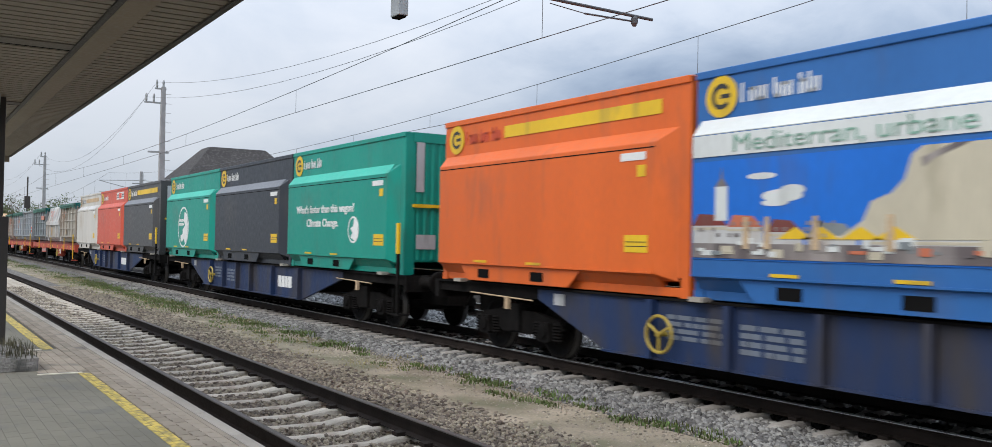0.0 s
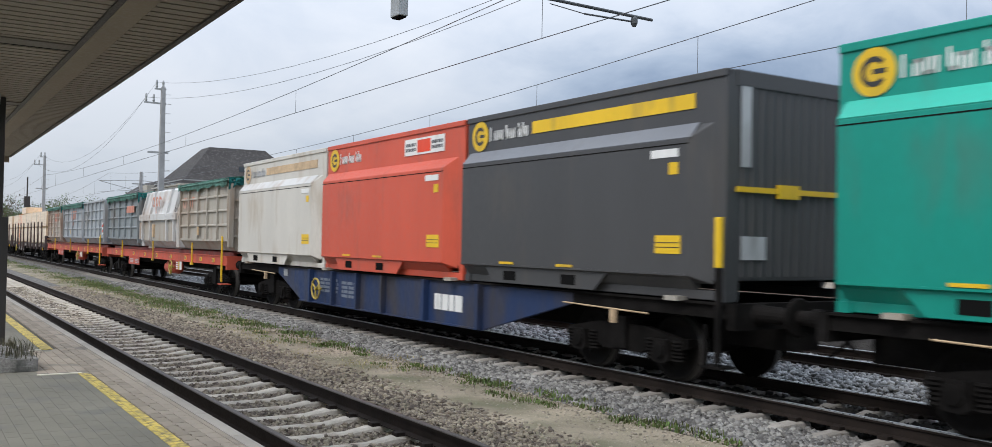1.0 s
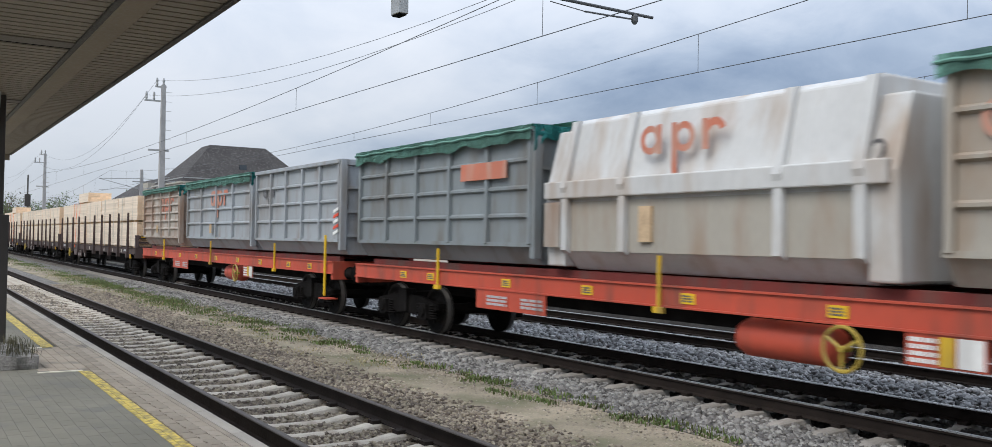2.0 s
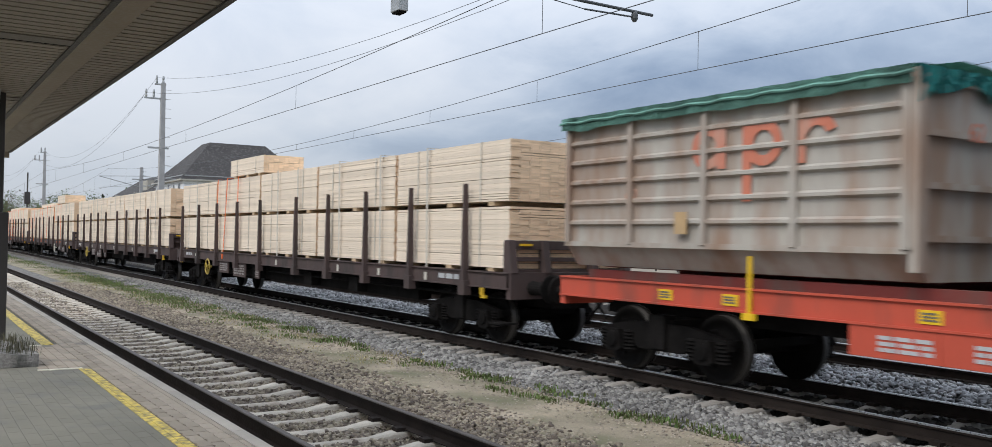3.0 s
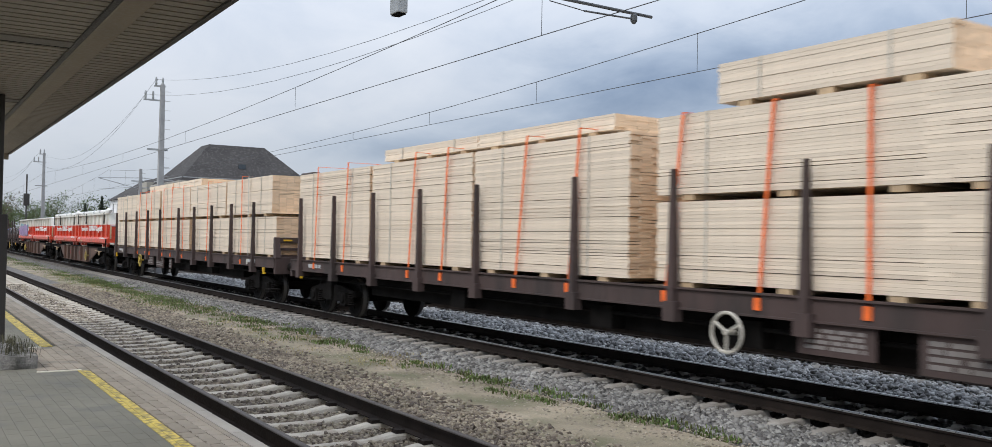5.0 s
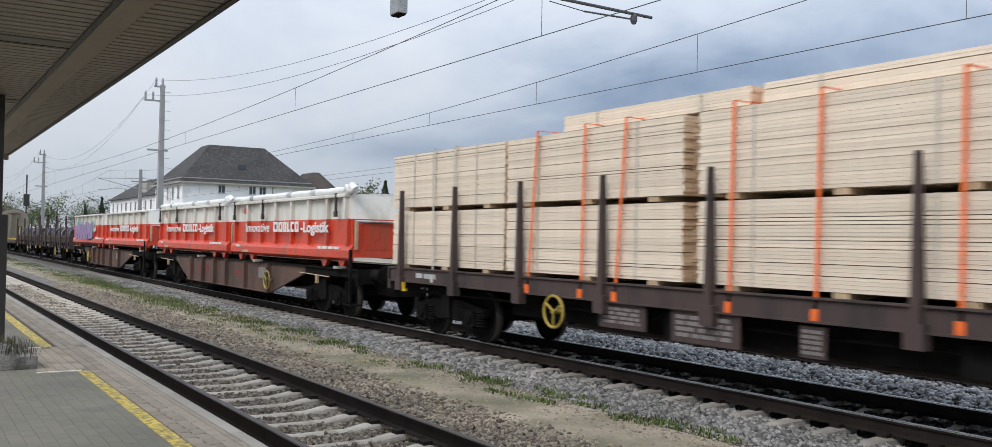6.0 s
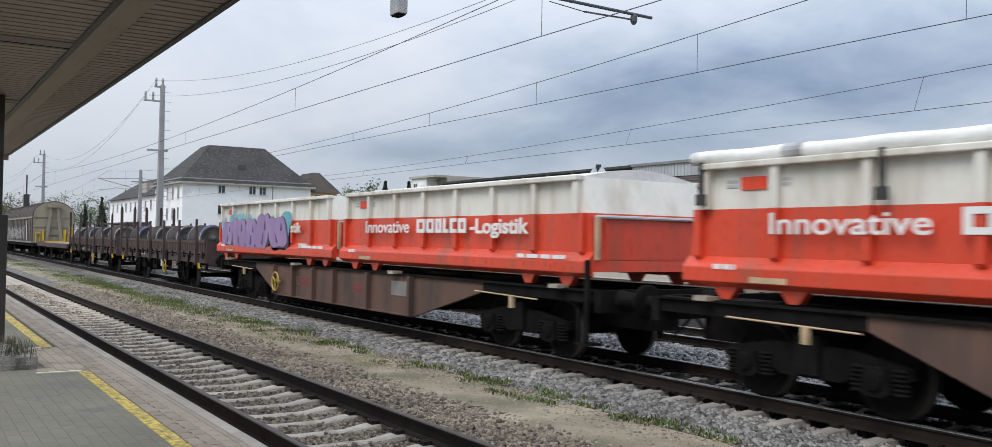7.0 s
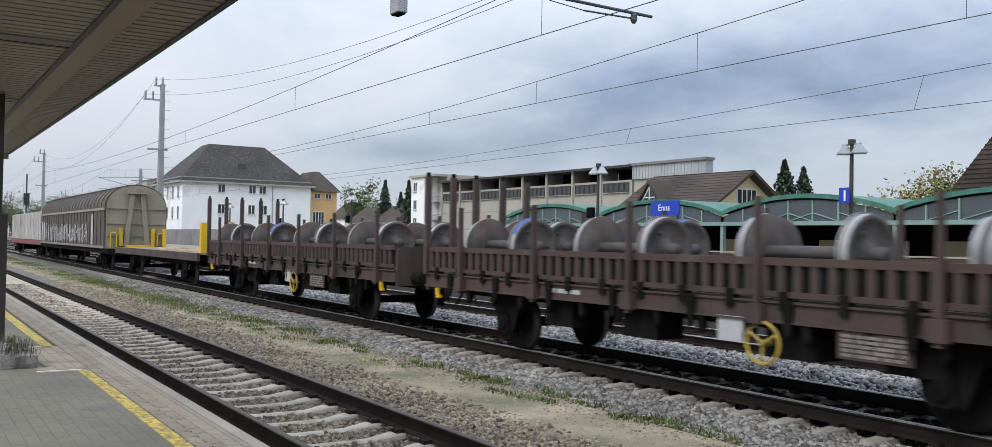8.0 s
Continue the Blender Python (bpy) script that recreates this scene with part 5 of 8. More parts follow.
    part("number_plate_bar", boxes((h - 1.20, h - 0.68, -yo - 0.008, -yo - 0.002, 3.05, 3.16)), "label_white", c)
    part("yellow_mark", boxes((h - 0.85, h - 0.68, -yo - 0.008, -yo - 0.002, 2.82, 2.98)), "signal_yellow", c)
    part("warning_label", boxes((h - 1.10, h - 0.62, -yo - 0.008, -yo - 0.002, 1.78, 2.02)), "signal_yellow", c, "yellow warning label with dark lines")
    part("label_lines", boxes((h - 1.08, h - 0.64, -yo - 0.011, -yo - 0.007, 1.92, 1.93), (h - 1.08, h - 0.64, -yo - 0.011, -yo - 0.007, 1.86, 1.87)), "logo_dark", c)
    return riding(c, mid), h, yc, yo


# wagons and containers at the head of the part that is seen
fishbelly_wagon(-16.2, 5.0, "wagon_blue", -9.25, "dark blue deep-bellied container wagon, grimy underneath", True)
fishbelly_wagon(-37.35, -16.2, "wagon_blue", -30.37, "dark blue deep-bellied container wagon, grimy underneath", True)
fishbelly_wagon(-58.3, -37.35, "wagon_blue", -51.27, "dark blue deep-bellied container wagon, grimy underneath", True)

c, h, yc, yo = tall_container(-8.75, -2.3, "blue", "blue tall container printed with a coastal town picture", yellow=True, strip="art_white")
part("printed_white_band", boxes((-h + 0.12, h - 0.5, -yo - 0.012, -yo - 0.003, 3.0, 3.27)), "art_white", c)
words("Mediterran, urbane", 0.30, "letter_green", c, (-h + 0.78, -yo - 0.016, 3.04), width=3.05)
part("printed_sky", boxes((-h + 0.14, h - 0.55, -yo - 0.010, -yo - 0.003, 1.72, 2.94)), "art_sky", c, "printed deep blue sky")
for k, (x, z, r, q) in enumerate(((1.55, 2.48, 0.30, 0.25), (1.7, 2.54, 0.18, 0.35), (1.25, 2.72, 0.22, 0.18), (1.45, 2.40, 0.2, 0.2))):
    part("printed_cloud", disc(BM(), (-h + x, -yo - 0.013 - 0.001 * k, z), r, 20, q), "art_white", c)
for x0, x1, z1, roof in ((0.14, 0.72, 2.14, "frame_red"), (0.72, 1.28, 2.12, "art_roof"), (1.34, 1.85, 2.06, "frame_red"), (1.9, 2.55, 2.02, "bin_slate"), (2.6, 3.6, 1.98, "bin_white"), (3.6, 5.6, 1.98, "bin_white")):
    part("printed_house", boxes((-h + x0, -h + x1, -yo - 0.014, -yo - 0.011, 1.74, z1)), "bin_white", c)
    part("printed_roof", prism(BM(), [(-h + x0, z1), (-h + x1, z1), (-h + x1 - 0.16, z1 + 0.13), (-h + x0 + 0.10, z1 + 0.15)], "y", -yo - 0.015, -yo - 0.011), roof, c)
    part("printed_cornice", boxes((-h + x0, -h + x1, -yo - 0.016, -yo - 0.012, z1 - 0.05, z1 - 0.02)), "art_sand", c)
part("printed_tower", boxes((-h + 0.52, -h + 0.72, -yo - 0.017, -yo - 0.012, 2.2, 2.62)), "art_white", c)
part("printed_spire", prism(BM(), [(-h + 0.52, 2.62), (-h + 0.72, 2.62), (-h + 0.64, 2.72), (-h + 0.62, 2.86), (-h + 0.60, 2.72)], "y", -yo - 0.017, -yo - 0.012), "art_dark", c)
part("printed_rock", prism(BM(), [(-h + 2.3, 1.98), (-h + 2.62, 2.18), (-h + 2.72, 2.38), (-h + 2.95, 2.46), (-h + 3.1, 2.60), (-h + 3.18, 2.84), (-h + 3.3, 2.92), (-h + 5.8, 2.92), (-h + 5.8, 1.98)], "y", -yo - 0.018, -yo - 0.012), "art_sand", c, "printed sandy rock")
for x in (1.75, 2.1, 2.6, 3.0):
    part("printed_parasol", prism(BM(), [(-h + x - 0.25, 1.98), (-h + x + 0.25, 1.98), (-h + x, 2.12)], "y", -yo - 0.020, -yo - 0.013), "signal_yellow", c)
part("printed_square", boxes((-h + 0.14, h - 0.55, -yo - 0.019, -yo - 0.012, 1.74, 1.92)), "art_dark", c, "printed market square")
part("printed_cleft", prism(BM(), [(-h + 3.3, 2.70), (-h + 3.42, 2.78), (-h + 3.8, 2.92), (-h + 3.62, 2.92), (-h + 3.28, 2.80)], "y", -yo - 0.0195, -yo - 0.0185), "art_dark", c)
r = random.Random(12)
for i in range(46):
    x, z = 0.2 + 5.3 * r.random(), 1.76 + 0.16 * r.random()
    part("printed_stall", boxes((-h + x, -h + x + 0.06 + 0.18 * r.random(), -yo - 0.022 - 0.0002 * i, -yo - 0.013, z, z + 0.03 + 0.07 * r.random())), r.choice(("art_white", "art_dark", "art_sand", "art_white", "art_roof", "bin_slate")), c)
for i in range(26):
    x, z = 0.2 + 2.1 * r.random(), r.choice((2.0, 2.07, 2.14))
    part("printed_window", boxes((-h + x, -h + x + 0.04, -yo - 0.022, -yo - 0.013, z, z + 0.045)), "art_dark", c)
for x in (0.98, 1.30, 1.98, 2.9):
    part("printed_sunshade", prism(BM(), [(-h + x, 1.86), (-h + x + 0.10, 1.86), (-h + x + 0.08, 2.24), (-h + x + 0.02, 2.24)], "y", -yo - 0.034, -yo - 0.02), "dunnage", c)

tall_container(-15.35, -8.85, "orange", "bright orange tall bulk container with a yellow band", letters="red", band="signal_yellow")
M["strip_green"] = paint("pale_green_shoulder_paint", (0.03, 0.42, 0.32))
M["strip_grey"] = paint("pale_grey_shoulder_paint", (0.16, 0.17, 0.19))
c, h, yc, yo = tall_container(-23.42, -17.0, "green", "green tall bulk container with a white slogan", strip="strip_green")
words("What's faster than this wagon?", 0.26, "label_white", c, (-h + 0.75, -yo - 0.006, 2.53), width=3.55, bold=0.006, label="white slogan lettering")
words("Climate Change.", 0.26, "label_white", c, (-h + 1.45, -yo - 0.006, 2.20), width=1.95, bold=0.006, label="white slogan lettering")
part("round_badge", disc(BM(), (h - 2.15, -yo - 0.005, 2.12), 0.30, 24, 1.0, 0, 360, 0.26), "label_white", c)
part("badge_shape", prism(BM(), [(h - 2.1, 2.40), (h - 1.92, 2.25), (h - 1.9, 2.0), (h - 2.05, 1.86), (h - 2.3, 1.95), (h - 2.18, 2.05), (h - 2.3, 2.15), (h - 2.15, 2.2)], "y", -yo - 0.009, -yo - 0.004), "label_white", c)
tall_container(-30.05, -23.5, "slate_blue", "dark blue-grey tall bulk container with dirt streaks", strip="strip_grey")
c, h, yc, yo = tall_container(-36.5, -30.12, "green", "green tall bulk container with a large round white emblem", strip="strip_green")
part("emblem_ring", disc(BM(), (-h + 2.62, -yo - 0.005, 2.25), 0.72, 40, 1.0, 0, 360, 0.66), "label_white", c, "large white ring emblem")
part("emblem_shape", prism(BM(), [(-h + 2.78, 2.78), (-h + 3.05, 2.72), (-h + 3.25, 2.35), (-h + 3.2, 1.9), (-h + 2.95, 1.66), (-h + 2.72, 1.85), (-h + 2.5, 1.72), (-h + 2.3, 1.78), (-h + 2.3, 1.95), (-h + 2.55, 2.0), (-h + 2.6, 2.18), (-h + 2.85, 2.3), (-h + 2.7, 2.5)], "y", -yo - 0.010, -yo - 0.004), "label_white", c, "white map-like patch")
scribble(c, -h + 2.05, -h + 2.7, 2.28, 2.56, -yo - 0.004, 2, "label_white", "unread_lettering")
tall_container(-44.45, -38.15, "anthracite", "dark grey tall bulk container with a broad yellow band", band="signal_yellow", strip="strip_grey")
c, h, yc, yo = tall_container(-51.02, -44.55, "red", "red tall bulk container with a white company panel")
part("company_panel", boxes((h - 2.4, h - 0.75, -yc - 0.014, -yc - 0.006, 3.62, 3.95)), "label_white", c, "white panel with red and dark shapes")
part("panel_mark", boxes((h - 1.85, h - 1.3, -yc - 0.018, -yc - 0.012, 3.66, 3.91)), "bright_red", c)
scribble(c, h - 2.35, h - 1.9, 3.68, 3.88, -yc - 0.013, 2, "letter_dark")
scribble(c, h - 1.25, h - 0.8, 3.68, 3.88, -yc - 0.013, 2, "letter_dark")
tall_container(-57.52, -51.12, "cream", "dirty white tall bulk container with rust streaks", letters="label_grey", band="dunnage", strip="bin_white", yellow=False)


# ---------------------------------------------------------------- scrap bins on red flat wagons
def flat_wagon(s0, s1, wheel_at, label):
    L, mid = s1 - s0, (s0 + s1) / 2
    h = L / 2 - 0.62
    w = thing("flat_wagon", label, "freight wagon", group="wagons of the train")
    for s in (-1, 1):
        y = s * 1.27
        part("side_sill", prism(BM(), channel(y, s, 1.03, 1.33), "x", -h, h), "wagon_red", w, "orange-red side sill")
    part("deck_frame", boxes((-h, h, -0.35, 0.35, 0.75, 1.3), *[(x - 0.08, x + 0.08, -1.25, 1.25, 1.1, 1.3) for x in np.arange(-h + 0.4, h, 1.6)]), "grime_shade", w)
    # darker red than the sill: shade of the bin overhang is in the colour
    part("raised_frame", boxes((-h + 0.3, h - 0.3, -1.0, -0.88, 1.3, 1.44), (-h + 0.3, h - 0.3, 0.88, 1.0, 1.3, 1.44)), "frame_red", w, "red raised support frame, darkened as if shaded by the bins")
    part("headstock", boxes((-h - 0.02, -h + 0.1, -1.3, 1.3, 0.9, 1.33)), "wagon_red", w)
    part("headstock", boxes((h - 0.1, h + 0.02, -1.3, 1.3, 0.9, 1.33)), "wagon_red", w)
    bx = h - 1.95
    for s in (-1, 1):
        bogie(w, s * bx)
    ends(w, h, "wagon_red")
    part("air_tank", lathe(BM(), [(-0.75, 0.05), (-0.72, 0.18), (-0.6, 0.24), (0.6, 0.24), (0.72, 0.18), (0.75, 0.05)], (wheel_at - mid - 1.0, -0.95, 0.74), "x", 16), "wagon_red", w, "red air tank", smooth=True)
    handwheel(w, wheel_at - mid, 0.77, -1.33)
    part("data_plate", boxes((wheel_at - mid + 0.75, wheel_at - mid + 1.6, -1.315, -1.295, 0.70, 1.03)), "wagon_red", w)
    scribble(w, wheel_at - mid + 0.78, wheel_at - mid + 1.1, 0.72, 1.0, -1.317, 4)
    part("data_card", boxes((wheel_at - mid + 1.3, wheel_at - mid + 1.57, -1.323, -1.313, 0.72, 1.01)), "label_white", w)
    part("data_card", boxes((wheel_at - mid + 1.12, wheel_at - mid + 1.27, -1.323, -1.313, 0.72, 1.01)), "signal_yellow", w)
    for x in (-h + 5.2, -h + 6.25):
        part("plate", boxes((x, x + 1.04, -1.315, -1.295, 0.70, 1.03)), "wagon_red", w)
        scribble(w, x + 0.35, x + 1.0, 0.76, 0.95, -1.318, 3, "label_grey", seed=int(x * 10) % 9)
    for x in (-h + 2.2, -h + 3.35, -h + 6.0, -h + 8.2, 0.4, 2.7, 4.8, h - 3.1, h - 1.6):
        part("label_card", boxes((x, x + 0.26, -1.312, -1.300, 1.10, 1.24)), "signal_yellow", w)
        scribble(w, x + 0.03, x + 0.23, 1.12, 1.22, -1.312, 3, "letter_dark", seed=4)
    for x in (-h + 3.8, 0.0, h - 4.0):
        part("stanchion", boxes((x, x + 0.045, -1.36, -1.32, 1.0, 1.72)), "signal_yellow", w, "short yellow stanchion")
        part("stanchion_foot", boxes((x - 0.06, x + 0.12, -1.38, -1.32, 0.95, 1.03)), "signal_yellow", w)
    part("hand_post", boxes((h - 0.39, h - 0.33, -1.38, -1.33, 0.50, 1.95)), "signal_yellow", w, "tall yellow shunter's post", bevel=0.01)
    part("step", boxes((h - 0.6, h - 0.15, -1.40, -1.1, 0.42, 0.45)), "wagon_red", w)
    riding(w, mid)


def red_strokes(c, x, z, y, k, tone):
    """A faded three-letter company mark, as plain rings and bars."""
    bm = disc(BM(), (x + 0.2 * k, y, z), 0.2 * k, 20, 1.0, 0, 360, 0.11 * k)
    plate(bm, x + 0.32 * k, x + 0.42 * k, z - 0.2 * k, z + 0.2 * k, y + 0.003, 0.006)
    bm2 = disc(BM(), (x + 0.85 * k, y, z), 0.2 * k, 20, 1.0, 0, 360, 0.11 * k)
    plate(bm2, x + 0.62 * k, x + 0.72 * k, z - 0.5 * k, z + 0.2 * k, y + 0.003, 0.006)
    bm3 = disc(BM(), (x + 1.4 * k, y, z), 0.2 * k, 12, 1.0, 20, 160, 0.10 * k)
    plate(bm3, x + 1.18 * k, x + 1.29 * k, z - 0.2 * k, z + 0.2 * k, y + 0.003, 0.006)
    for b in (bm, bm2, bm3):
        part("company_mark", b, tone, c)


def scrap_bin(s0, s1, z1, tone, label, mark=None, tarp=True, cols=5, rows=4, mark_at=0.4, k=1.0, sheet=0.28, yellow_card=True, chevron=False):
    """An open bin with a grid of ribs and a skewed skirt, its load covered with netting."""
    L, mid = s1 - s0, (s0 + s1) / 2
    h = L / 2
    c = thing("scrap_bin", label, "bin", group="open bins on the train")
    z0, w = 1.50, 1.26
    sec = [(-w + 0.2, z0), (w - 0.2, z0), (w, z0 + 0.3), (w, z1), (-w, z1), (-w, z0 + 0.3)]
    part("shell", prism(BM(), sec, "x", -h + 0.06, h - 0.06), tone, c)
    for s in (-1, 1):
        for i in range(cols + 1):
            x = -h + 0.09 + (L - 0.26) * i / cols
            part("post", prism(BM(), [(s * w, z0 + 0.3), (s * (w + 0.08), z0 + 0.34), (s * (w + 0.08), z1), (s * w, z1)], "x", x, x + 0.09), tone, c)
        for i in range(1, rows):
            z = z0 + 0.34 + (z1 - z0 - 0.40) * i / rows
            part("rib", prism(BM(), [(s * w, z - 0.05), (s * (w + 0.055), z - 0.02), (s * (w + 0.055), z + 0.02), (s * w, z + 0.05)], "x", -h + 0.08, h - 0.08), tone, c)
        part("rim", boxes((-h + 0.04, h - 0.04, s * (w + 0.04) - 0.06, s * (w + 0.04) + 0.06, z1 - 0.10, z1)), tone, c, bevel=0.015)
        part("lower_rim", boxes((-h + 0.06, h - 0.06, s * (w + 0.02) - 0.04, s * (w + 0.02) + 0.04, z0 + 0.29, z0 + 0.36)), tone, c)
    for i in range(4):
        z = z0 + 0.42 + (z1 - z0 - 0.55) * i / 3
        part("end_rib", boxes((h - 0.06, h, -w, w, z, z + 0.07)), tone, c)
    part("end_post", boxes((h - 0.10, h + 0.02, -w - 0.06, -w + 0.10, z0 + 0.1, z1)), tone, c, bevel=0.01)
    part("skid", boxes((-h + 0.2, h - 0.2, -0.62, -0.5, z0 - 0.03, z0 + 0.03), (-h + 0.2, h - 0.2, 0.5, 0.62, z0 - 0.06, z0 + 0.03)), "frame_red", c)
    if tarp:
        bm = BM()
        nx, vs = 40, (-1.0, -1.0, -0.93, -0.7, -0.35, 0.0, 0.35, 0.7, 0.93, 1.0, 1.0)
        ny = len(vs) - 1
        r = random.Random(int(-s0))
        g = [[None] * (ny + 1) for _ in range(nx + 1)]
        for i in range(nx + 1):
            for j in range(ny + 1):
                x = -h + 0.02 + (L - 0.04) * i / nx
                v = vs[j]
                y = v * (w + 0.125)
                z = z1 + 0.025 + 0.16 * (1 - v * v) * (0.6 + 0.8 * noise.noise((x * 0.8 + s0, v * 2, 0))) + 0.012 * r.random()
                if j in (0, ny):
                    z = z1 - sheet * (0.75 + 0.45 * noise.noise((x * 1.7 + s0, 3, 1)))
                    y *= 1.0 + 0.012 * math.sin(i * 2.4)
                g[i][j] = bm.verts.new((x, y, z))
        for i in range(nx):
            for j in range(ny):
                bm.faces.new((g[i][j], g[i + 1][j], g[i + 1][j + 1], g[i][j + 1]))
        bmesh.ops.solidify(bm, geom=bm.faces[:], thickness=0.012)
        part("cover_net", bm, "tarp_green", c, "green cover netting pulled over the rim")
        for s in (-1, 1):
            part("rim_rope", tube(BM(), [(-h + L * i / 30, s * (w + 0.135), z1 - 0.05 + 0.012 * math.sin(i * 1.9)) for i in range(31)], 0.022, 6), "tarp_green", c)
        bm = BM()
        cols_of = []
        for i in range(25):
            y = (w + 0.1) * (2 * i / 24 - 1)
            drop = 0.22 + 0.16 * noise.noise((y * 2.3, s0, 2)) + (0.18 if i in (0, 1, 23, 24) else 0)
            cols_of.append([bm.verts.new((h + 0.03 + 0.03 * math.sin(i * 2.2 + q), y, z1 + 0.03 - drop * q / 3)) for q in range(4)])
        for a, b in zip(cols_of, cols_of[1:]):
            for q in range(3):
                bm.faces.new((a[q], a[q + 1], b[q + 1], b[q]))
        bmesh.ops.solidify(bm, geom=bm.faces[:], thickness=0.012)
        part("end_drape", bm, "tarp_teal", c, "teal netting bunched over the end")
    if mark:
        red_strokes(c, -h + L * mark_at, z0 + (z1 - z0) * 0.72, -w - 0.030, k, mark)
    if yellow_card:
        part("card", boxes((-h + L * 0.42, -h + L * 0.42 + 0.22, -w - 0.095, -w - 0.084, 1.98, 2.27)), "card_faded", c, "faded yellow notice card")
    if chevron:
        for i in range(5):
            z = 1.95 + 0.13 * i
            part("chevron", prism(BM(), [(h - 0.33, z), (h - 0.05, z + 0.07), (h - 0.05, z + 0.14), (h - 0.33, z + 0.07)], "y", -w - 0.100, -w - 0.084), "bright_red" if i % 2 else "label_white", c, "red and white warning stripe")
    return riding(c, mid), h, w


flat_wagon(-79.4, -58.35, -65.97, "orange-red flat wagon with yellow stanchions and a red air tank")
flat_wagon(-101.1, -79.5, -87.6, "orange-red flat wagon with yellow stanchions and a red air tank")
scrap_bin(-64.9, -58.8, 3.76, "bin_beige", "beige ribbed steel bin under green netting", "letter_red", cols=5, mark_at=0.07, k=1.0)


def press_bin(s0, s1, label):
    """A closed white bin with a bulging hopper above and a broad belt."""
    L, mid = s1 - s0, (s0 + s1) / 2
    h = L / 2
    c = thing("closed_bin", label, "bin", group="open bins on the train")
    sec = [(-0.95, 1.46), (0.95, 1.46), (1.22, 1.75), (1.22, 2.62), (1.28, 2.7), (1.22, 2.95), (1.05, 3.72), (0.9, 3.80), (-0.9, 3.80), (-1.05, 3.72), (-1.22, 2.95), (-1.28, 2.7), (-1.22, 2.62), (-1.22, 1.75)]
    part("shell", prism(BM(), sec, "x", -h + 0.5, h - 0.4), "bin_white", c, bevel=0.03)
    part("belt", boxes((-h + 0.1, h - 0.1, -1.34, -1.2, 2.55, 2.82)), "bin_white", c, "broad rust-marked belt", bevel=0.02)
    part("end_cap", prism(BM(), [(-1.2, 1.5), (1.2, 1.5), (1.26, 2.7), (1.0, 3.65), (-1.0, 3.65), (-1.26, 2.7)], "x", -h + 0.05, -h + 0.5), "bin_white", c, bevel=0.03)
    part("end_cap", prism(BM(), [(-1.2, 1.5), (1.2, 1.5), (1.26, 2.7), (1.0, 3.55), (-1.0, 3.55), (-1.26, 2.7)], "x", h - 0.4, h - 0.02), "bin_white", c, bevel=0.03)
    for x in (-h + 0.55, -h + 1.9, h - 1.6, h - 0.5):
        part("rib", prism(BM(), [(-1.24, 1.7), (-1.33, 1.76), (-1.33, 2.6), (-1.36, 2.72), (-1.3, 2.98), (-1.12, 3.76), (-1.02, 3.78), (-1.2, 2.95), (-1.24, 2.7)], "x", x, x + 0.14), "bin_white", c)
    part("lower_shell", boxes((-h + 0.55, h - 0.5, -1.235, -1.2, 1.75, 2.5)), "bin_beige", c, "dirt-stained lower side")
    part("crate", boxes((-h + 0.1, -h + 0.5, -1.32, -1.2, 1.8, 2.5)), "bin_rust", c)
    part("bracket", boxes((-h + 2.3, -h + 2.55, -1.29, -1.22, 1.9, 2.4)), "dunnage", c)
    red_strokes(c, -h + 2.35, 3.30, -1.31, 1.0, "letter_red")
    words("2", 0.45, "letter_dark", c, (h - 0.32, -1.29, 2.72))
    return riding(c, mid)


press_bin(-71.65, -65.35, "closed white steel bin, rust-stained, with a broad belt")
c, h, w = scrap_bin(-78.75, -71.85, 3.76, "bin_slate", "slate grey ribbed steel bin under green netting", None, cols=5, sheet=0.3, yellow_card=False)
part("red_panel", boxes((h - 2.3, h - 0.8, -w - 0.09, -w - 0.06, 2.95, 3.25)), "letter_red", c, "faded red panel")
scrap_bin(-85.9, -79.7, 3.74, "bin_grey", "light grey ribbed steel bin with warning stripes", "letter_dark", tarp=False, cols=5, mark_at=0.1, k=0.7, chevron=True, yellow_card=False)
scrap_bin(-93.5, -86.2, 3.74, "bin_grey", "light grey ribbed steel bin under green netting", "letter_red", cols=4, mark_at=0.40, k=1.25, sheet=0.32)
c, h, w = scrap_bin(-100.45, -94.5, 3.70, "bin_rust", "rust-stained beige ribbed steel bin under green netting", "letter_red", cols=4, rows=6, mark_at=0.46, k=1.4, sheet=0.22)
words("62", 0.28, "letter_red", c, (-h + 1.4, -w - 0.012, 2.42))
words("62", 0.3, "letter_red", c, (h + 0.006, -0.4, 3.0), (90, 0, 90))


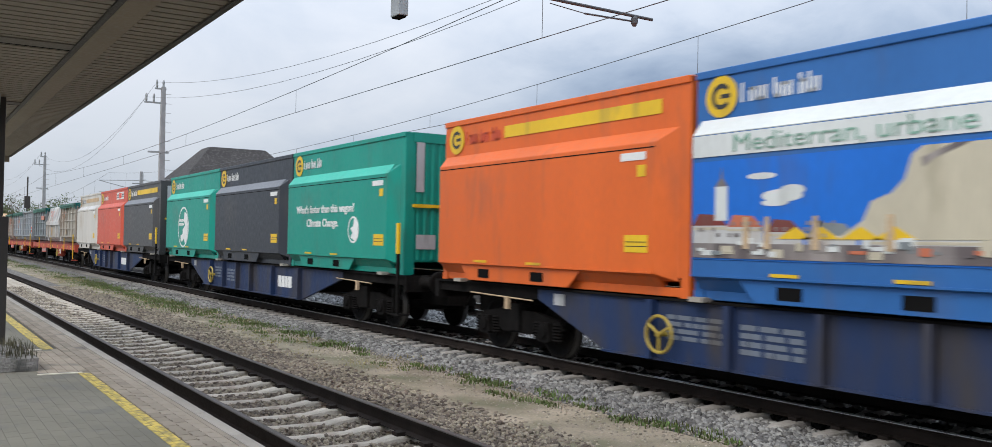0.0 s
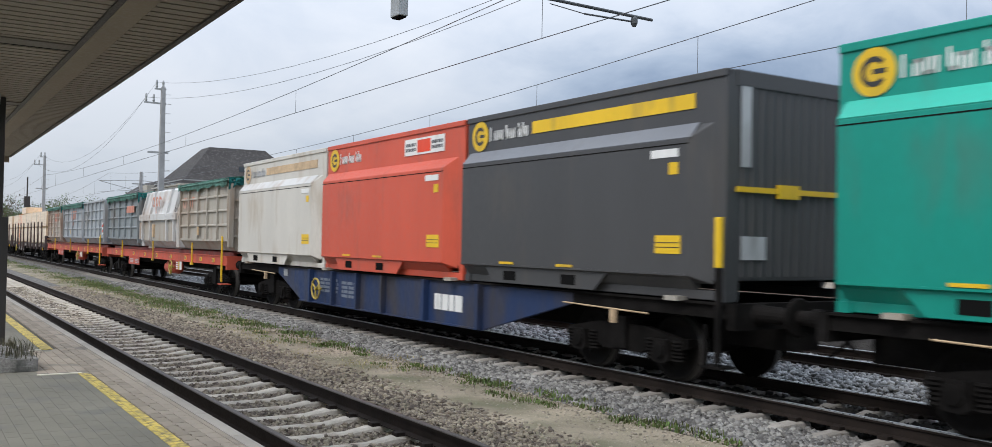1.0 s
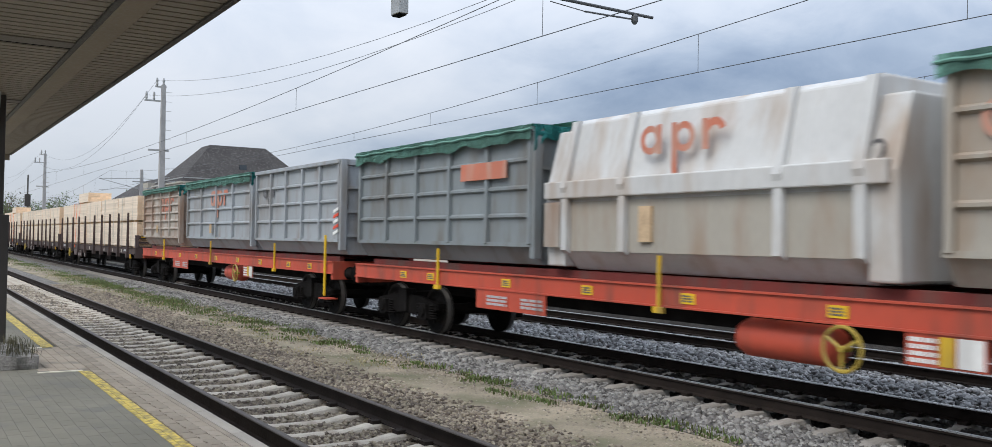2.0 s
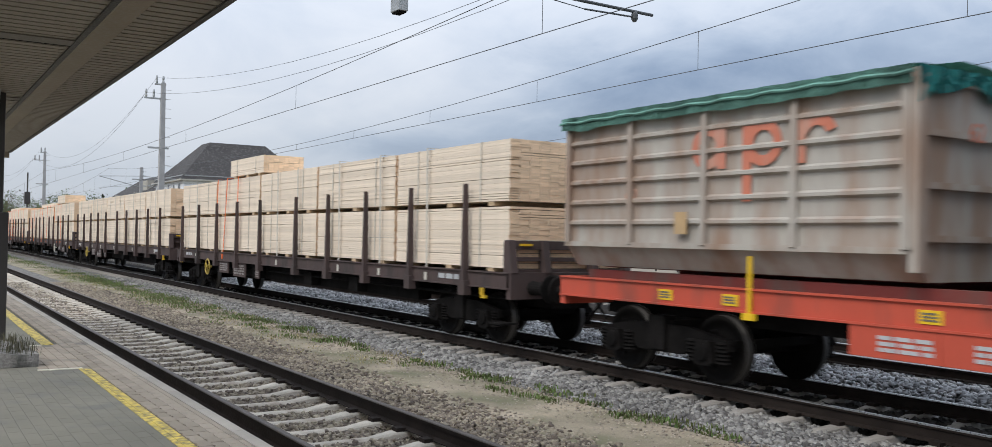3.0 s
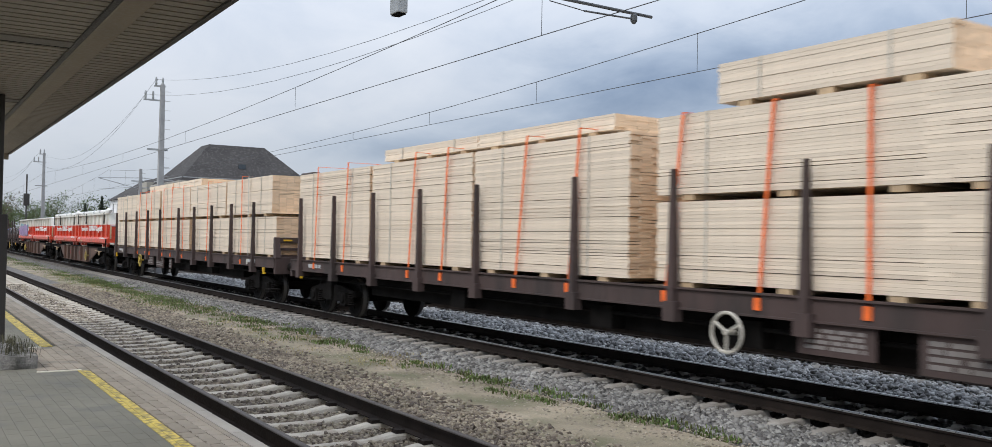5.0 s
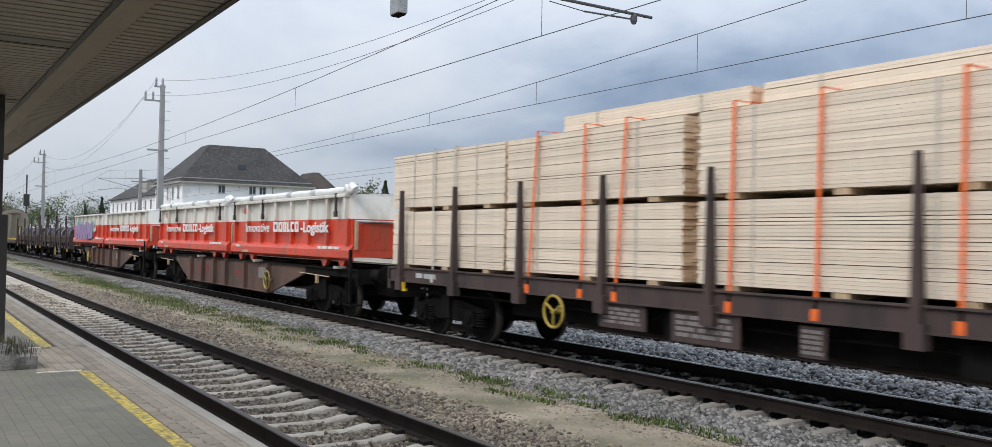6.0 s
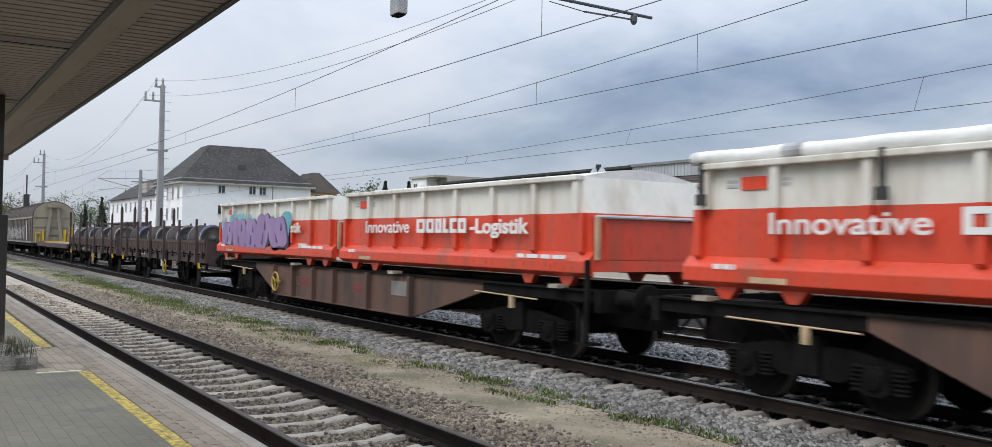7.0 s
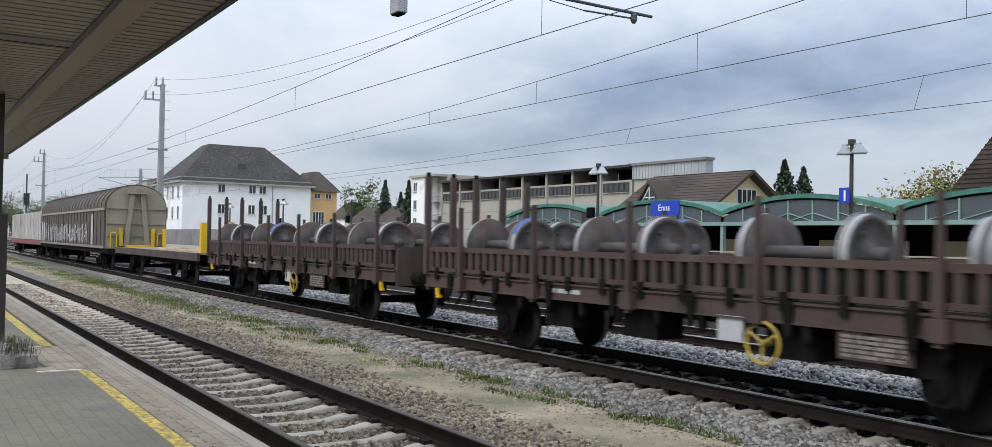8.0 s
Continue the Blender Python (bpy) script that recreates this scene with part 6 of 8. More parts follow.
# ---------------------------------------------------------------- timber wagons
def pack_mesh(length, width, height, layers, cols, seed):
    """A pack of sawn boards: every board a box, sides pale, sawn ends warmer."""
    r = np.random.default_rng(seed)
    v, z = [], 0.0
    lh = height / layers
    edge = np.linspace(-width / 2, width / 2, cols + 1)
    for i in range(layers):
        gap = 0.009 if r.random() < 0.12 else 0.0015
        for j in range(1, cols):
            a, b = edge[j] + 0.002, edge[j + 1] - 0.002
            x0, x1 = -length / 2 + abs(r.normal(0, 0.006)), length / 2 - abs(r.normal(0, 0.006))
            c, d = np.array((x0, a, i * lh)), np.array((x1, b, (i + 1) * lh - gap))
            v.append((CUBE * 0.5 + 0.5) * (d - c) + c)
    n = len(v)
    me = bpy.data.meshes.new("boards")
    f = (CUBE_F[None] + 8 * np.arange(n)[:, None, None]).reshape(-1, 4)
    me.from_pydata(np.concatenate(v).tolist(), [], f.tolist())
    me.materials.append(M["wood_side"]); me.materials.append(M["wood_end"])
    idx = np.tile(np.array([0, 0, 0, 1, 0, 1], np.int32), n)
    me.polygons.foreach_set("material_index", idx)
    return me


def board_meshes(length, width, height, layers, cols):
    """Single boards of the outer face, three lengths, sawn ends warmer than the planed sides."""
    made = []
    for k in range(3):
        x0, x1 = -length / 2 + (0.004, 0.018, 0.009)[k], length / 2 - (0.012, 0.003, 0.02)[k]
        me = mesh_of("board", boxes((x0, x1, 0.0, width / cols - 0.004, 0.0, height / layers - (0.0015, 0.0015, 0.009)[k])))
        me.materials.append(M["wood_side"]); me.materials.append(M["wood_end"])
        for f in me.polygons:
            f.material_index = 1 if abs(f.normal.x) > 0.5 else 0
        made.append(me)
    return made


BOARDS = {"full": board_meshes(4.24, 2.5, 1.06, 24, 12), "half": board_meshes(3.15, 1.2, 0.50, 10, 8), "thin": board_meshes(3.9, 2.0, 0.24, 6, 9)}
LAYERS = {"full": 24, "half": 10, "thin": 6}
PACKS = [pack_mesh(4.24, 2.5, 1.06, 24, 12, 20 + i) for i in range(4)]
HALF_PACKS = [pack_mesh(3.15, 1.2, 0.50, 10, 8, 40 + i) for i in range(2)]
for me in HALF_PACKS:
    me.transform(pose(0, -0.62, 0))
THIN_PACKS = [pack_mesh(3.9, 2.0, 0.24, 6, 9, 50)]
packs_made = 0


def timber_pack(s, z, kind="full", label="pack of pale sawn spruce boards, strapped and stacked on bearers", strap=None):
    global packs_made
    packs_made += 1
    me = {"full": PACKS, "half": HALF_PACKS, "thin": THIN_PACKS}[kind]
    me = me[packs_made % len(me)]
    t = thing("timber_pack", label, "timber", group="timber packs on the train")
    part("core", me, "wood_side", t, "boards inside the pack", kind="stuff")
    L = {"full": 4.24, "half": 3.15, "thin": 3.9}[kind]
    hh = {"full": 1.06, "half": 0.5, "thin": 0.24}[kind]
    w0, w1 = {"full": (-1.25, 1.25), "half": (-1.22, -0.02), "thin": (-1.0, 1.0)}[kind]
    r = random.Random(packs_made)
    for i in range(LAYERS[kind]):
        b = part("board", BOARDS[kind][r.choice((0, 1, 0, 1, 0, 1, 2))], "wood_side", t)
        b.location = (r.uniform(-0.012, 0.012), w0 + abs(r.gauss(0, 0.004)), hh * i / LAYERS[kind])
    for x in (-L * 0.36, 0.06, L * 0.36):
        part("bearer", boxes((x - 0.1, x + 0.1, w0 + 0.01, w1 - 0.01, -0.075, -0.002)), "dunnage", t)
    for x in (-L * 0.28, L * 0.28):
        bm = boxes((x - 0.015, x + 0.015, w0 - 0.012, w0 - 0.006, 0, hh), (x - 0.015, x + 0.015, w0 - 0.012, w1 + 0.012, hh, hh + 0.004))
        part("band", bm, "strap_white", t)
    MOVERS.append((t, s, z))
    return t


def lashing(s, z0, z1, tone, label, slack=0.0, y=-1.32, w=0.045):
    t = thing("lashing_strap", label, "strap", group="lashing straps on the timber")
    bm = prism(BM(), [(slack, z0), (slack + w, z0), (w, z1), (0, z1)], "y", y - 0.01, y)
    block(bm, 0, w, y - 0.01, 1.3, z1, z1 + 0.006)
    part("webbing", bm, tone, t)
    part("ratchet", boxes((slack - 0.03, slack + 0.07, y - 0.03, y, z0 - 0.02, z0 + 0.13)), tone, t)
    MOVERS.append((t, s, 0.0))


def timber_wagon(s0, s1, wheels, tone_wheel, label, first_stake, headboard):
    L, mid = s1 - s0, (s0 + s1) / 2
    h = L / 2 - 0.62
    w = thing("stake_wagon", label, "freight wagon", group="wagons of the train")
    for s in (-1, 1):
        y = s * 1.30
        part("side_sill", prism(BM(), channel(y, s, 1.02, 1.31), "x", -h, h), "wagon_brown", w, "red-brown side sill")
    part("deck", boxes((-h, h, -1.27, 1.27, 1.22, 1.285)), "floor_plank", w)
    part("underframe", boxes((-h, h, -0.4, 0.4, 0.68, 1.22), (-h + 4, h - 4, -0.9, -0.6, 0.6, 1.1)), "grime_shade", w)
    for s in (-1, 1):
        part("headstock", boxes((s * h - 0.06, s * h + 0.06, -1.33, 1.33, 0.86, 1.31)), "wagon_brown", w)
        bogie(w, s * (h - 2.0))
    ends(w, h)
    # five stakes, a wider bay in the middle, five more
    for k in range(10):
        x = first_stake - mid - 2.13 * k - (0.7 if k > 4 else 0.0)
        if x < -h + 0.1:
            break
        for s in (-1, 1):
            bm = BM()
            y = s * 1.37
            a = [bm.verts.new((x + dx, y + dy, 0.92)) for dx, dy in ((-0.06, -0.06), (0.06, -0.06), (0.06, 0.06), (-0.06, 0.06))]
            b = [bm.verts.new((x + dx, y + dy, 2.86)) for dx, dy in ((-0.022, -0.045), (0.022, -0.045), (0.022, 0.035), (-0.022, 0.035))]
            for i in range(4):
                bm.faces.new((a[i], a[(i + 1) % 4], b[(i + 1) % 4], b[i]))
            bm.faces.new(a[::-1]); bm.faces.new(b)
            part("stake", bm, "wagon_brown", w)
            part("stake_pocket", boxes((x - 0.11, x + 0.11, y - 0.075, y + 0.075, 0.86, 1.12)), "wagon_brown", w)
    if headboard:
        back = [(h - 0.22, 1.31), (h - 0.16, 1.31), (h - 0.16, 1.84), (h - 0.22, 1.84)]
        board = part("headboard", prism(BM(), back, "y", -1.3, 1.3), "wagon_brown", w, "low red-brown headboard", bevel=0.008)
        for z0, z1 in ((1.70, 1.85), (1.50, 1.57), (1.31, 1.36)):
            part("headboard_rail", boxes((h - 0.16, h - 0.06, -1.3, 1.3, z0, z1)), "wagon_brown", board)
        for y in (-1.32, -0.62, 0.42, 1.16):
            side = [(h - 0.16, 1.30), (h + 0.08, 1.30), (h - 0.03, 1.86), (h - 0.16, 1.86)]
            part("headboard_post", prism(BM(), side, "y", y, y + 0.14), "wagon_brown", board, bevel=0.008)
        for y in (-0.95, 0.62):
            part("catch", boxes((h - 0.08, h - 0.03, y - 0.12, y + 0.12, 1.76, 1.80)), "signal_yellow", board, "yellow catch")
    handwheel(w, wheels - mid, 0.80, -1.40, tone_wheel, "brake handwheel on the sill")
    wx = wheels - mid
    for a, b, z0 in ((1.0, 2.0, 0.66), (2.5, 3.7, 0.60)):
        part("data_plate", boxes((wx + a, wx + b, -1.31, -1.28, z0, 1.02)), "wagon_brown", w)
        scribble(w, wx + a + 0.1, wx + b - 0.1, z0 + 0.06, 0.97, -1.312, 4, "label_soft", seed=int(a * 10))
    part("data_plate", boxes((wx + 4.6, wx + 4.95, -1.31, -1.28, 0.62, 0.98)), "wagon_brown", w)
    scribble(w, wx + 4.63, wx + 4.92, 0.65, 0.95, -1.312, 5, "label_soft", seed=9)
    scribble(w, -h + 1.2, -h + 2.0, 1.1, 1.24, -1.332, 1, "label_grey", seed=2)
    scribble(w, h - 2.4, h - 1.6, 1.1, 1.24, -1.332, 1, "label_grey", seed=6)
    for x in (-h + 0.7, h - 0.8):
        part("tow_hook", boxes((x, x + 0.06, -1.40, -1.34, 0.86, 1.02), (x, x + 0.15, -1.40, -1.34, 0.84, 0.89)), "signal_yellow", w, "yellow towing hook")
    part("step", boxes((h - 0.5, h - 0.1, -1.40, -1.1, 0.42, 0.45)), "grime_shade", w)
    part("pipe", rod(BM(), (-h, -1.1, 0.85), (h, -1.1, 0.85), 0.03, 6), "grime_shade", w)
    for x in (-3.0, 1.2, 4.0):
        part("brake_gear", boxes((x, x + 0.5, -1.15, -0.8, 0.62, 0.95)), "grime_shade", w)
    riding(w, mid)


timber_wagon(-124.55, -101.3, -119.75, "wheel_yellow", "red-brown stake wagon loaded with sawn timber", -103.3, True)
timber_wagon(-148.0, -124.6, -143.1, "wheel_yellow", "red-brown stake wagon loaded with sawn timber", -126.63, True)
timber_wagon(-171.3, -148.05, -155.5, "strap_white", "red-brown stake wagon loaded with strapped timber", -150.1, True)
timber_wagon(-194.8, -171.35, -188.3, "wheel_yellow", "red-brown stake wagon loaded with strapped timber", -173.7, True)
LOW, HIGH, TOPS = 1.375, 2.53, 3.67
for first, picks in ((-102.0, (0, 1, 2, 3, 4)), (-125.45, (0, 1, 2, 3, 4))):
    for i in picks:
        s = first - 2.17 - 4.34 * i
        timber_pack(s, LOW)
        timber_pack(s, HIGH)
timber_pack(-116.45, TOPS, "half", "small top pack of yellow sawn boards tied down with orange straps")
for a, b in ((-153.0, -148.75), (-156.9, -152.75), (-161.75, -157.5), (-166.05, -161.8), (-170.4, -166.15)):
    s = (a + b) / 2
    timber_pack(s, LOW); timber_pack(s, HIGH - (0.12 if a < -157 else 0.0))
timber_pack(-154.3, TOPS, "half", "small top pack of yellow sawn boards tied down with orange straps")
timber_pack(-160.1, TOPS - 0.1, "thin", "thin top layer of sawn boards under orange straps")
timber_pack(-164.0, TOPS - 0.1, "thin", "thin top layer of sawn boards under orange straps")
for a, b in ((-176.35, -172.1), (-180.7, -176.45), (-185.4, -181.15), (-189.9, -185.65), (-194.2, -189.95)):
    s = (a + b) / 2
    timber_pack(s, LOW); timber_pack(s - (0.4 if a > -181 else 0.0), HIGH)
timber_pack(-182.6, TOPS - 0.02, "thin", "thin top layer of sawn boards under orange straps")
timber_pack(-186.7, TOPS - 0.02, "thin", "thin top layer of sawn boards under orange straps")
for s, k in ((-119.0, -0.2), (-118.0, -0.35), (-116.9, -0.1)):
    lashing(s, 1.12, 3.62, "strap_orange", "orange lashing strap pulled over the timber", k)
for s, k in ((-153.6, 0.0), (-154.9, -0.2), (-156.4, -0.3), (-158.6, -0.25), (-160.0, -0.3), (-162.6, -0.2), (-163.9, -0.25), (-167.2, -0.2), (-169.0, -0.15)):
    lashing(s, 1.12, 3.60, "strap_orange", "orange lashing strap pulled over the timber", k)
for s, k in ((-188.93, -0.22), (-187.7, -0.05), (-186.76, -0.2), (-184.74, -0.05), (-183.45, -0.05), (-181.78, -0.03), (-178.6, -0.08), (-175.0, 0.0)):
    lashing(s, 1.05, 3.66, "strap_orange", "orange lashing strap pulled over the timber", k)
for s in (-104.9, -107.0, -109.2, -111.9, -113.4, -121.5, -127.7, -131.9, -136.0, -139.5, -140.7, -141.9, -145.6, -150.2, -151.4, -191.6, -192.4, -174.4):
    lashing(s, 1.08, 3.62, "strap_white", "pale lashing strap over the timber", 0.05, -1.315, 0.05)


# ---------------------------------------------------------------- red and white tipping bins
def tip_bin(s0, s1, label, roll=True, dome=False, graffiti=False, front=False):
    """A long bin with sloping ends, ribbed sides, a ledge low down and feet on the wagon."""
    L, mid = s1 - s0, (s0 + s1) / 2
    h = L / 2
    c = thing("tipping_bin", label, "bin", group="red and white bins on the train")
    w, zb, zs, zt = 1.20, 1.44, 2.33, 2.88

    def shell(z0, z1, i0, i1):
        bm = BM()
        a = [bm.verts.new(p) for p in ((-h + i0, -w, z0), (h - i0, -w, z0), (h - i0, w, z0), (-h + i0, w, z0))]
        b = [bm.verts.new(p) for p in ((-h + i1, -w, z1), (h - i1, -w, z1), (h - i1, w, z1), (-h + i1, w, z1))]
        for i in range(4):
            bm.faces.new((a[i], a[(i + 1) % 4], b[(i + 1) % 4], b[i]))
        bm.faces.new(a[::-1]); bm.faces.new(b)
        return bm
    part("lower_shell", shell(zb, zs, 0.03, 0.16), "mob_red", c, "bright red lower half")
    part("upper_shell", shell(zs, zt, 0.16, 0.36), "mob_white", c, "off-white upper half")
    for s in (-1, 1):
        n = 7
        for i in range(n + 1):
            x = -h + 0.22 + (L - 0.54) * i / n
            part("rib", prism(BM(), [(s * w, zb + 0.22), (s * (w + 0.10), zb + 0.30), (s * (w + 0.10), zs)] + [(s * w, zs)], "x", x, x + 0.11), "mob_red", c)
            part("rib", prism(BM(), [(s * w, zs), (s * (w + 0.10), zs), (s * (w + 0.10), zt - 0.02), (s * w, zt - 0.02)], "x", max(-h + 0.36, min(x, h - 0.47)), max(-h + 0.36, min(x, h - 0.47)) + 0.11), "mob_white", c)
        part("ledge", prism(BM(), [(s * w, zb + 0.30), (s * (w + 0.125), zb + 0.16), (s * (w + 0.125), zb - 0.02), (s * (w - 0.02), zb - 0.10)], "x", -h + 0.05, h - 0.05), "mob_red", c, bevel=0.012)
        part("rim", boxes((-h + 0.33, h - 0.33, s * (w + 0.05) - 0.08, s * (w + 0.05) + 0.08, zt - 0.05, zt + 0.03)), "mob_white", c, bevel=0.015)
        for x in (-h + 0.45, -h + 1.5, h - 2.0, h - 0.95):
            part("foot", prism(BM(), [(x, zb - 0.02), (x + 0.5, zb - 0.02), (x + 0.32, 1.20), (x + 0.18, 1.20)], "y", s * (w - 0.05) - 0.06, s * (w - 0.05) + 0.06), "mob_red", c)
    bm = BM()
    n = 10
    lift = 0.16 if dome else 0.06
    pts = [(-w + 2 * w * i / n, zt + 0.01 + lift * math.sin(math.pi * i / n)) for i in range(n + 1)]
    prism(bm, pts + [(w, zt - 0.02), (-w, zt - 0.02)], "x", -h + 0.37, h - 0.37)
    part("cover", bm, "tarp_white", c, "white arched cover sheet")
    if roll:
        bm = tube(BM(), [(-h + 0.1 + (L - 0.2) * i / 40, -w + 0.02 + 0.006 * math.sin(i * 0.9), zt + 0.115 + 0.007 * math.sin(i * 1.1)) for i in range(41)], 0.088, 12)
        part("cover_roll", bm, "tarp_white", c, "rolled white tarpaulin", smooth=True)
        for x in (-h + 1.6, 0.2, h - 2.6):
            part("roll_band", rod(BM(), (x, -w + 0.02, zt + 0.115), (x + 0.28, -w + 0.02, zt + 0.115), 0.099, 12), "label_grey", c)
        for x in (-h + 0.35, -h + 2.95, h - 0.85):
            part("buckle", boxes((x, x + 0.05, -w - 0.15, -w - 0.1, zt - 0.45, zt + 0.05), (x - 0.04, x + 0.09, -w - 0.16, -w - 0.1, zt - 0.5, zt - 0.36)), "logo_dark", c, "dark cover buckle")
    # front face with its hatch
    part("hatch", prism(BM(), [(h - 0.07, 1.62), (h - 0.05, 1.62), (h - 0.10, 2.28), (h - 0.13, 2.28)], "y", -0.95, 0.95), "mob_red", c)
    part("hatch_bar", rod(BM(), (h - 0.06, -1.15, 2.27), (h - 0.06, 1.15, 2.27), 0.03, 8), "label_grey", c, "bright closing bar")
    part("yellow_post", boxes((h - 0.05, h - 0.0, -1.18, -1.11, 1.62, 2.27)), "dunnage", c)
    scribble(c, -h + 0.6, -h + 1.0, 1.56, 1.66, -w - 0.13, 1, "label_white", seed=2)
    scribble(c, h - 1.9, h - 0.5, 1.60, 1.70, -w - 0.13, 1, "label_white", seed=3)
    part("yellow_bar", boxes((-h + 1.2, -h + 1.75, -w - 0.135, -w - 0.120, zb - 0.01, zb + 0.06)), "dunnage", c)
    part("badge", boxes((-h + 0.95, -h + 1.35, -w - 0.02, -w - 0.004, 2.56, 2.72)), "bright_red", c, "small red company badge")
    scribble(c, -h + 0.7, -h + 0.92, 2.58, 2.70, -w - 0.004, 2, "label_grey")
    scribble(c, -h + 1.4, -h + 1.7, 2.58, 2.70, -w - 0.004, 2, "label_grey")
    if not graffiti:
        words("Innovative", 0.36, "label_white", c, (-h + 1.45, -w - 0.118, 2.02), width=2.05, bold=0.004, label="white lettering")
        for k, (a, b) in enumerate(((0, 0.34), (0.40, 0.70), (0.76, 1.0), (1.06, 1.26), (1.32, 1.56), (1.62, 1.90))):
            x = -h + 3.85 + a
            bm = BM()
            plate(bm, x, x + 0.10, 2.02, 2.29, -w - 0.108, 0.008)
            plate(bm, x, x + (b - a), 2.02, 2.09, -w - 0.108, 0.006)
            if k != 3:
                plate(bm, x, x + (b - a), 2.22, 2.29, -w - 0.108, 0.007)
            if k in (0, 1, 2, 5):
                plate(bm, x + (b - a) - 0.09, x + (b - a), 2.02, 2.29, -w - 0.108, 0.005)
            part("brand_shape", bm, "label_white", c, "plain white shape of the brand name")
        words("-Logistik", 0.36, "label_white", c, (-h + 5.9, -w - 0.118, 2.02), width=1.85, bold=0.010, label="white lettering")
    else:
        r = random.Random(5)
        y = -w - 0.107
        bm = BM()
        for i in range(70):
            disc(bm, (-h + 0.6 + 5.9 * r.random(), y - 0.0002 * i, 1.72 + 0.72 * r.random() ** 0.7), 0.10 + 0.16 * r.random(), 14, 0.6 + 0.5 * r.random())
        part("graffiti_cloud", bm, "graffiti_teal", c, "turquoise graffiti cloud")
        x = -h + 0.7
        for k, (wd, top, low, tilt) in enumerate(((0.95, 2.36, 1.60, 0.10), (1.15, 2.44, 1.56, -0.06), (0.85, 2.40, 1.54, 0.05), (1.0, 2.52, 1.56, 0.12), (1.3, 2.42, 1.62, -0.14))):
            cx, cz = x + wd / 2, (top + low) / 2

            def blob(grow_by, dx=0.0, dz=0.0):
                """A swollen letter: a rounded block with a notch above and below."""
                pts = []
                for q in range(36):
                    t = 2 * math.pi * q / 36
                    u, v = math.cos(t), math.sin(t)
                    u, v = math.copysign(abs(u) ** 0.45, u), math.copysign(abs(v) ** 0.45, v)
                    notch = 0.22 * math.exp(-((u - 0.15 * (-1) ** k) / 0.22) ** 2) * (1 if v > 0 else 0.8)
                    px = u * (wd * 0.54 + grow_by) + tilt * v
                    pz = v * ((top - low) * 0.5 + grow_by) * (1 - notch) + 0.03 * math.sin(3 * t + k)
                    pts.append((cx + px + dx, cz + pz + dz))
                return pts
            part("graffiti_outline", prism(BM(), blob(0.05, 0.05, -0.04), "y", y - 0.010 - 0.002 * k, y - 0.007), "graffiti_dark", c)
            part("graffiti_letter", prism(BM(), blob(0.0), "y", y - 0.022 - 0.002 * k, y - 0.011 - 0.002 * k), "graffiti_violet", c, "violet graffiti letter shape")
            for stroke in ([(cx - 0.06, low + 0.12), (cx + 0.08, low + 0.10), (cx + 0.02 + tilt, cz - 0.05), (cx - 0.03 + tilt, cz - 0.03)],
                           [(cx + wd * 0.18, cz + 0.02), (cx + wd * 0.30, cz + 0.06), (cx + wd * 0.26, top - 0.16), (cx + wd * 0.21, top - 0.18)]):
                part("graffiti_stroke", prism(BM(), stroke, "y", y - 0.0245 - 0.002 * k, y - 0.021 - 0.002 * k), "graffiti_dark", c)
            x += wd * 1.1
        words("stik", 0.36, "mob_white", c, (-h + 6.65, y - 0.004, 2.02), name="old_lettering", width=0.75, bold=0.010)
        scribble(c, -h + 7.3, -h + 7.9, 1.6, 1.75, y - 0.02, 1, "mob_white", "tag", 0.2, 9)
    part("tarp_knot", tube(BM(), [(h - 0.55, -w + 0.02, zt + 0.10), (h - 0.4, -w - 0.01, zt + 0.17), (h - 0.28, -w + 0.06, zt + 0.13), (h - 0.2, -w + 0.0, zt + 0.2), (h - 0.12, -w + 0.05, zt + 0.12)], 0.10, 9), "tarp_white", c, "crumpled end of the white tarpaulin") if roll else None
    return riding(c, mid)


fishbelly_wagon(-216.0, -195.2, "wagon_rust", -201.55, "rusty brown deep-bellied container wagon", False)
fishbelly_wagon(-236.1, -215.9, "wagon_rust", -230.07, "rusty brown deep-bellied container wagon", False)
tip_bin(-205.25, -196.25, "red and white tipping bin with a rolled white tarpaulin", True)
tip_bin(-214.85, -205.6, "red and white tipping bin with a rolled white tarpaulin", True)
tip_bin(-226.1, -216.75, "red and white tipping bin with an arched white cover", False, True)
tip_bin(-235.95, -226.45, "red and white tipping bin sprayed with violet graffiti", False, False, True)


# ---------------------------------------------------------------- wagons carrying wheelsets
M["load_tread"] = surf("pale_grey_wheel_tread", (0.36, 0.36, 0.37), 0.45, metal=0.2, vary=0.2, scale=4)
LOAD_WHEELSET = wheelset_mesh("load_tread")
LOAD_WHEELSET.materials[0] = M["load_wheel"]


M["rail_brown"] = paint("red_brown_rail_paint", (0.068, 0.042, 0.036), amount=0.25, rough=0.7)


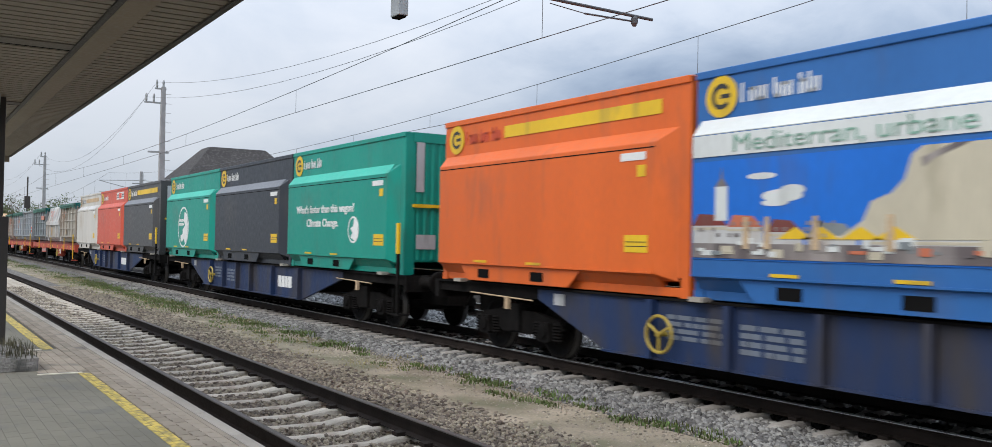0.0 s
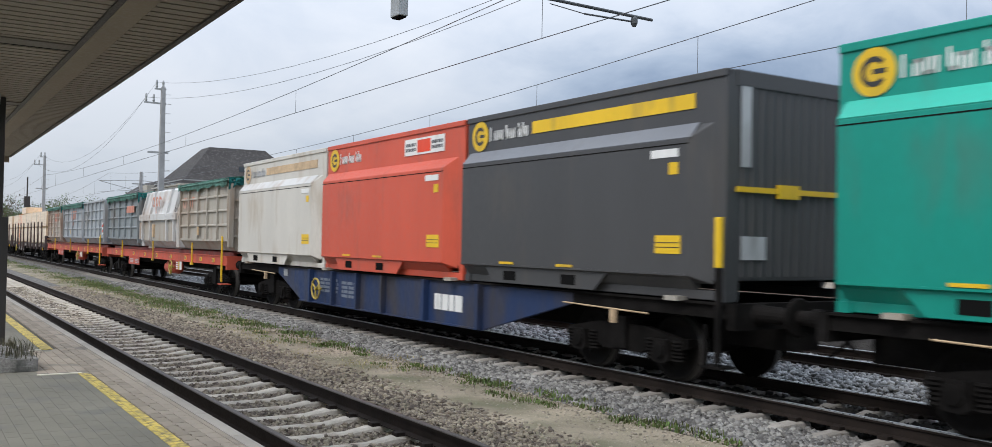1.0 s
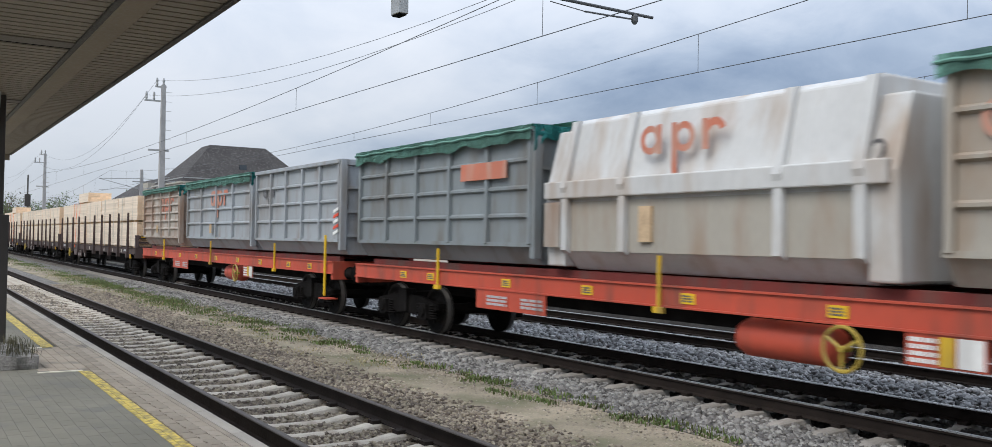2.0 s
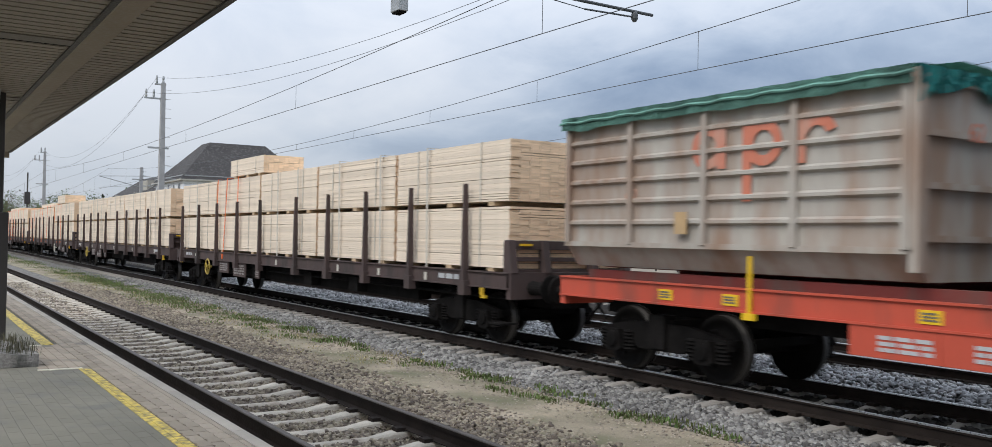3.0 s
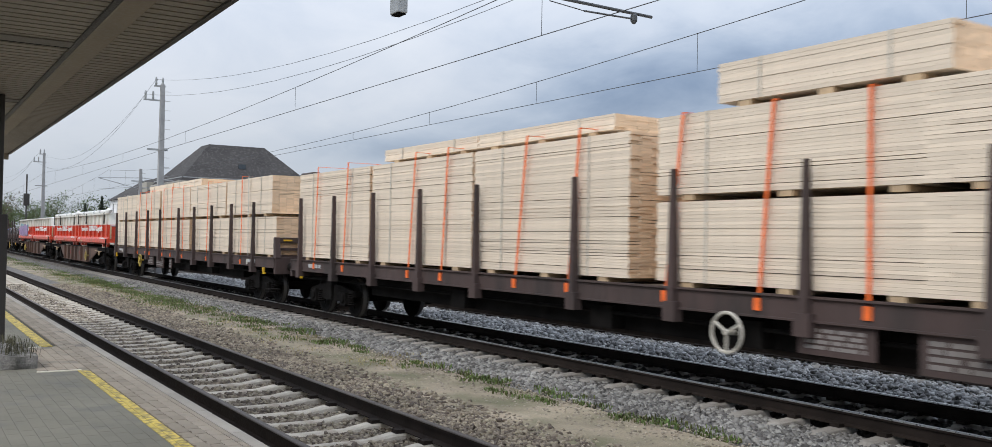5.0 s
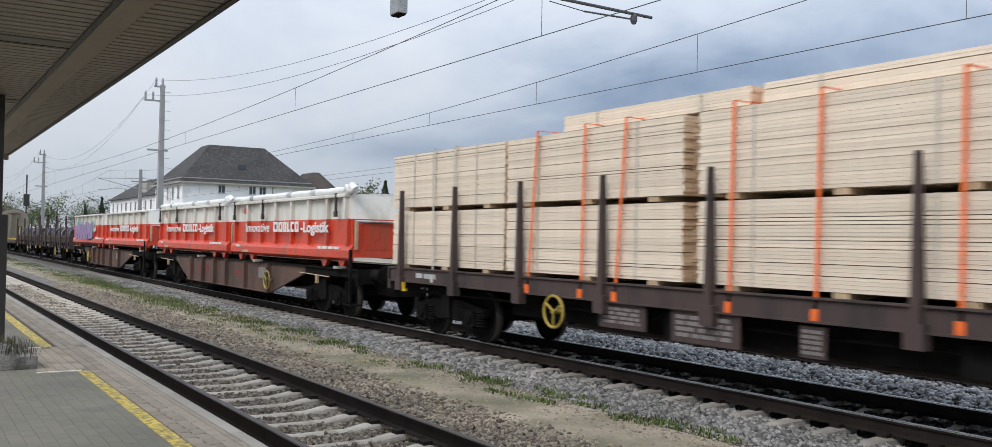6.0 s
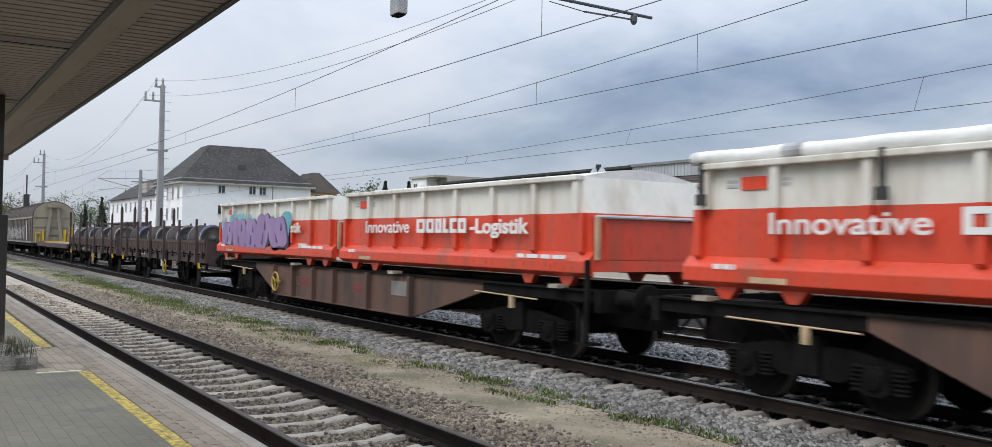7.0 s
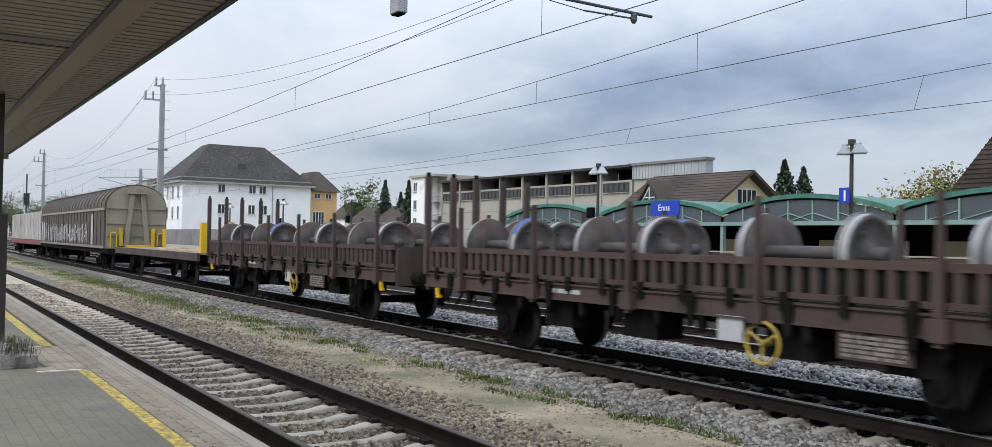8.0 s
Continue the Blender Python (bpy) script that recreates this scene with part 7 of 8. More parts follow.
def low_side_wagon(s0, s1, axles, wheel_at, label):
    L, mid = s1 - s0, (s0 + s1) / 2
    h = L / 2 - 0.62
    w = thing("low_side_wagon", label, "freight wagon", group="wagons of the train")
    part("deck", boxes((-h, h, -1.25, 1.25, 1.18, 1.25)), "floor_plank", w)
    part("underframe", boxes((-h, h, -0.45, 0.45, 0.8, 1.18)), "grime_shade", w)
    for s in (-1, 1):
        y = s * 1.30
        part("side_sill", prism(BM(), channel(y, s, 0.97, 1.225), "x", -h, h), "wagon_brown", w)
        # board coloured near black so the slots between the ribs look shaded
        part("side_board", boxes((-h + 0.05, h - 0.05, y - 0.012, y + 0.012, 1.26, 1.66)), "grime_shade", w, "low side board, blackened as shade in the slots between ribs")
        for i in range(int(2 * h / 0.24)):
            x = -h + 0.12 + 0.24 * i
            part("board_rib", prism(BM(), [(x, y + s * 0.012), (x + 0.03, y + s * 0.05), (x + 0.09, y + s * 0.05), (x + 0.12, y + s * 0.012)], "z", 1.28, 1.64), "wagon_brown", w)
        part("top_rail", boxes((-h + 0.03, h - 0.03, y - 0.05, y + 0.05, 1.64, 1.73)), "rail_brown", w, "red-brown top rail")
        for x in np.arange(-h + 0.4, h - 0.2, 0.82):
            part("hinge", boxes((x, x + 0.12, y - s * 0.0 - 0.075, y + 0.075, 1.12, 1.34)), "grime_shade", w)
            part("bracket", prism(BM(), [(x + 0.3, 0.97), (x + 0.42, 0.97), (x + 0.42, 0.80), (x + 0.34, 0.74)], "y", y - 0.04, y + 0.04), "grime_shade", w)
        for k in range(7):
            x = -h + 1.4 + 2.3 * k
            if x > h - 0.3:
                break
            part("stake", prism(BM(), [(x - 0.045, 0.9), (x + 0.045, 0.9), (x + 0.022, 2.45), (x - 0.022, 2.45)], "y", s * 1.40 - 0.04, s * 1.40 + 0.04), "wagon_brown", w)
            part("stake_pocket", boxes((x - 0.1, x + 0.1, s * 1.40 - 0.06, s * 1.40 + 0.06, 0.95, 1.18)), "wagon_brown", w)
        part("middle_rail", boxes((-h + 0.05, h - 0.05, y - 0.045, y + 0.045, 1.27, 1.34)), "wagon_brown", w)
        for x in np.arange(-h + 0.9, h - 0.9, 1.55):
            part("drop_hook", prism(BM(), [(x, 1.24), (x + 0.16, 1.24), (x + 0.13, 0.86), (x + 0.05, 0.80)], "y", y + s * 0.05, y + s * 0.09), "grime_shade", w)
    for y in (-1.36, -0.80, -0.28, 0.36, 0.95):
        post = part("end_stanchion", prism(BM(), [(-h + 0.02, 1.2), (-h + 0.13, 1.2), (-h + 0.12, 3.08), (-h + 0.03, 3.08)], "y", y - 0.055, y + 0.055), "wagon_brown", w, "tall brown end stanchion")
        part("stanchion_cap", boxes((-h + 0.045, -h + 0.105, y - 0.03, y + 0.03, 3.08, 3.16)), "grime_shade", post)
    for s in (-1, 1):
        part("end_board", boxes((s * h - 0.05, s * h + 0.05, -1.3, 1.3, 0.9, 1.7)), "wagon_brown", w)
    for a in axles:
        add_wheelset(w, a - mid)
        for s in (-1, 1):
            part("axle_guard", prism(BM(), [(a - mid - 0.5, 1.0), (a - mid + 0.5, 1.0), (a - mid + 0.2, 0.28), (a - mid - 0.2, 0.28)], "y", s * 1.08 - 0.02, s * 1.08 + 0.02), "grime_shade", w)
            bm = BM()
            for k in range(5):
                q = 0.62 - 0.1 * k
                prism(bm, [(a - mid - q, 0.78 - 0.028 * k), (a - mid + q, 0.78 - 0.028 * k), (a - mid + q, 0.80 - 0.028 * k), (a - mid - q, 0.80 - 0.028 * k)], "y", s * 1.02 - 0.05, s * 1.02 + 0.05)
            part("leaf_spring", bm, "grime_shade", w)
            b = part("axle_box", AXLEBOX, "grime_shade", w)
            b.location = (a - mid, s * 1.05, 0)
    ends(w, h)
    handwheel(w, wheel_at - mid, 0.72, -1.38)
    for i, x in enumerate((-3.1, -1.2, 1.4, 3.0)):
        part("underfloor_box", boxes((x, x + 0.7, -1.2, -0.7, 0.55, 0.95)), "grime_shade", w)
    part("data_plate", boxes((wheel_at - mid - 0.75, wheel_at - mid - 0.35, -1.34, -1.31, 0.70, 1.0)), "label_grey", w)
    part("data_plate", boxes((wheel_at - mid + 1.0, wheel_at - mid + 1.9, -1.34, -1.31, 0.66, 0.96)), "wagon_brown", w)
    scribble(w, wheel_at - mid + 1.05, wheel_at - mid + 1.85, 0.68, 0.94, -1.342, 5, "label_soft", seed=7)
    scribble(w, -2.9, -2.0, 1.06, 1.16, -1.332, 1, "label_grey", seed=5)
    for x in (-h + 0.5, h - 0.6):
        part("tow_hook", boxes((x, x + 0.06, -1.40, -1.34, 0.80, 0.96), (x, x + 0.14, -1.40, -1.34, 0.78, 0.83)), "signal_yellow", w, "yellow towing hook")
    riding(w, mid)


M["band_blue"] = paint("blue_paint_mark", (0.05, 0.12, 0.45))


def loaded_wheelset(s, k, y):
    """A spare wheelset lying with its axle along the wagon."""
    t = thing("wheelset", "spare railway wheelset, grey and rusty, lying along the wagon", "wheelset", group="spare wheelsets on the wagons")
    body = part("wheels_and_axle", LOAD_WHEELSET, "load_wheel", t)
    body.matrix_local = pose(0, y, 0, 0, 0, 90)
    if k % 3 == 0:
        arc = [(math.cos(a) * 0.46, -0.765, math.sin(a) * 0.46) for a in (1.7, 1.9, 2.1, 2.3, 2.5, 2.7)]
        part("paint_mark", tube(BM(), arc, 0.028, 6), "band_blue", body, "blue paint mark")
    MOVERS.append((t, s, 1.79))


low_side_wagon(-251.6, -236.6, (-240.5, -248.5), -242.6, "brown two-axle low-sided wagon carrying spare wheelsets")
low_side_wagon(-266.6, -251.7, (-254.8, -263.3), -258.0, "brown two-axle low-sided wagon carrying spare wheelsets")
for k, s in enumerate((-239.25, -242.42, -245.72, -249.0)):
    loaded_wheelset(s, k, -0.72)
    loaded_wheelset(s - 0.95, k + 1, 0.62)
for k, s in enumerate((-254.3, -257.8, -261.3, -264.8)):
    loaded_wheelset(s, k + 1, -0.72)
    loaded_wheelset(s - 0.15, k + 2, 0.62)


def empty_flat(s0, s1):
    L, mid = s1 - s0, (s0 + s1) / 2
    h = L / 2 - 0.62
    w = thing("plank_floor_wagon", "empty brown flat wagon with loose planks on its floor", "freight wagon", group="wagons of the train")
    for s in (-1, 1):
        part("side_sill", boxes((-h, h, s * 1.3 - 0.05, s * 1.3 + 0.05, 0.98, 1.25)), "wagon_brown", w)
    for i in range(20):
        x = -h + 2 * h * i / 20
        part("floor_board", boxes((x + 0.01, x + 2 * h / 20 - 0.01, -1.25, 1.25, 1.20, 1.255)), "floor_plank", w)
    part("underframe", boxes((-h, h, -0.45, 0.45, 0.7, 1.2)), "grime_shade", w)
    for a in (-h + 2.6, h - 2.6):
        add_wheelset(w, a)
        for s in (-1, 1):
            b = part("axle_box", AXLEBOX, "grime_shade", w)
            b.location = (a, s * 1.05, 0)
            part("axle_guard", prism(BM(), [(a - 0.5, 1.0), (a + 0.5, 1.0), (a + 0.2, 0.28), (a - 0.2, 0.28)], "y", s * 1.08 - 0.02, s * 1.08 + 0.02), "grime_shade", w)
    ends(w, h)
    for x, y, a in ((-3, 0.2, 8), (-1, -0.6, -5), (1.5, 0.3, 4), (3.4, -0.4, 10), (0.2, 0.7, -9)):
        p = part("loose_plank", boxes((-1.3, 1.3, -0.09, 0.09, 0, 0.045)), "dunnage", w)
        p.matrix_local = pose(x, y, 1.256, 0, 0, a)
    part("end_stanchion", boxes((h - 0.3, h - 0.1, -1.2, -1.0, 1.25, 2.3)), "signal_yellow", w, "yellow end stanchion")
    part("end_frame", boxes((h - 0.25, h - 0.15, -0.2, -0.05, 1.25, 2.35)), "signal_yellow", w)
    riding(w, mid)


empty_flat(-282.2, -266.7)


def hood_wagon(s0, s1):
    """A sliding-hood wagon: ribbed barrel roof, tagged sides, a braced end with yellow steps."""
    L, mid = s1 - s0, (s0 + s1) / 2
    h = L / 2 - 0.62
    w = thing("hood_wagon", "brown sliding-hood wagon with faded graffiti and yellow end steps", "freight wagon", group="wagons of the train")
    n = 16
    arch = [(-1.45, 1.12), (-1.45, 3.1)] + [(-1.45 * math.cos(math.pi * i / n), 3.1 + 1.2 * math.sin(math.pi * i / n) ** 0.85) for i in range(1, n)] + [(1.45, 3.1), (1.45, 1.12)]
    part("hood", prism(BM(), arch, "x", -h + 0.3, h - 0.3), "hood", w, "ribbed brown hood")
    for i in range(24):
        x = -h + 0.35 + (2 * h - 0.8) * i / 23
        rib = [(a * 1.02, 3.1 + (b - 3.1) * 1.03 if b > 3.1 else b) for a, b in arch]
        part("hood_rib", prism(BM(), rib, "x", x, x + 0.06), "hood", w)
    end = [(a * 0.97, 3.1 + (b - 3.1) * 0.97 if b > 3.1 else b) for a, b in arch]
    part("end_wall", prism(BM(), end, "x", h - 0.3, h - 0.22), "hood_end", w, "beige end wall")
    for z in (1.75, 2.35, 3.1):
        part("end_rib", boxes((h - 0.22, h - 0.15, -1.38, 1.38, z, z + 0.08)), "hood_end", w)
    for s in (-1, 1):
        part("end_brace", prism(BM(), [(s * 0.65, 1.2), (s * 0.4, 1.2), (s * 0.12, 3.95), (s * 0.3, 3.95)], "x", h - 0.15, h - 0.05), "hood_end", w, "slanting beige brace")
    part("end_cap", boxes((h - 0.25, h + 0.05, -0.45, 0.45, 3.85, 4.08)), "hood_end", w)
    for y in (-1.25, 0.95):
        part("end_ladder", boxes((h - 0.1, h, y, y + 0.04, 1.2, 1.95), (h - 0.1, h, y + 0.28, y + 0.32, 1.2, 1.95), (h - 0.1, h, y, y + 0.32, 1.9, 1.95)), "signal_yellow", w, "yellow end rail")
    for y in (-0.75, 0.75, 1.3):
        part("end_post", boxes((h - 0.12, h + 0.02, y - 0.08, y + 0.08, 1.1, 2.15)), "signal_yellow", w)
    part("end_board", boxes((h - 0.1, h + 0.03, -0.7, 0.7, 1.15, 1.32)), "signal_yellow", w)
    part("sill", boxes((-h, h, -1.4, 1.4, 0.9, 1.14)), "grime_shade", w)
    for side in (-1, 1):
        part("eave_rail", boxes((-h + 0.3, h - 0.3, side * 1.47 - 0.04, side * 1.47 + 0.04, 3.02, 3.14)), "hood_end", w, "pale rail along the eave")
        part("lower_rail", boxes((-h + 0.3, h - 0.3, side * 1.47 - 0.05, side * 1.47 + 0.05, 1.14, 1.26)), "label_soft", w)
    r = random.Random(3)
    bm = BM()
    x = -h + 1.0
    while x < h - 5.0:          # dripping sprayed strokes, thin and uneven
        top = 2.15 + 0.35 * r.random()
        wide = 0.07 + 0.10 * r.random()
        lean = 0.25 * (r.random() - 0.5)
        low = 1.28 + 0.25 * r.random()
        prism(bm, [(x, low), (x + wide, low + 0.05), (x + wide * 0.9 + lean, top), (x + lean, top - 0.06)], "y", -1.494, -1.488)
        if r.random() < 0.55:
            z = low + (top - low) * r.random()
            prism(bm, [(x, z), (x + 0.4 + 0.3 * r.random(), z + 0.10), (x + 0.38, z + 0.19), (x, z + 0.08)], "y", -1.493, -1.488)
        x += 0.22 + 0.30 * r.random()
    for x in (-h + 0.9, -h + 2.0, h - 3.9):
        block(bm, x, x + 0.5, -1.495, -1.488, 1.30, 2.85 if x > 0 else 2.6)
    part("graffiti", bm, "label_grey", w, "faded pale graffiti", kind="stuff")
    for s in (-1, 1):
        bogie(w, s * (h - 3.2))
    ends(w, h)
    riding(w, mid)


hood_wagon(-308.6, -282.8)


M["wagon_dark_red"] = paint("dark_red_wagon_paint", (0.20, 0.03, 0.035), amount=0.3)


def tail_wagon(s0, s1):
    L, mid = s1 - s0, (s0 + s1) / 2
    h = L / 2 - 0.62
    w = thing("flat_wagon", "dark red flat wagon at the far end of the train", "freight wagon", group="wagons of the train")
    part("frame", boxes((-h, h, -1.3, 1.3, 0.95, 1.3)), "wagon_dark_red", w)
    for s in (-1, 1):
        bogie(w, s * (h - 2.4))
    ends(w, h)
    riding(w, mid)
    c = thing("stanchion_load", "white ribbed container on the last wagon seen", "container")
    part("body", boxes((-h + 0.2, h - 0.2, -1.25, 1.25, 1.32, 3.4)), "bin_white", c)
    for i in range(20):
        x = -h + 0.3 + (2 * h - 0.8) * i / 19
        part("rib", boxes((x, x + 0.14, -1.33, -1.25, 1.34, 3.38)), "bin_white", c)
    riding(c, mid)


tail_wagon(-330.0, -308.7)


# ---------------------------------------------------------------- masts and fittings of the overhead line
def mast(x, y, top, label, reach=()):
    t = thing("catenary_mast", label, "mast", group="overhead line masts")
    z0 = -0.7
    bm = BM()
    a = [bm.verts.new((x + dx, y + dy, z0)) for dx, dy in ((-0.2, -0.2), (0.2, -0.2), (0.2, 0.2), (-0.2, 0.2))]
    b = [bm.verts.new((x + dx, y + dy, top)) for dx, dy in ((-0.11, -0.11), (0.11, -0.11), (0.11, 0.11), (-0.11, 0.11))]
    for i in range(4):
        bm.faces.new((a[i], a[(i + 1) % 4], b[(i + 1) % 4], b[i]))
    bm.faces.new(b); bm.faces.new(a[::-1])
    part("pole", bm, "mast", t, bevel=0.02)
    for i in range(14):
        z = 3.0 + i * (top - 3.4) / 13
        part("climbing_rung", rod(BM(), (x + 0.05, y + 0.1, z), (x + 0.1, y + 0.42, z), 0.012, 5), "steel", t)
    for z, off in ((top - 0.15, (-0.35, 0.0)), (top - 0.95, (-0.9, -0.5))) if top > 8 else ():
        part("crossarm", boxes((x - 0.06, x + 0.06, y + off[0] - 0.1, y + 0.15, z, z + 0.08)), "steel", t)
        for o in off:
            part("insulator", lathe(BM(), [(0, 0.04), (0.1, 0.07), (0.2, 0.05), (0.3, 0.07), (0.45, 0.04)], (x, y + o, z + 0.08), "z", 10), "steel", t)
    # cantilevers to the tracks on both sides
    for yy in reach:
        part("cantilever", rod(BM(), (x, y, 6.9), (x, yy, 6.75), 0.03, 6), "steel", t)
        part("cantilever_strut", rod(BM(), (x, y, 5.9), (x, yy, 6.75), 0.03, 6), "steel", t)
        part("steady_arm", rod(BM(), (x, y, 6.1), (x, yy, 5.75), 0.02, 6), "steel", t)
    part("side_bracket", boxes((x - 0.05, x + 0.05, y - 0.75, y + 0.35, 6.55, 6.65)), "steel", t)
    return t


mast(-53.6, 12.2, 10.25, "tall grey concrete catenary mast with rungs and crossarms")
mast(-103.5, 12.2, 9.9, "tall grey concrete catenary mast with rungs and crossarms")
mast(-153.0, 12.2, 9.9, "distant grey catenary mast beside the tracks", (CENTRE_MAIN,))
mast(-205.0, 12.2, 9.9, "distant grey catenary mast beside the tracks")
mast(-86.6, 18.0, 7.7, "grey catenary mast between the far tracks", (CENTRE_THIRD, CENTRE_FOURTH))


def feeder(points, label):
    ob = wire_line("feeder_wire", points, 0.007, label, "feeder wires")
    put_mat(ob, "wire")


def hang(a, b, sag, n=14):
    a, b = Vector(a), Vector(b)
    return [a.lerp(b, i / n) - Vector((0, 0, 4 * sag * (i / n) * (1 - i / n))) for i in range(n + 1)]


for za, ya, end in ((10.5, 11.85, 8.15), (9.62, 11.3, 7.75)):
    feeder(hang((-53.6, ya, za), (-4.0, ya, end), 1.35), "dark feeder wire strung between mast tops")
    feeder(hang((-103.5, ya, za - 0.4), (-53.6, ya, za), 2.3), "dark feeder wire strung between mast tops")
    feeder(hang((-153, ya, za - 0.4), (-103.5, ya, za - 0.4), 1.2), "dark feeder wire strung between mast tops")


def hanging_cantilever():
    """A short cantilever hung over the main track, its top out of sight."""
    t = thing("cantilever", "dark steel cantilever holding the contact wire", "cantilever")
    x = -12.0
    part("tube", rod(BM(), (x, 8.2, 5.80), (x, 10.82, 5.77), 0.028, 8), "wire", t)
    part("steady_arm", rod(BM(), (x, 10.4, 5.68), (x, 9.35, 5.66), 0.016, 8), "wire", t)
    part("clamp", lathe(BM(), [(-0.08, 0.03), (-0.03, 0.06), (0.05, 0.06), (0.1, 0.03)], (x, 10.42, 5.68), "z", 10), "wire", t)
    part("stay_wire", rod(BM(), (x, 8.65, 5.72), (x, 9.35, 5.66), 0.008, 6), "wire", t)
    part("drop_post", rod(BM(), (x, 8.2, 5.80), (x, 8.2, 9.0), 0.05, 8), "steel", t)
    part("beam", boxes((x - 0.2, x + 0.2, 5.6, 23.3, 8.9, 9.3)), "steel", t)
    part("end_post", boxes((x - 0.15, x + 0.15, 23.0, 23.3, -0.6, 8.9)), "steel", t)


hanging_cantilever()


def hanging_lamp():
    t = thing("hanging_lamp", "small grey lamp box hanging over the near track", "lamp")
    x, y = -12.04, 6.0
    part("housing", boxes((x - 0.13, x + 0.13, y - 0.08, y + 0.08, 5.12, 5.5)), "steel", t, bevel=0.012)
    part("stem", rod(BM(), (x, y, 5.5), (x, y, 8.92), 0.02, 6), "steel", t)
    part("lens", boxes((x - 0.11, x + 0.11, y - 0.06, y + 0.06, 5.10, 5.12)), "dark", t)


hanging_lamp()


# ---------------------------------------------------------------- platform one and what stands behind it
setting("far_platform", boxes((X0, X1, 23.6, 33.0, -0.6, 0.5)), "paver", "grey far platform with a pale edge", "platform")
setting("far_platform_edge", boxes((X0, X1, 23.55, 23.95, 0.5, 0.515)), "kerb", "pale edge of the far platform", "kerb")


def platform_lamp(x, y=30.0, top=5.8, sign=False):
    t = thing("street_lamp", "twin platform lamp with pale pyramid shades" + (" and a blue number sign" if sign else ""), "lamp", group="platform lamps")
    part("pole", rod(BM(), (x, y, 0.5), (x, y, top), 0.09, 10, 0.07), "post", t)
    part("arm", boxes((x - 0.4, x + 0.4, y - 0.03, y + 0.03, top - 0.12, top - 0.06)), "steel", t)
    for s in (-1, 1):
        part("shade", lathe(BM(), [(-0.40, 0.40), (-0.36, 0.40), (0.0, 0.06), (0.02, 0.02)], (x + s * 0.30, y, top - 0.05), "z", 4), "lamp_shade", t, "pale pyramid lamp shade")
    part("top", boxes((x - 0.1, x + 0.1, y - 0.1, y + 0.1, top - 0.1, top + 0.1)), "post", t)
    if sign:
        part("number_sign", boxes((x - 0.28, x + 0.16, y - 0.35, y - 0.30, 3.5, 4.08)), "sign_blue", t, "blue platform sign with a white figure")
        words("1", 0.55, "sign_white", t, (x - 0.16, y - 0.36, 3.59), bold=0.012)
        part("sign_stay", boxes((x - 0.1, x, y - 0.33, y, 3.6, 3.68)), "post", t)
    else:
        part("clock_box", boxes((x - 0.55, x - 0.1, y - 0.3, y - 0.1, 3.1, 3.65)), "dark", t)
    return t


platform_lamp(-22.1, sign=True)
platform_lamp(-37.1)
for x in (-86.0, -70.0, -103.0):
    platform_lamp(x, 31, 5.4)


def name_sign():
    t = thing("station_sign", "blue station name sign with white letters on posts", "sign")
    part("panel", boxes((-33.0, -31.15, 29.9, 30.0, 3.17, 3.86)), "sign_blue", t)
    words("Enns", 0.42, "sign_white", t, (-32.5, 29.88, 3.40))
    for x in (-32.8, -31.35):
        part("post", rod(BM(), (x, 30.05, 0.5), (x, 30.05, 3.9), 0.05, 8), "post", t)


name_sign()


def arch_shed():
    """A long glazed shed with a row of shallow green arches."""
    t = thing("platform_shelter", "long glazed shelter under a row of green arched roofs", "shelter")
    cuts = (-51.7, -41.95, -32.4, -23.0, -13.4, -3.8)
    y = 34.0
    for a, b in zip(cuts, cuts[1:]):
        n = 14
        low, rise = 3.5, 0.72
        top = [(a + (b - a) * i / n, low + rise * math.sin(math.pi * i / n) ** 0.8) for i in range(n + 1)]
        band = top + [(x, z - 0.2) for x, z in reversed(top)]
        part("arch_fascia", prism(BM(), band, "y", y - 0.08, y + 0.02), "green_trim", t, "weathered green curved fascia")
        roof = top + [(x, z - 0.12) for x, z in reversed(top)]
        part("arch_roof", prism(BM(), roof, "y", y + 0.02, y + 6), "green_trim", t)
        glass = [(x, z - 0.28) for x, z in top] + [(b, 2.95), (a, 2.95)]
        part("glazing", prism(BM(), glass, "y", y + 0.06, y + 0.09), "shed_glass", t, "dull grey glazing")
        for i in range(0, n + 1, 2):
            x, z = top[i]
            part("mullion", boxes((x - 0.035, x + 0.035, y - 0.02, y + 0.06, 2.95, z - 0.28)), "green_frame", t)
            if 0 < i < n - 1:
                part("brace", rod(BM(), (x, y + 0.02, 2.97), (top[i + 2][0] if i < n / 2 else top[i - 2][0], y + 0.02, 3.35), 0.025, 5), "green_frame", t)
        part("beam", boxes((a, b, y - 0.05, y + 0.15, 2.80, 2.98)), "green_frame", t)
        part("column", boxes((a - 0.1, a + 0.1, y, y + 0.2, 0.5, 2.8)), "green_frame", t)
        # ceiling and back wall are coloured near black as the shade under the roof
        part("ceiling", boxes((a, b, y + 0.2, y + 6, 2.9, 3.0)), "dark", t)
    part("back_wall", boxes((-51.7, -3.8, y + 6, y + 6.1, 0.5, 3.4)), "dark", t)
    for i in range(14):
        x = -51 + 3.3 * i
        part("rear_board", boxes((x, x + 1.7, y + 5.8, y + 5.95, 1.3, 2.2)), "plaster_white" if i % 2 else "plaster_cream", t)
    part("rail_fence", boxes((-51.7, -3.8, y - 0.5, y - 0.46, 1.5, 1.56), (-51.7, -3.8, y - 0.5, y - 0.46, 1.15, 1.2)), "kerb", t, "pale rail")


arch_shed()


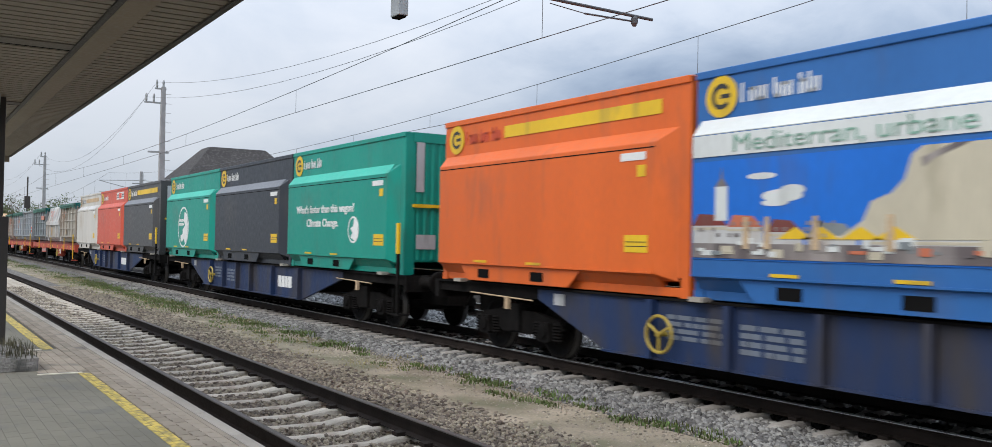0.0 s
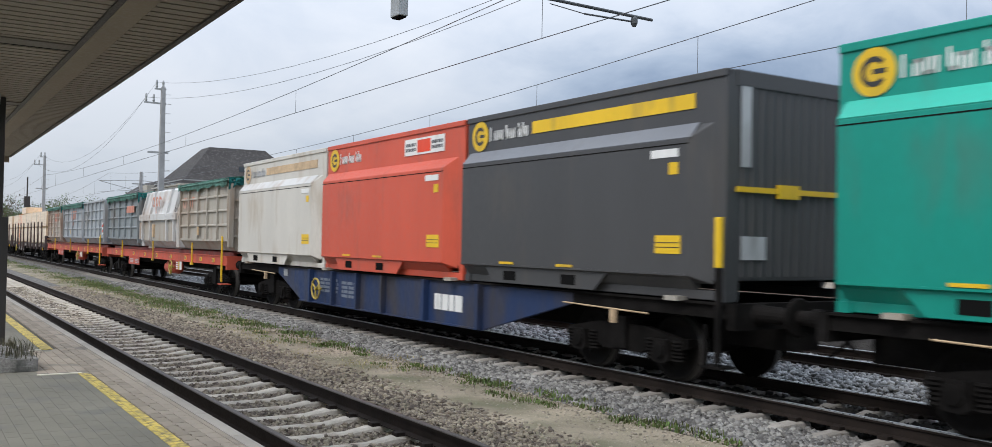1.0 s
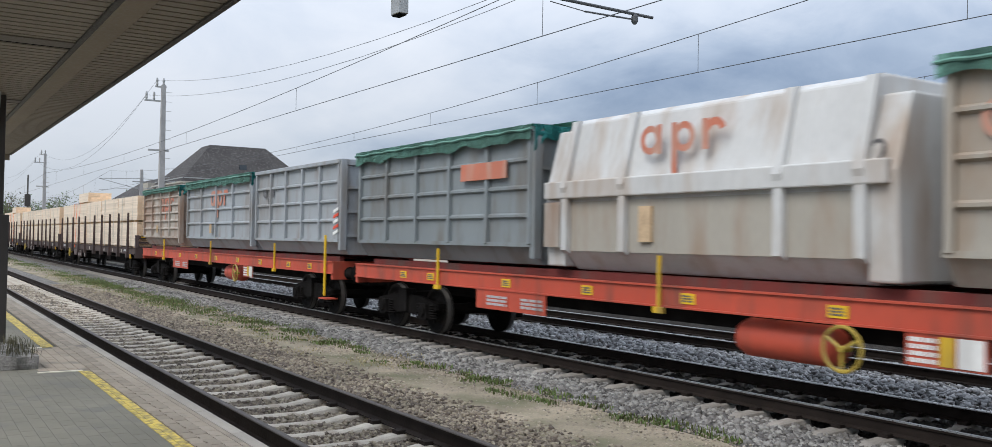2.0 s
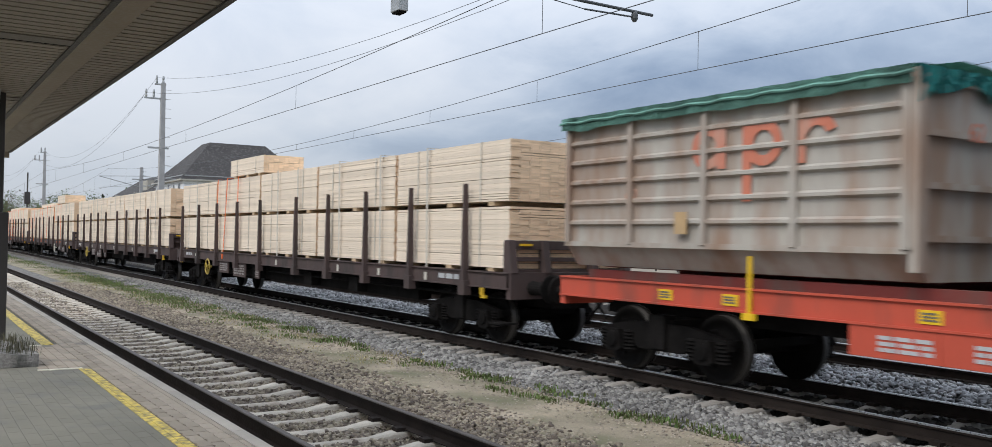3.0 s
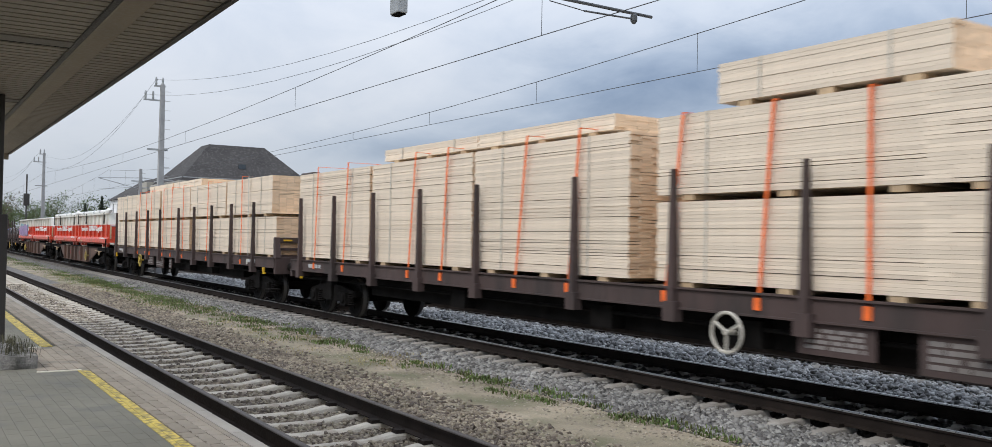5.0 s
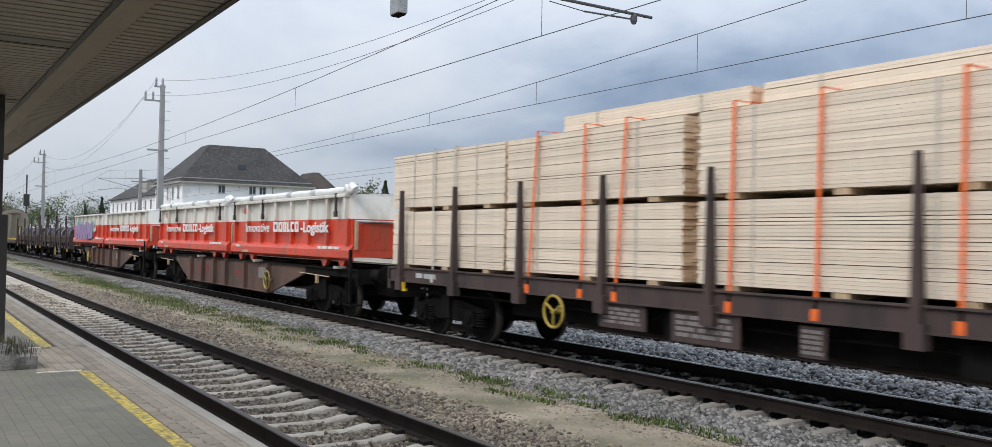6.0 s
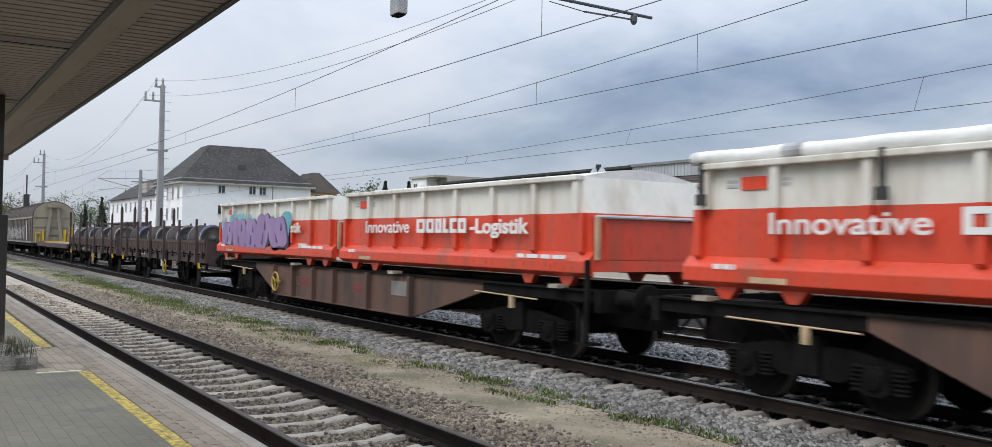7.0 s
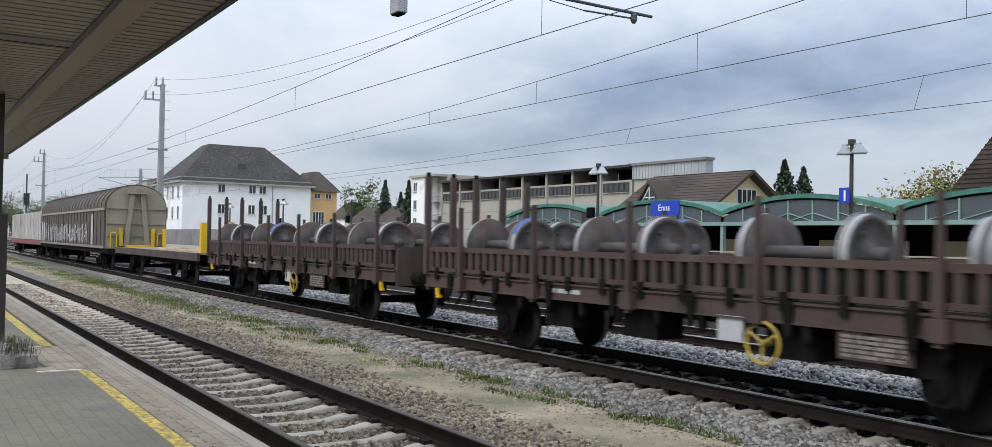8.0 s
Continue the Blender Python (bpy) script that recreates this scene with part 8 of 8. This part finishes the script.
def window(house, x, y, z, w, h, face="-y", bars=1, frame_tone="window_frame"):
    """A window with frame, dark pane and sill, on a wall that faces -y or +x."""
    def bx(a0, a1, d0, d1, z0, z1):
        return (a0, a1, d0, d1, z0, z1) if face == "-y" else (-d1, -d0, a0, a1, z0, z1)
    o = y if face == "-y" else -y
    win = part("window", boxes(bx(x, x + w, o - 0.03, o + 0.02, z, z + h)), "glass", house)
    fr = [bx(x - 0.08, x, o - 0.07, o + 0.02, z - 0.08, z + h + 0.08), bx(x + w, x + w + 0.08, o - 0.07, o + 0.02, z - 0.08, z + h + 0.08),
          bx(x, x + w, o - 0.07, o + 0.02, z + h, z + h + 0.08), bx(x, x + w, o - 0.07, o + 0.02, z - 0.08, z)]
    for i in range(1, bars + 1):
        c = x + w * i / (bars + 1)
        fr.append(bx(c - 0.04, c + 0.04, o - 0.06, o + 0.02, z, z + h))
    part("window_frame", boxes(*fr), frame_tone, win)
    part("sill", boxes(bx(x - 0.12, x + w + 0.12, o - 0.16, o + 0.02, z - 0.14, z - 0.08)), "plaster_grey", win)


def hip_roof(bm, x0, x1, y0, y1, z0, z1, inset_x, inset_y):
    a = [bm.verts.new(p) for p in ((x0, y0, z0), (x1, y0, z0), (x1, y1, z0), (x0, y1, z0))]
    b = [bm.verts.new(p) for p in ((x0 + inset_x, y0 + inset_y, z1), (x1 - inset_x, y0 + inset_y, z1), (x1 - inset_x, y1 - inset_y, z1), (x0 + inset_x, y1 - inset_y, z1))]
    for i in range(4):
        bm.faces.new((a[i], a[(i + 1) % 4], b[(i + 1) % 4], b[i]))
    bm.faces.new(a[::-1]); bm.faces.new(b)
    return bm


def station_house():
    h = thing("station_building", "white three-storey station building with a steep dark hipped roof", "building")
    x0, x1, y0, y1 = -172.0, -153.0, 38.3, 60.0
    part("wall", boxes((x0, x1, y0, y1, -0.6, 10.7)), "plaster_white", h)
    part("roof", hip_roof(BM(), x0 - 0.6, x1 + 0.6, y0 - 0.6, y1 + 0.6, 10.6, 17.5, 7.6, 6.6), "slate", h, "steep dark slate hipped roof")
    part("eaves", boxes((x0 - 0.7, x1 + 0.7, y0 - 0.7, y1 + 0.7, 10.40, 10.66)), "plaster_grey", h)
    part("snow_guard", boxes((x0, x1 + 0.3, y0 - 0.3, y0 - 0.24, 11.2, 11.34)), "steel", h)
    part("snow_guard", boxes((x1 + 0.24, x1 + 0.3, y0, y1, 11.2, 11.34)), "steel", h)
    part("roof_light", boxes((x1 - 2.5, x1 - 2.2, 48.0, 49.2, 13.2, 14.0)), "glass", h)
    for z in (8.0, 4.6):
        for k in range(5):
            window(h, x0 + 1.6 + 3.6 * k, y0, z, 1.1, 1.9)
    for y in (44.05, 49.2, 50.95):
        window(h, y, x1, 9.05, 1.05, 1.2, "+x")
    for y in (44.05, 49.1, 51.2):
        window(h, y, x1, 5.6, 1.05, 1.4, "+x")
    part("downpipe", rod(BM(), (x1 + 0.1, 53.2, 0), (x1 + 0.1, 53.2, 10.4), 0.08, 6), "steel", h)
    wing = thing("station_wing", "long white station wing with a grey slate roof", "building")
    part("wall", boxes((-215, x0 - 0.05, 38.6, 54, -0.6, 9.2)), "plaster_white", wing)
    part("roof", hip_roof(BM(), -215.5, x0 + 5, 38.0, 54.6, 9.1, 13.4, 6, 6), "slate", wing)
    part("dormer", boxes((-188, -183, 39.2, 43, 9.6, 11.8)), "plaster_grey", wing)
    part("awning", boxes((-212, -176, 35.8, 38.6, 4.0, 4.25)), "tile_brown", wing)
    for k in range(9):
        window(wing, -212 + 4.4 * k, 38.6, 6.6, 1.2, 1.7)
        window(wing, -212 + 4.4 * k, 38.6, 1.6, 1.2, 1.9)
    ann = thing("annexe", "ochre annexe with a brown tiled roof", "building")
    part("wall", boxes((-166, -154, 60.1, 65.3, -0.6, 10.0)), "plaster_orange", ann)
    part("roof", hip_roof(BM(), -167, -153.4, 59.6, 65.9, 9.9, 13.6, 4.0, 2.6), "tile_brown", ann)
    window(ann, 61.1, -154, 8.7, 1.0, 0.8, "+x")
    window(ann, 63.2, -154, 8.7, 1.0, 0.8, "+x")
    window(ann, 60.9, -154, 4.2, 2.0, 2.1, "+x", 3)


station_house()


def hall():
    """A long industrial hall: pale wall with a row of windows and a dark clerestory above it."""
    h = thing("industrial_hall", "long pale industrial hall with a dark stepped clerestory roof", "building")
    x0, x1, y = -110.1, -71.3, 62.0
    part("wall", boxes((x0, x1, y, y + 5, -0.6, 8.25)), "plaster_grey", h)
    n = 8
    w = (x1 - x0) / n
    for k in range(n):
        x = x0 + k * w
        part("pier", boxes((x - 0.1, x + 0.16, y - 0.2, y, -0.6, 9.5)), "plaster_grey", h)
        part("clerestory", boxes((x + 0.16, x + w - 0.1, y + 2.2, y + 2.4, 8.25, 9.5)), "dark", h, "dark clerestory bay")
        part("bay_divider", boxes((x - 0.1, x + 0.1, y + 0.02, y + 2.2, 8.25, 9.5)), "barrier", h)
        for j in range(5):
            window(h, x + 0.45 + (w - 0.7) / 5 * j, y, 7.1, 0.62, 0.85, bars=0, frame_tone="tile_brown")
        for z in (3.2, 5.4):
            part("panel_joint", boxes((x + 0.3, x + w - 0.15, y - 0.012, y, z, z + 0.06)), "barrier", h)
    part("roof_slab", boxes((x0 - 0.4, x1 + 0.2, y - 0.6, y + 5, 9.5, 9.75)), "slate", h)
    part("upper_box", boxes((x1 + 0.25, x1 + 10.3, y - 0.2, y + 0.8, 8.25, 9.6)), "clad", h, "grey metal clad upper storey")
    part("clad_cap", boxes((x1 - 0.1, x1 + 10.5, y - 0.4, y + 0.8, 9.6, 9.85)), "barrier", h)
    for k in range(22):
        part("clad_rib", boxes((x1 + 0.4 + 0.45 * k, x1 + 0.45 + 0.45 * k, y - 0.23, y - 0.2, 8.3, 9.6)), "steel", h)
    part("lower_wall", boxes((x1 + 0.35, x1 + 10.2, y, y + 0.8, -0.6, 8.25)), "plaster_grey", h)
    o = thing("white_house", "plain white house with a flat roof beside the hall", "building")
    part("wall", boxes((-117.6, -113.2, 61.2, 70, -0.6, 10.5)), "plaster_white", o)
    part("roof", boxes((-117.9, -110.5, 60.9, 70.3, 10.5, 10.8)), "plaster_grey", o)
    part("recess_wall", boxes((-113.15, -110.2, 63.0, 70, -0.6, 10.5)), "plaster_grey", o)
    for z in (8.6, 6.1, 3.6):
        window(o, -116.8, 61.2, z, 0.9, 1.2)
        part("balcony_rail", boxes((-113.2, -110.6, 62.2, 62.26, z - 0.9, z - 0.8), (-113.2, -110.6, 62.2, 63.0, z - 1.6, z - 1.5)), "barrier", o)


hall()


def gable_house():
    h = thing("house", "cream house with a brown tiled gable roof and a dormer", "house")
    x0, x1, y0, y1, ridge, eave = -58.6, -49.0, 50.0, 57.8, 7.5, 4.9
    mid = (y0 + y1) / 2
    part("wall", prism(BM(), [(y0, -0.6), (y1, -0.6), (y1, eave), (mid, ridge - 0.25), (y0, eave)], "x", x0, x1), "plaster_cream", h)
    for s in (-1, 1):
        ye, ze = mid + s * (mid - y0 + 1.0), eave - 0.66
        part("roof", prism(BM(), [(mid, ridge), (ye, ze), (ye, ze - 0.2), (mid, ridge - 0.25)], "x", x0 - 0.6, x1 + 0.7), "tile_brown", h, "brown tiled roof slope")
        for k in range(14):
            f = k / 14
            y, z = mid + (ye - mid) * f, ridge + (ze - ridge) * f
            part("tile_course", boxes((x0 - 0.6, x1 + 0.7, y - 0.04, y + 0.04, z - 0.02, z + 0.03)), "tile_brown", h)
    part("verge", prism(BM(), [(y0 - 1.0, eave - 0.86), (mid, ridge - 0.25), (y1 + 1.0, eave - 0.86), (y1 + 1.0, eave - 0.62), (mid, ridge + 0.04), (y0 - 1.0, eave - 0.62)], "x", x1 + 0.7, x1 + 0.82), "tile_brown", h)
    window(h, mid - 0.9, x1, 4.7, 2.0, 1.35, "+x", 3)
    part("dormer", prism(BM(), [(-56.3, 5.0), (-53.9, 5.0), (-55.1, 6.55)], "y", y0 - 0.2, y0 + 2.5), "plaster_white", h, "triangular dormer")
    part("dormer_glass", prism(BM(), [(-56.0, 5.08), (-54.2, 5.08), (-55.1, 6.25)], "y", y0 - 0.26, y0 - 0.2), "glass", h)
    part("dormer_bar", boxes((-55.14, -55.06, y0 - 0.3, y0 - 0.26, 5.08, 6.2)), "window_frame", h)
    part("dormer_bar", boxes((-55.8, -54.4, y0 - 0.3, y0 - 0.26, 5.45, 5.52)), "window_frame", h)
    part("dormer_roof", prism(BM(), [(-56.7, 4.85), (-55.1, 6.9), (-53.5, 4.85), (-53.75, 4.85), (-55.1, 6.6), (-56.45, 4.85)], "y", y0 - 0.45, y0 + 2.6), "tile_brown", h)
    g = thing("house", "house with a broad brown tiled roof", "house")
    part("wall", boxes((-36.5, -22, 62.8, 72, -0.6, 6.2)), "plaster_cream", g)
    part("roof", prism(BM(), [(-37.6, 6.0), (-21, 6.0), (-21, 10.6), (-33.8, 10.6)], "y", 62.0, 72.6), "tile_brown", g, "steep brown tiled roof")
    for k in range(14):
        z = 6.1 + 0.32 * k
        part("tile_course", boxes((-37.5 + 0.262 * k, -21, 61.94, 62.0, z, z + 0.05)), "tile_brown", g)


gable_house()


def far_sheds():
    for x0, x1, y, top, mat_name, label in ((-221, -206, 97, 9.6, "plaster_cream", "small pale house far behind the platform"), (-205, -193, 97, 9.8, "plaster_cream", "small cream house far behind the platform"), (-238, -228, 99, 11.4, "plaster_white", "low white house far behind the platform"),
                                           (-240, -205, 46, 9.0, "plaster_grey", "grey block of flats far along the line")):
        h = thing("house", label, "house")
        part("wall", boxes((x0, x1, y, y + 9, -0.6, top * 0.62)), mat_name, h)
        part("roof", hip_roof(BM(), x0 - 0.5, x1 + 0.5, y - 0.5, y + 9.5, top * 0.6, top, 2.0, 4.4), "tile_brown", h)
        for k in range(3):
            window(h, x0 + 1.0 + (x1 - x0) * 0.3 * k, y, 1.8, 1.2, 1.5)
    b = setting("noise_barrier", boxes(*[(x, x + 3.92, 35.5, 35.62, -0.6, 2.7) for x in np.arange(-240, -62, 4.0)]), "barrier", "grey concrete barrier of upright panels", "barrier")
    setting("platform_back", boxes((-10, 30, 40.0, 40.2, -0.6, 3.0)), "barrier", "plain grey wall behind the far platform", "wall")


far_sheds()


# ---------------------------------------------------------------- trees
def leaf_quads(centres, size, material, name):
    n = len(centres)
    c = np.asarray(centres)
    a = rng.normal(size=(n, 3)); a /= np.linalg.norm(a, axis=1)[:, None]
    b = np.cross(a, rng.normal(size=(n, 3))); b /= np.linalg.norm(b, axis=1)[:, None]
    s = size * (0.5 + rng.random((n, 1)))
    v = np.stack([c - a * s, c + b * s * 0.6, c + a * s, c - b * s * 0.6], 1).reshape(-1, 3)
    f = np.arange(4 * n).reshape(-1, 4)
    me = bpy.data.meshes.new(name)
    me.from_pydata(v.tolist(), [], f.tolist())
    me.materials.append(M[material])
    return me


def broad_tree(x, y, height, spread, leaves, material, label, bare=0.0):
    t = thing("tree", label, "tree", group="trees behind the station")
    z0 = -0.6
    part("trunk", rod(BM(), (x, y, z0), (x, y, z0 + height * 0.45), 0.16 * height / 8, 8, 0.10 * height / 8), "bark", t)
    limbs = BM()
    tips = []
    for i in range(16):
        a, e = rng.random() * 6.283, 0.35 + 0.9 * rng.random()
        base = Vector((x, y, z0 + height * (0.25 + 0.3 * rng.random())))
        r = spread * (0.4 + 0.6 * rng.random())
        tip = base + Vector((math.cos(a) * r, math.sin(a) * r, height * 0.5 * e))
        rod(limbs, base, tip, 0.035 * height / 6, 5, 0.008 * height / 6)
        tips.append(tip)
        for _ in range(3):
            q = base.lerp(tip, 0.5 + 0.4 * rng.random())
            w = q + Vector(rng.normal(size=3) * spread * 0.25)
            rod(limbs, q, w, 0.014 * height / 6, 4, 0.004)
            tips.append(w)
    part("branchwork", limbs, "bark", t, kind="stuff")
    pts = []
    for _ in range(leaves):
        k = tips[int(rng.random() * len(tips))]
        pts.append(np.array(k) + rng.normal(size=3) * spread * 0.16)
    part("crown", leaf_quads(pts, 0.11 * height / 6, material, "crown"), material, t, kind="stuff")


def conifer(x, y, height, width, label):
    t = thing("conifer", label, "tree", group="conifers behind the station")
    part("trunk", rod(BM(), (x, y, -0.6), (x, y, height * 0.95), 0.16, 8, 0.03), "bark", t)
    pts = []
    for i in range(3200):
        f = rng.random() ** 0.75
        tier = 1 - 0.35 * ((f * 13) % 1.0)
        r = width * (1 - f) * tier * (0.25 + 0.75 * rng.random())
        a = rng.random() * 6.283
        r *= 0.62 + 0.38 * math.sin(a * 5 + math.floor(f * 13) * 2.1)
        pts.append((x + r * math.cos(a), y + r * math.sin(a), height * (0.08 + 0.92 * f) - 0.25 * r))
    part("needles", leaf_quads(pts, 0.20 * height / 9, "needle", "needles"), "needle", t, kind="stuff")


conifer(-67.3, 80.0, 11.0, 6.2, "dark green spruce behind the shelter roofs")
conifer(-66.0, 81.5, 10.3, 5.6, "dark green spruce behind the shelter roofs")
broad_tree(-51.0, 80.0, 8.8, 3.6, 5200, "leaf_spring", "tree in young yellow-green leaf behind the shelter")
broad_tree(-55.2, 80.0, 7.6, 2.4, 3200, "leaf_spring", "tree in young yellow-green leaf behind the shelter")
broad_tree(-46.4, 80.0, 8.2, 3.2, 3000, "leaf", "tree with green leaves behind the shelter")
broad_tree(-71.0, 80.0, 7.8, 2.6, 900, "bark", "bare brown tree behind the gable house")
for x, y, h, w in ((-206, 100, 16.0, 6.5), (-199.5, 101, 13.0, 5.5), (-193.5, 100, 15.4, 6.0), (-189.5, 102, 14.0, 5.5)):
    conifer(x, y, h, w, "dark conifer far behind the yard")
for x, y, h, w in ((-227, 103, 15.2, 5.0), (-221, 104, 13.2, 4.0), (-217, 108, 11.5, 4.0)):
    broad_tree(x, y, h, w, 1800, "leaf", "green tree far behind the yard")
for x, y, h in ((-262, 44, 11), (-275, 42, 10), (-290, 38, 12), (-310, 36, 11), (-330, 34, 12), (-250, 50, 12), (-350, 32, 13), (-380, 30, 14), (-300, 27, 9), (-420, 28, 14)):
    broad_tree(x, y, h, 4.5, 1500, "leaf", "green tree far along the line")
for x, y, h in ((-245, 42, 11), (-256, 40, 9.5), (-236, 41, 8)):
    conifer(x, y, h, 2.4, "dark conifer far along the line")
for x, y, h in ((-270, 22, 12), (-300, 20, 13)):
    broad_tree(x, y, h, 5, 250, "bark", "bare tree far along the line")


def signal(x, y):
    t = thing("rail_signal", "black railway signal on a mast far along the line", "signal")
    part("mast", rod(BM(), (x, y, -0.5), (x, y, 8.5), 0.08, 8), "post", t)
    part("head", boxes((x - 0.2, x + 0.2, y - 0.3, y + 0.3, 4.9, 6.3)), "post", t)


signal(-118, 12.2)


# ---------------------------------------------------------------- everything that moves
def motions():
    step = 0.25
    for ob, s, *lift in MOVERS:
        z = lift[0] if lift else 0.0
        walk(ob, [(step * i, pose(s + travel(step * i), CENTRE_MAIN, z)) for i in range(33)])
    for ob, x in WHEELS:
        walk(ob, [(i / FPS, pose(x, 0, 0.46) @ Matrix.Rotation(radians(84.0 * i), 4, "Y")) for i in range(int(SECONDS * FPS) + 1)])


motions()
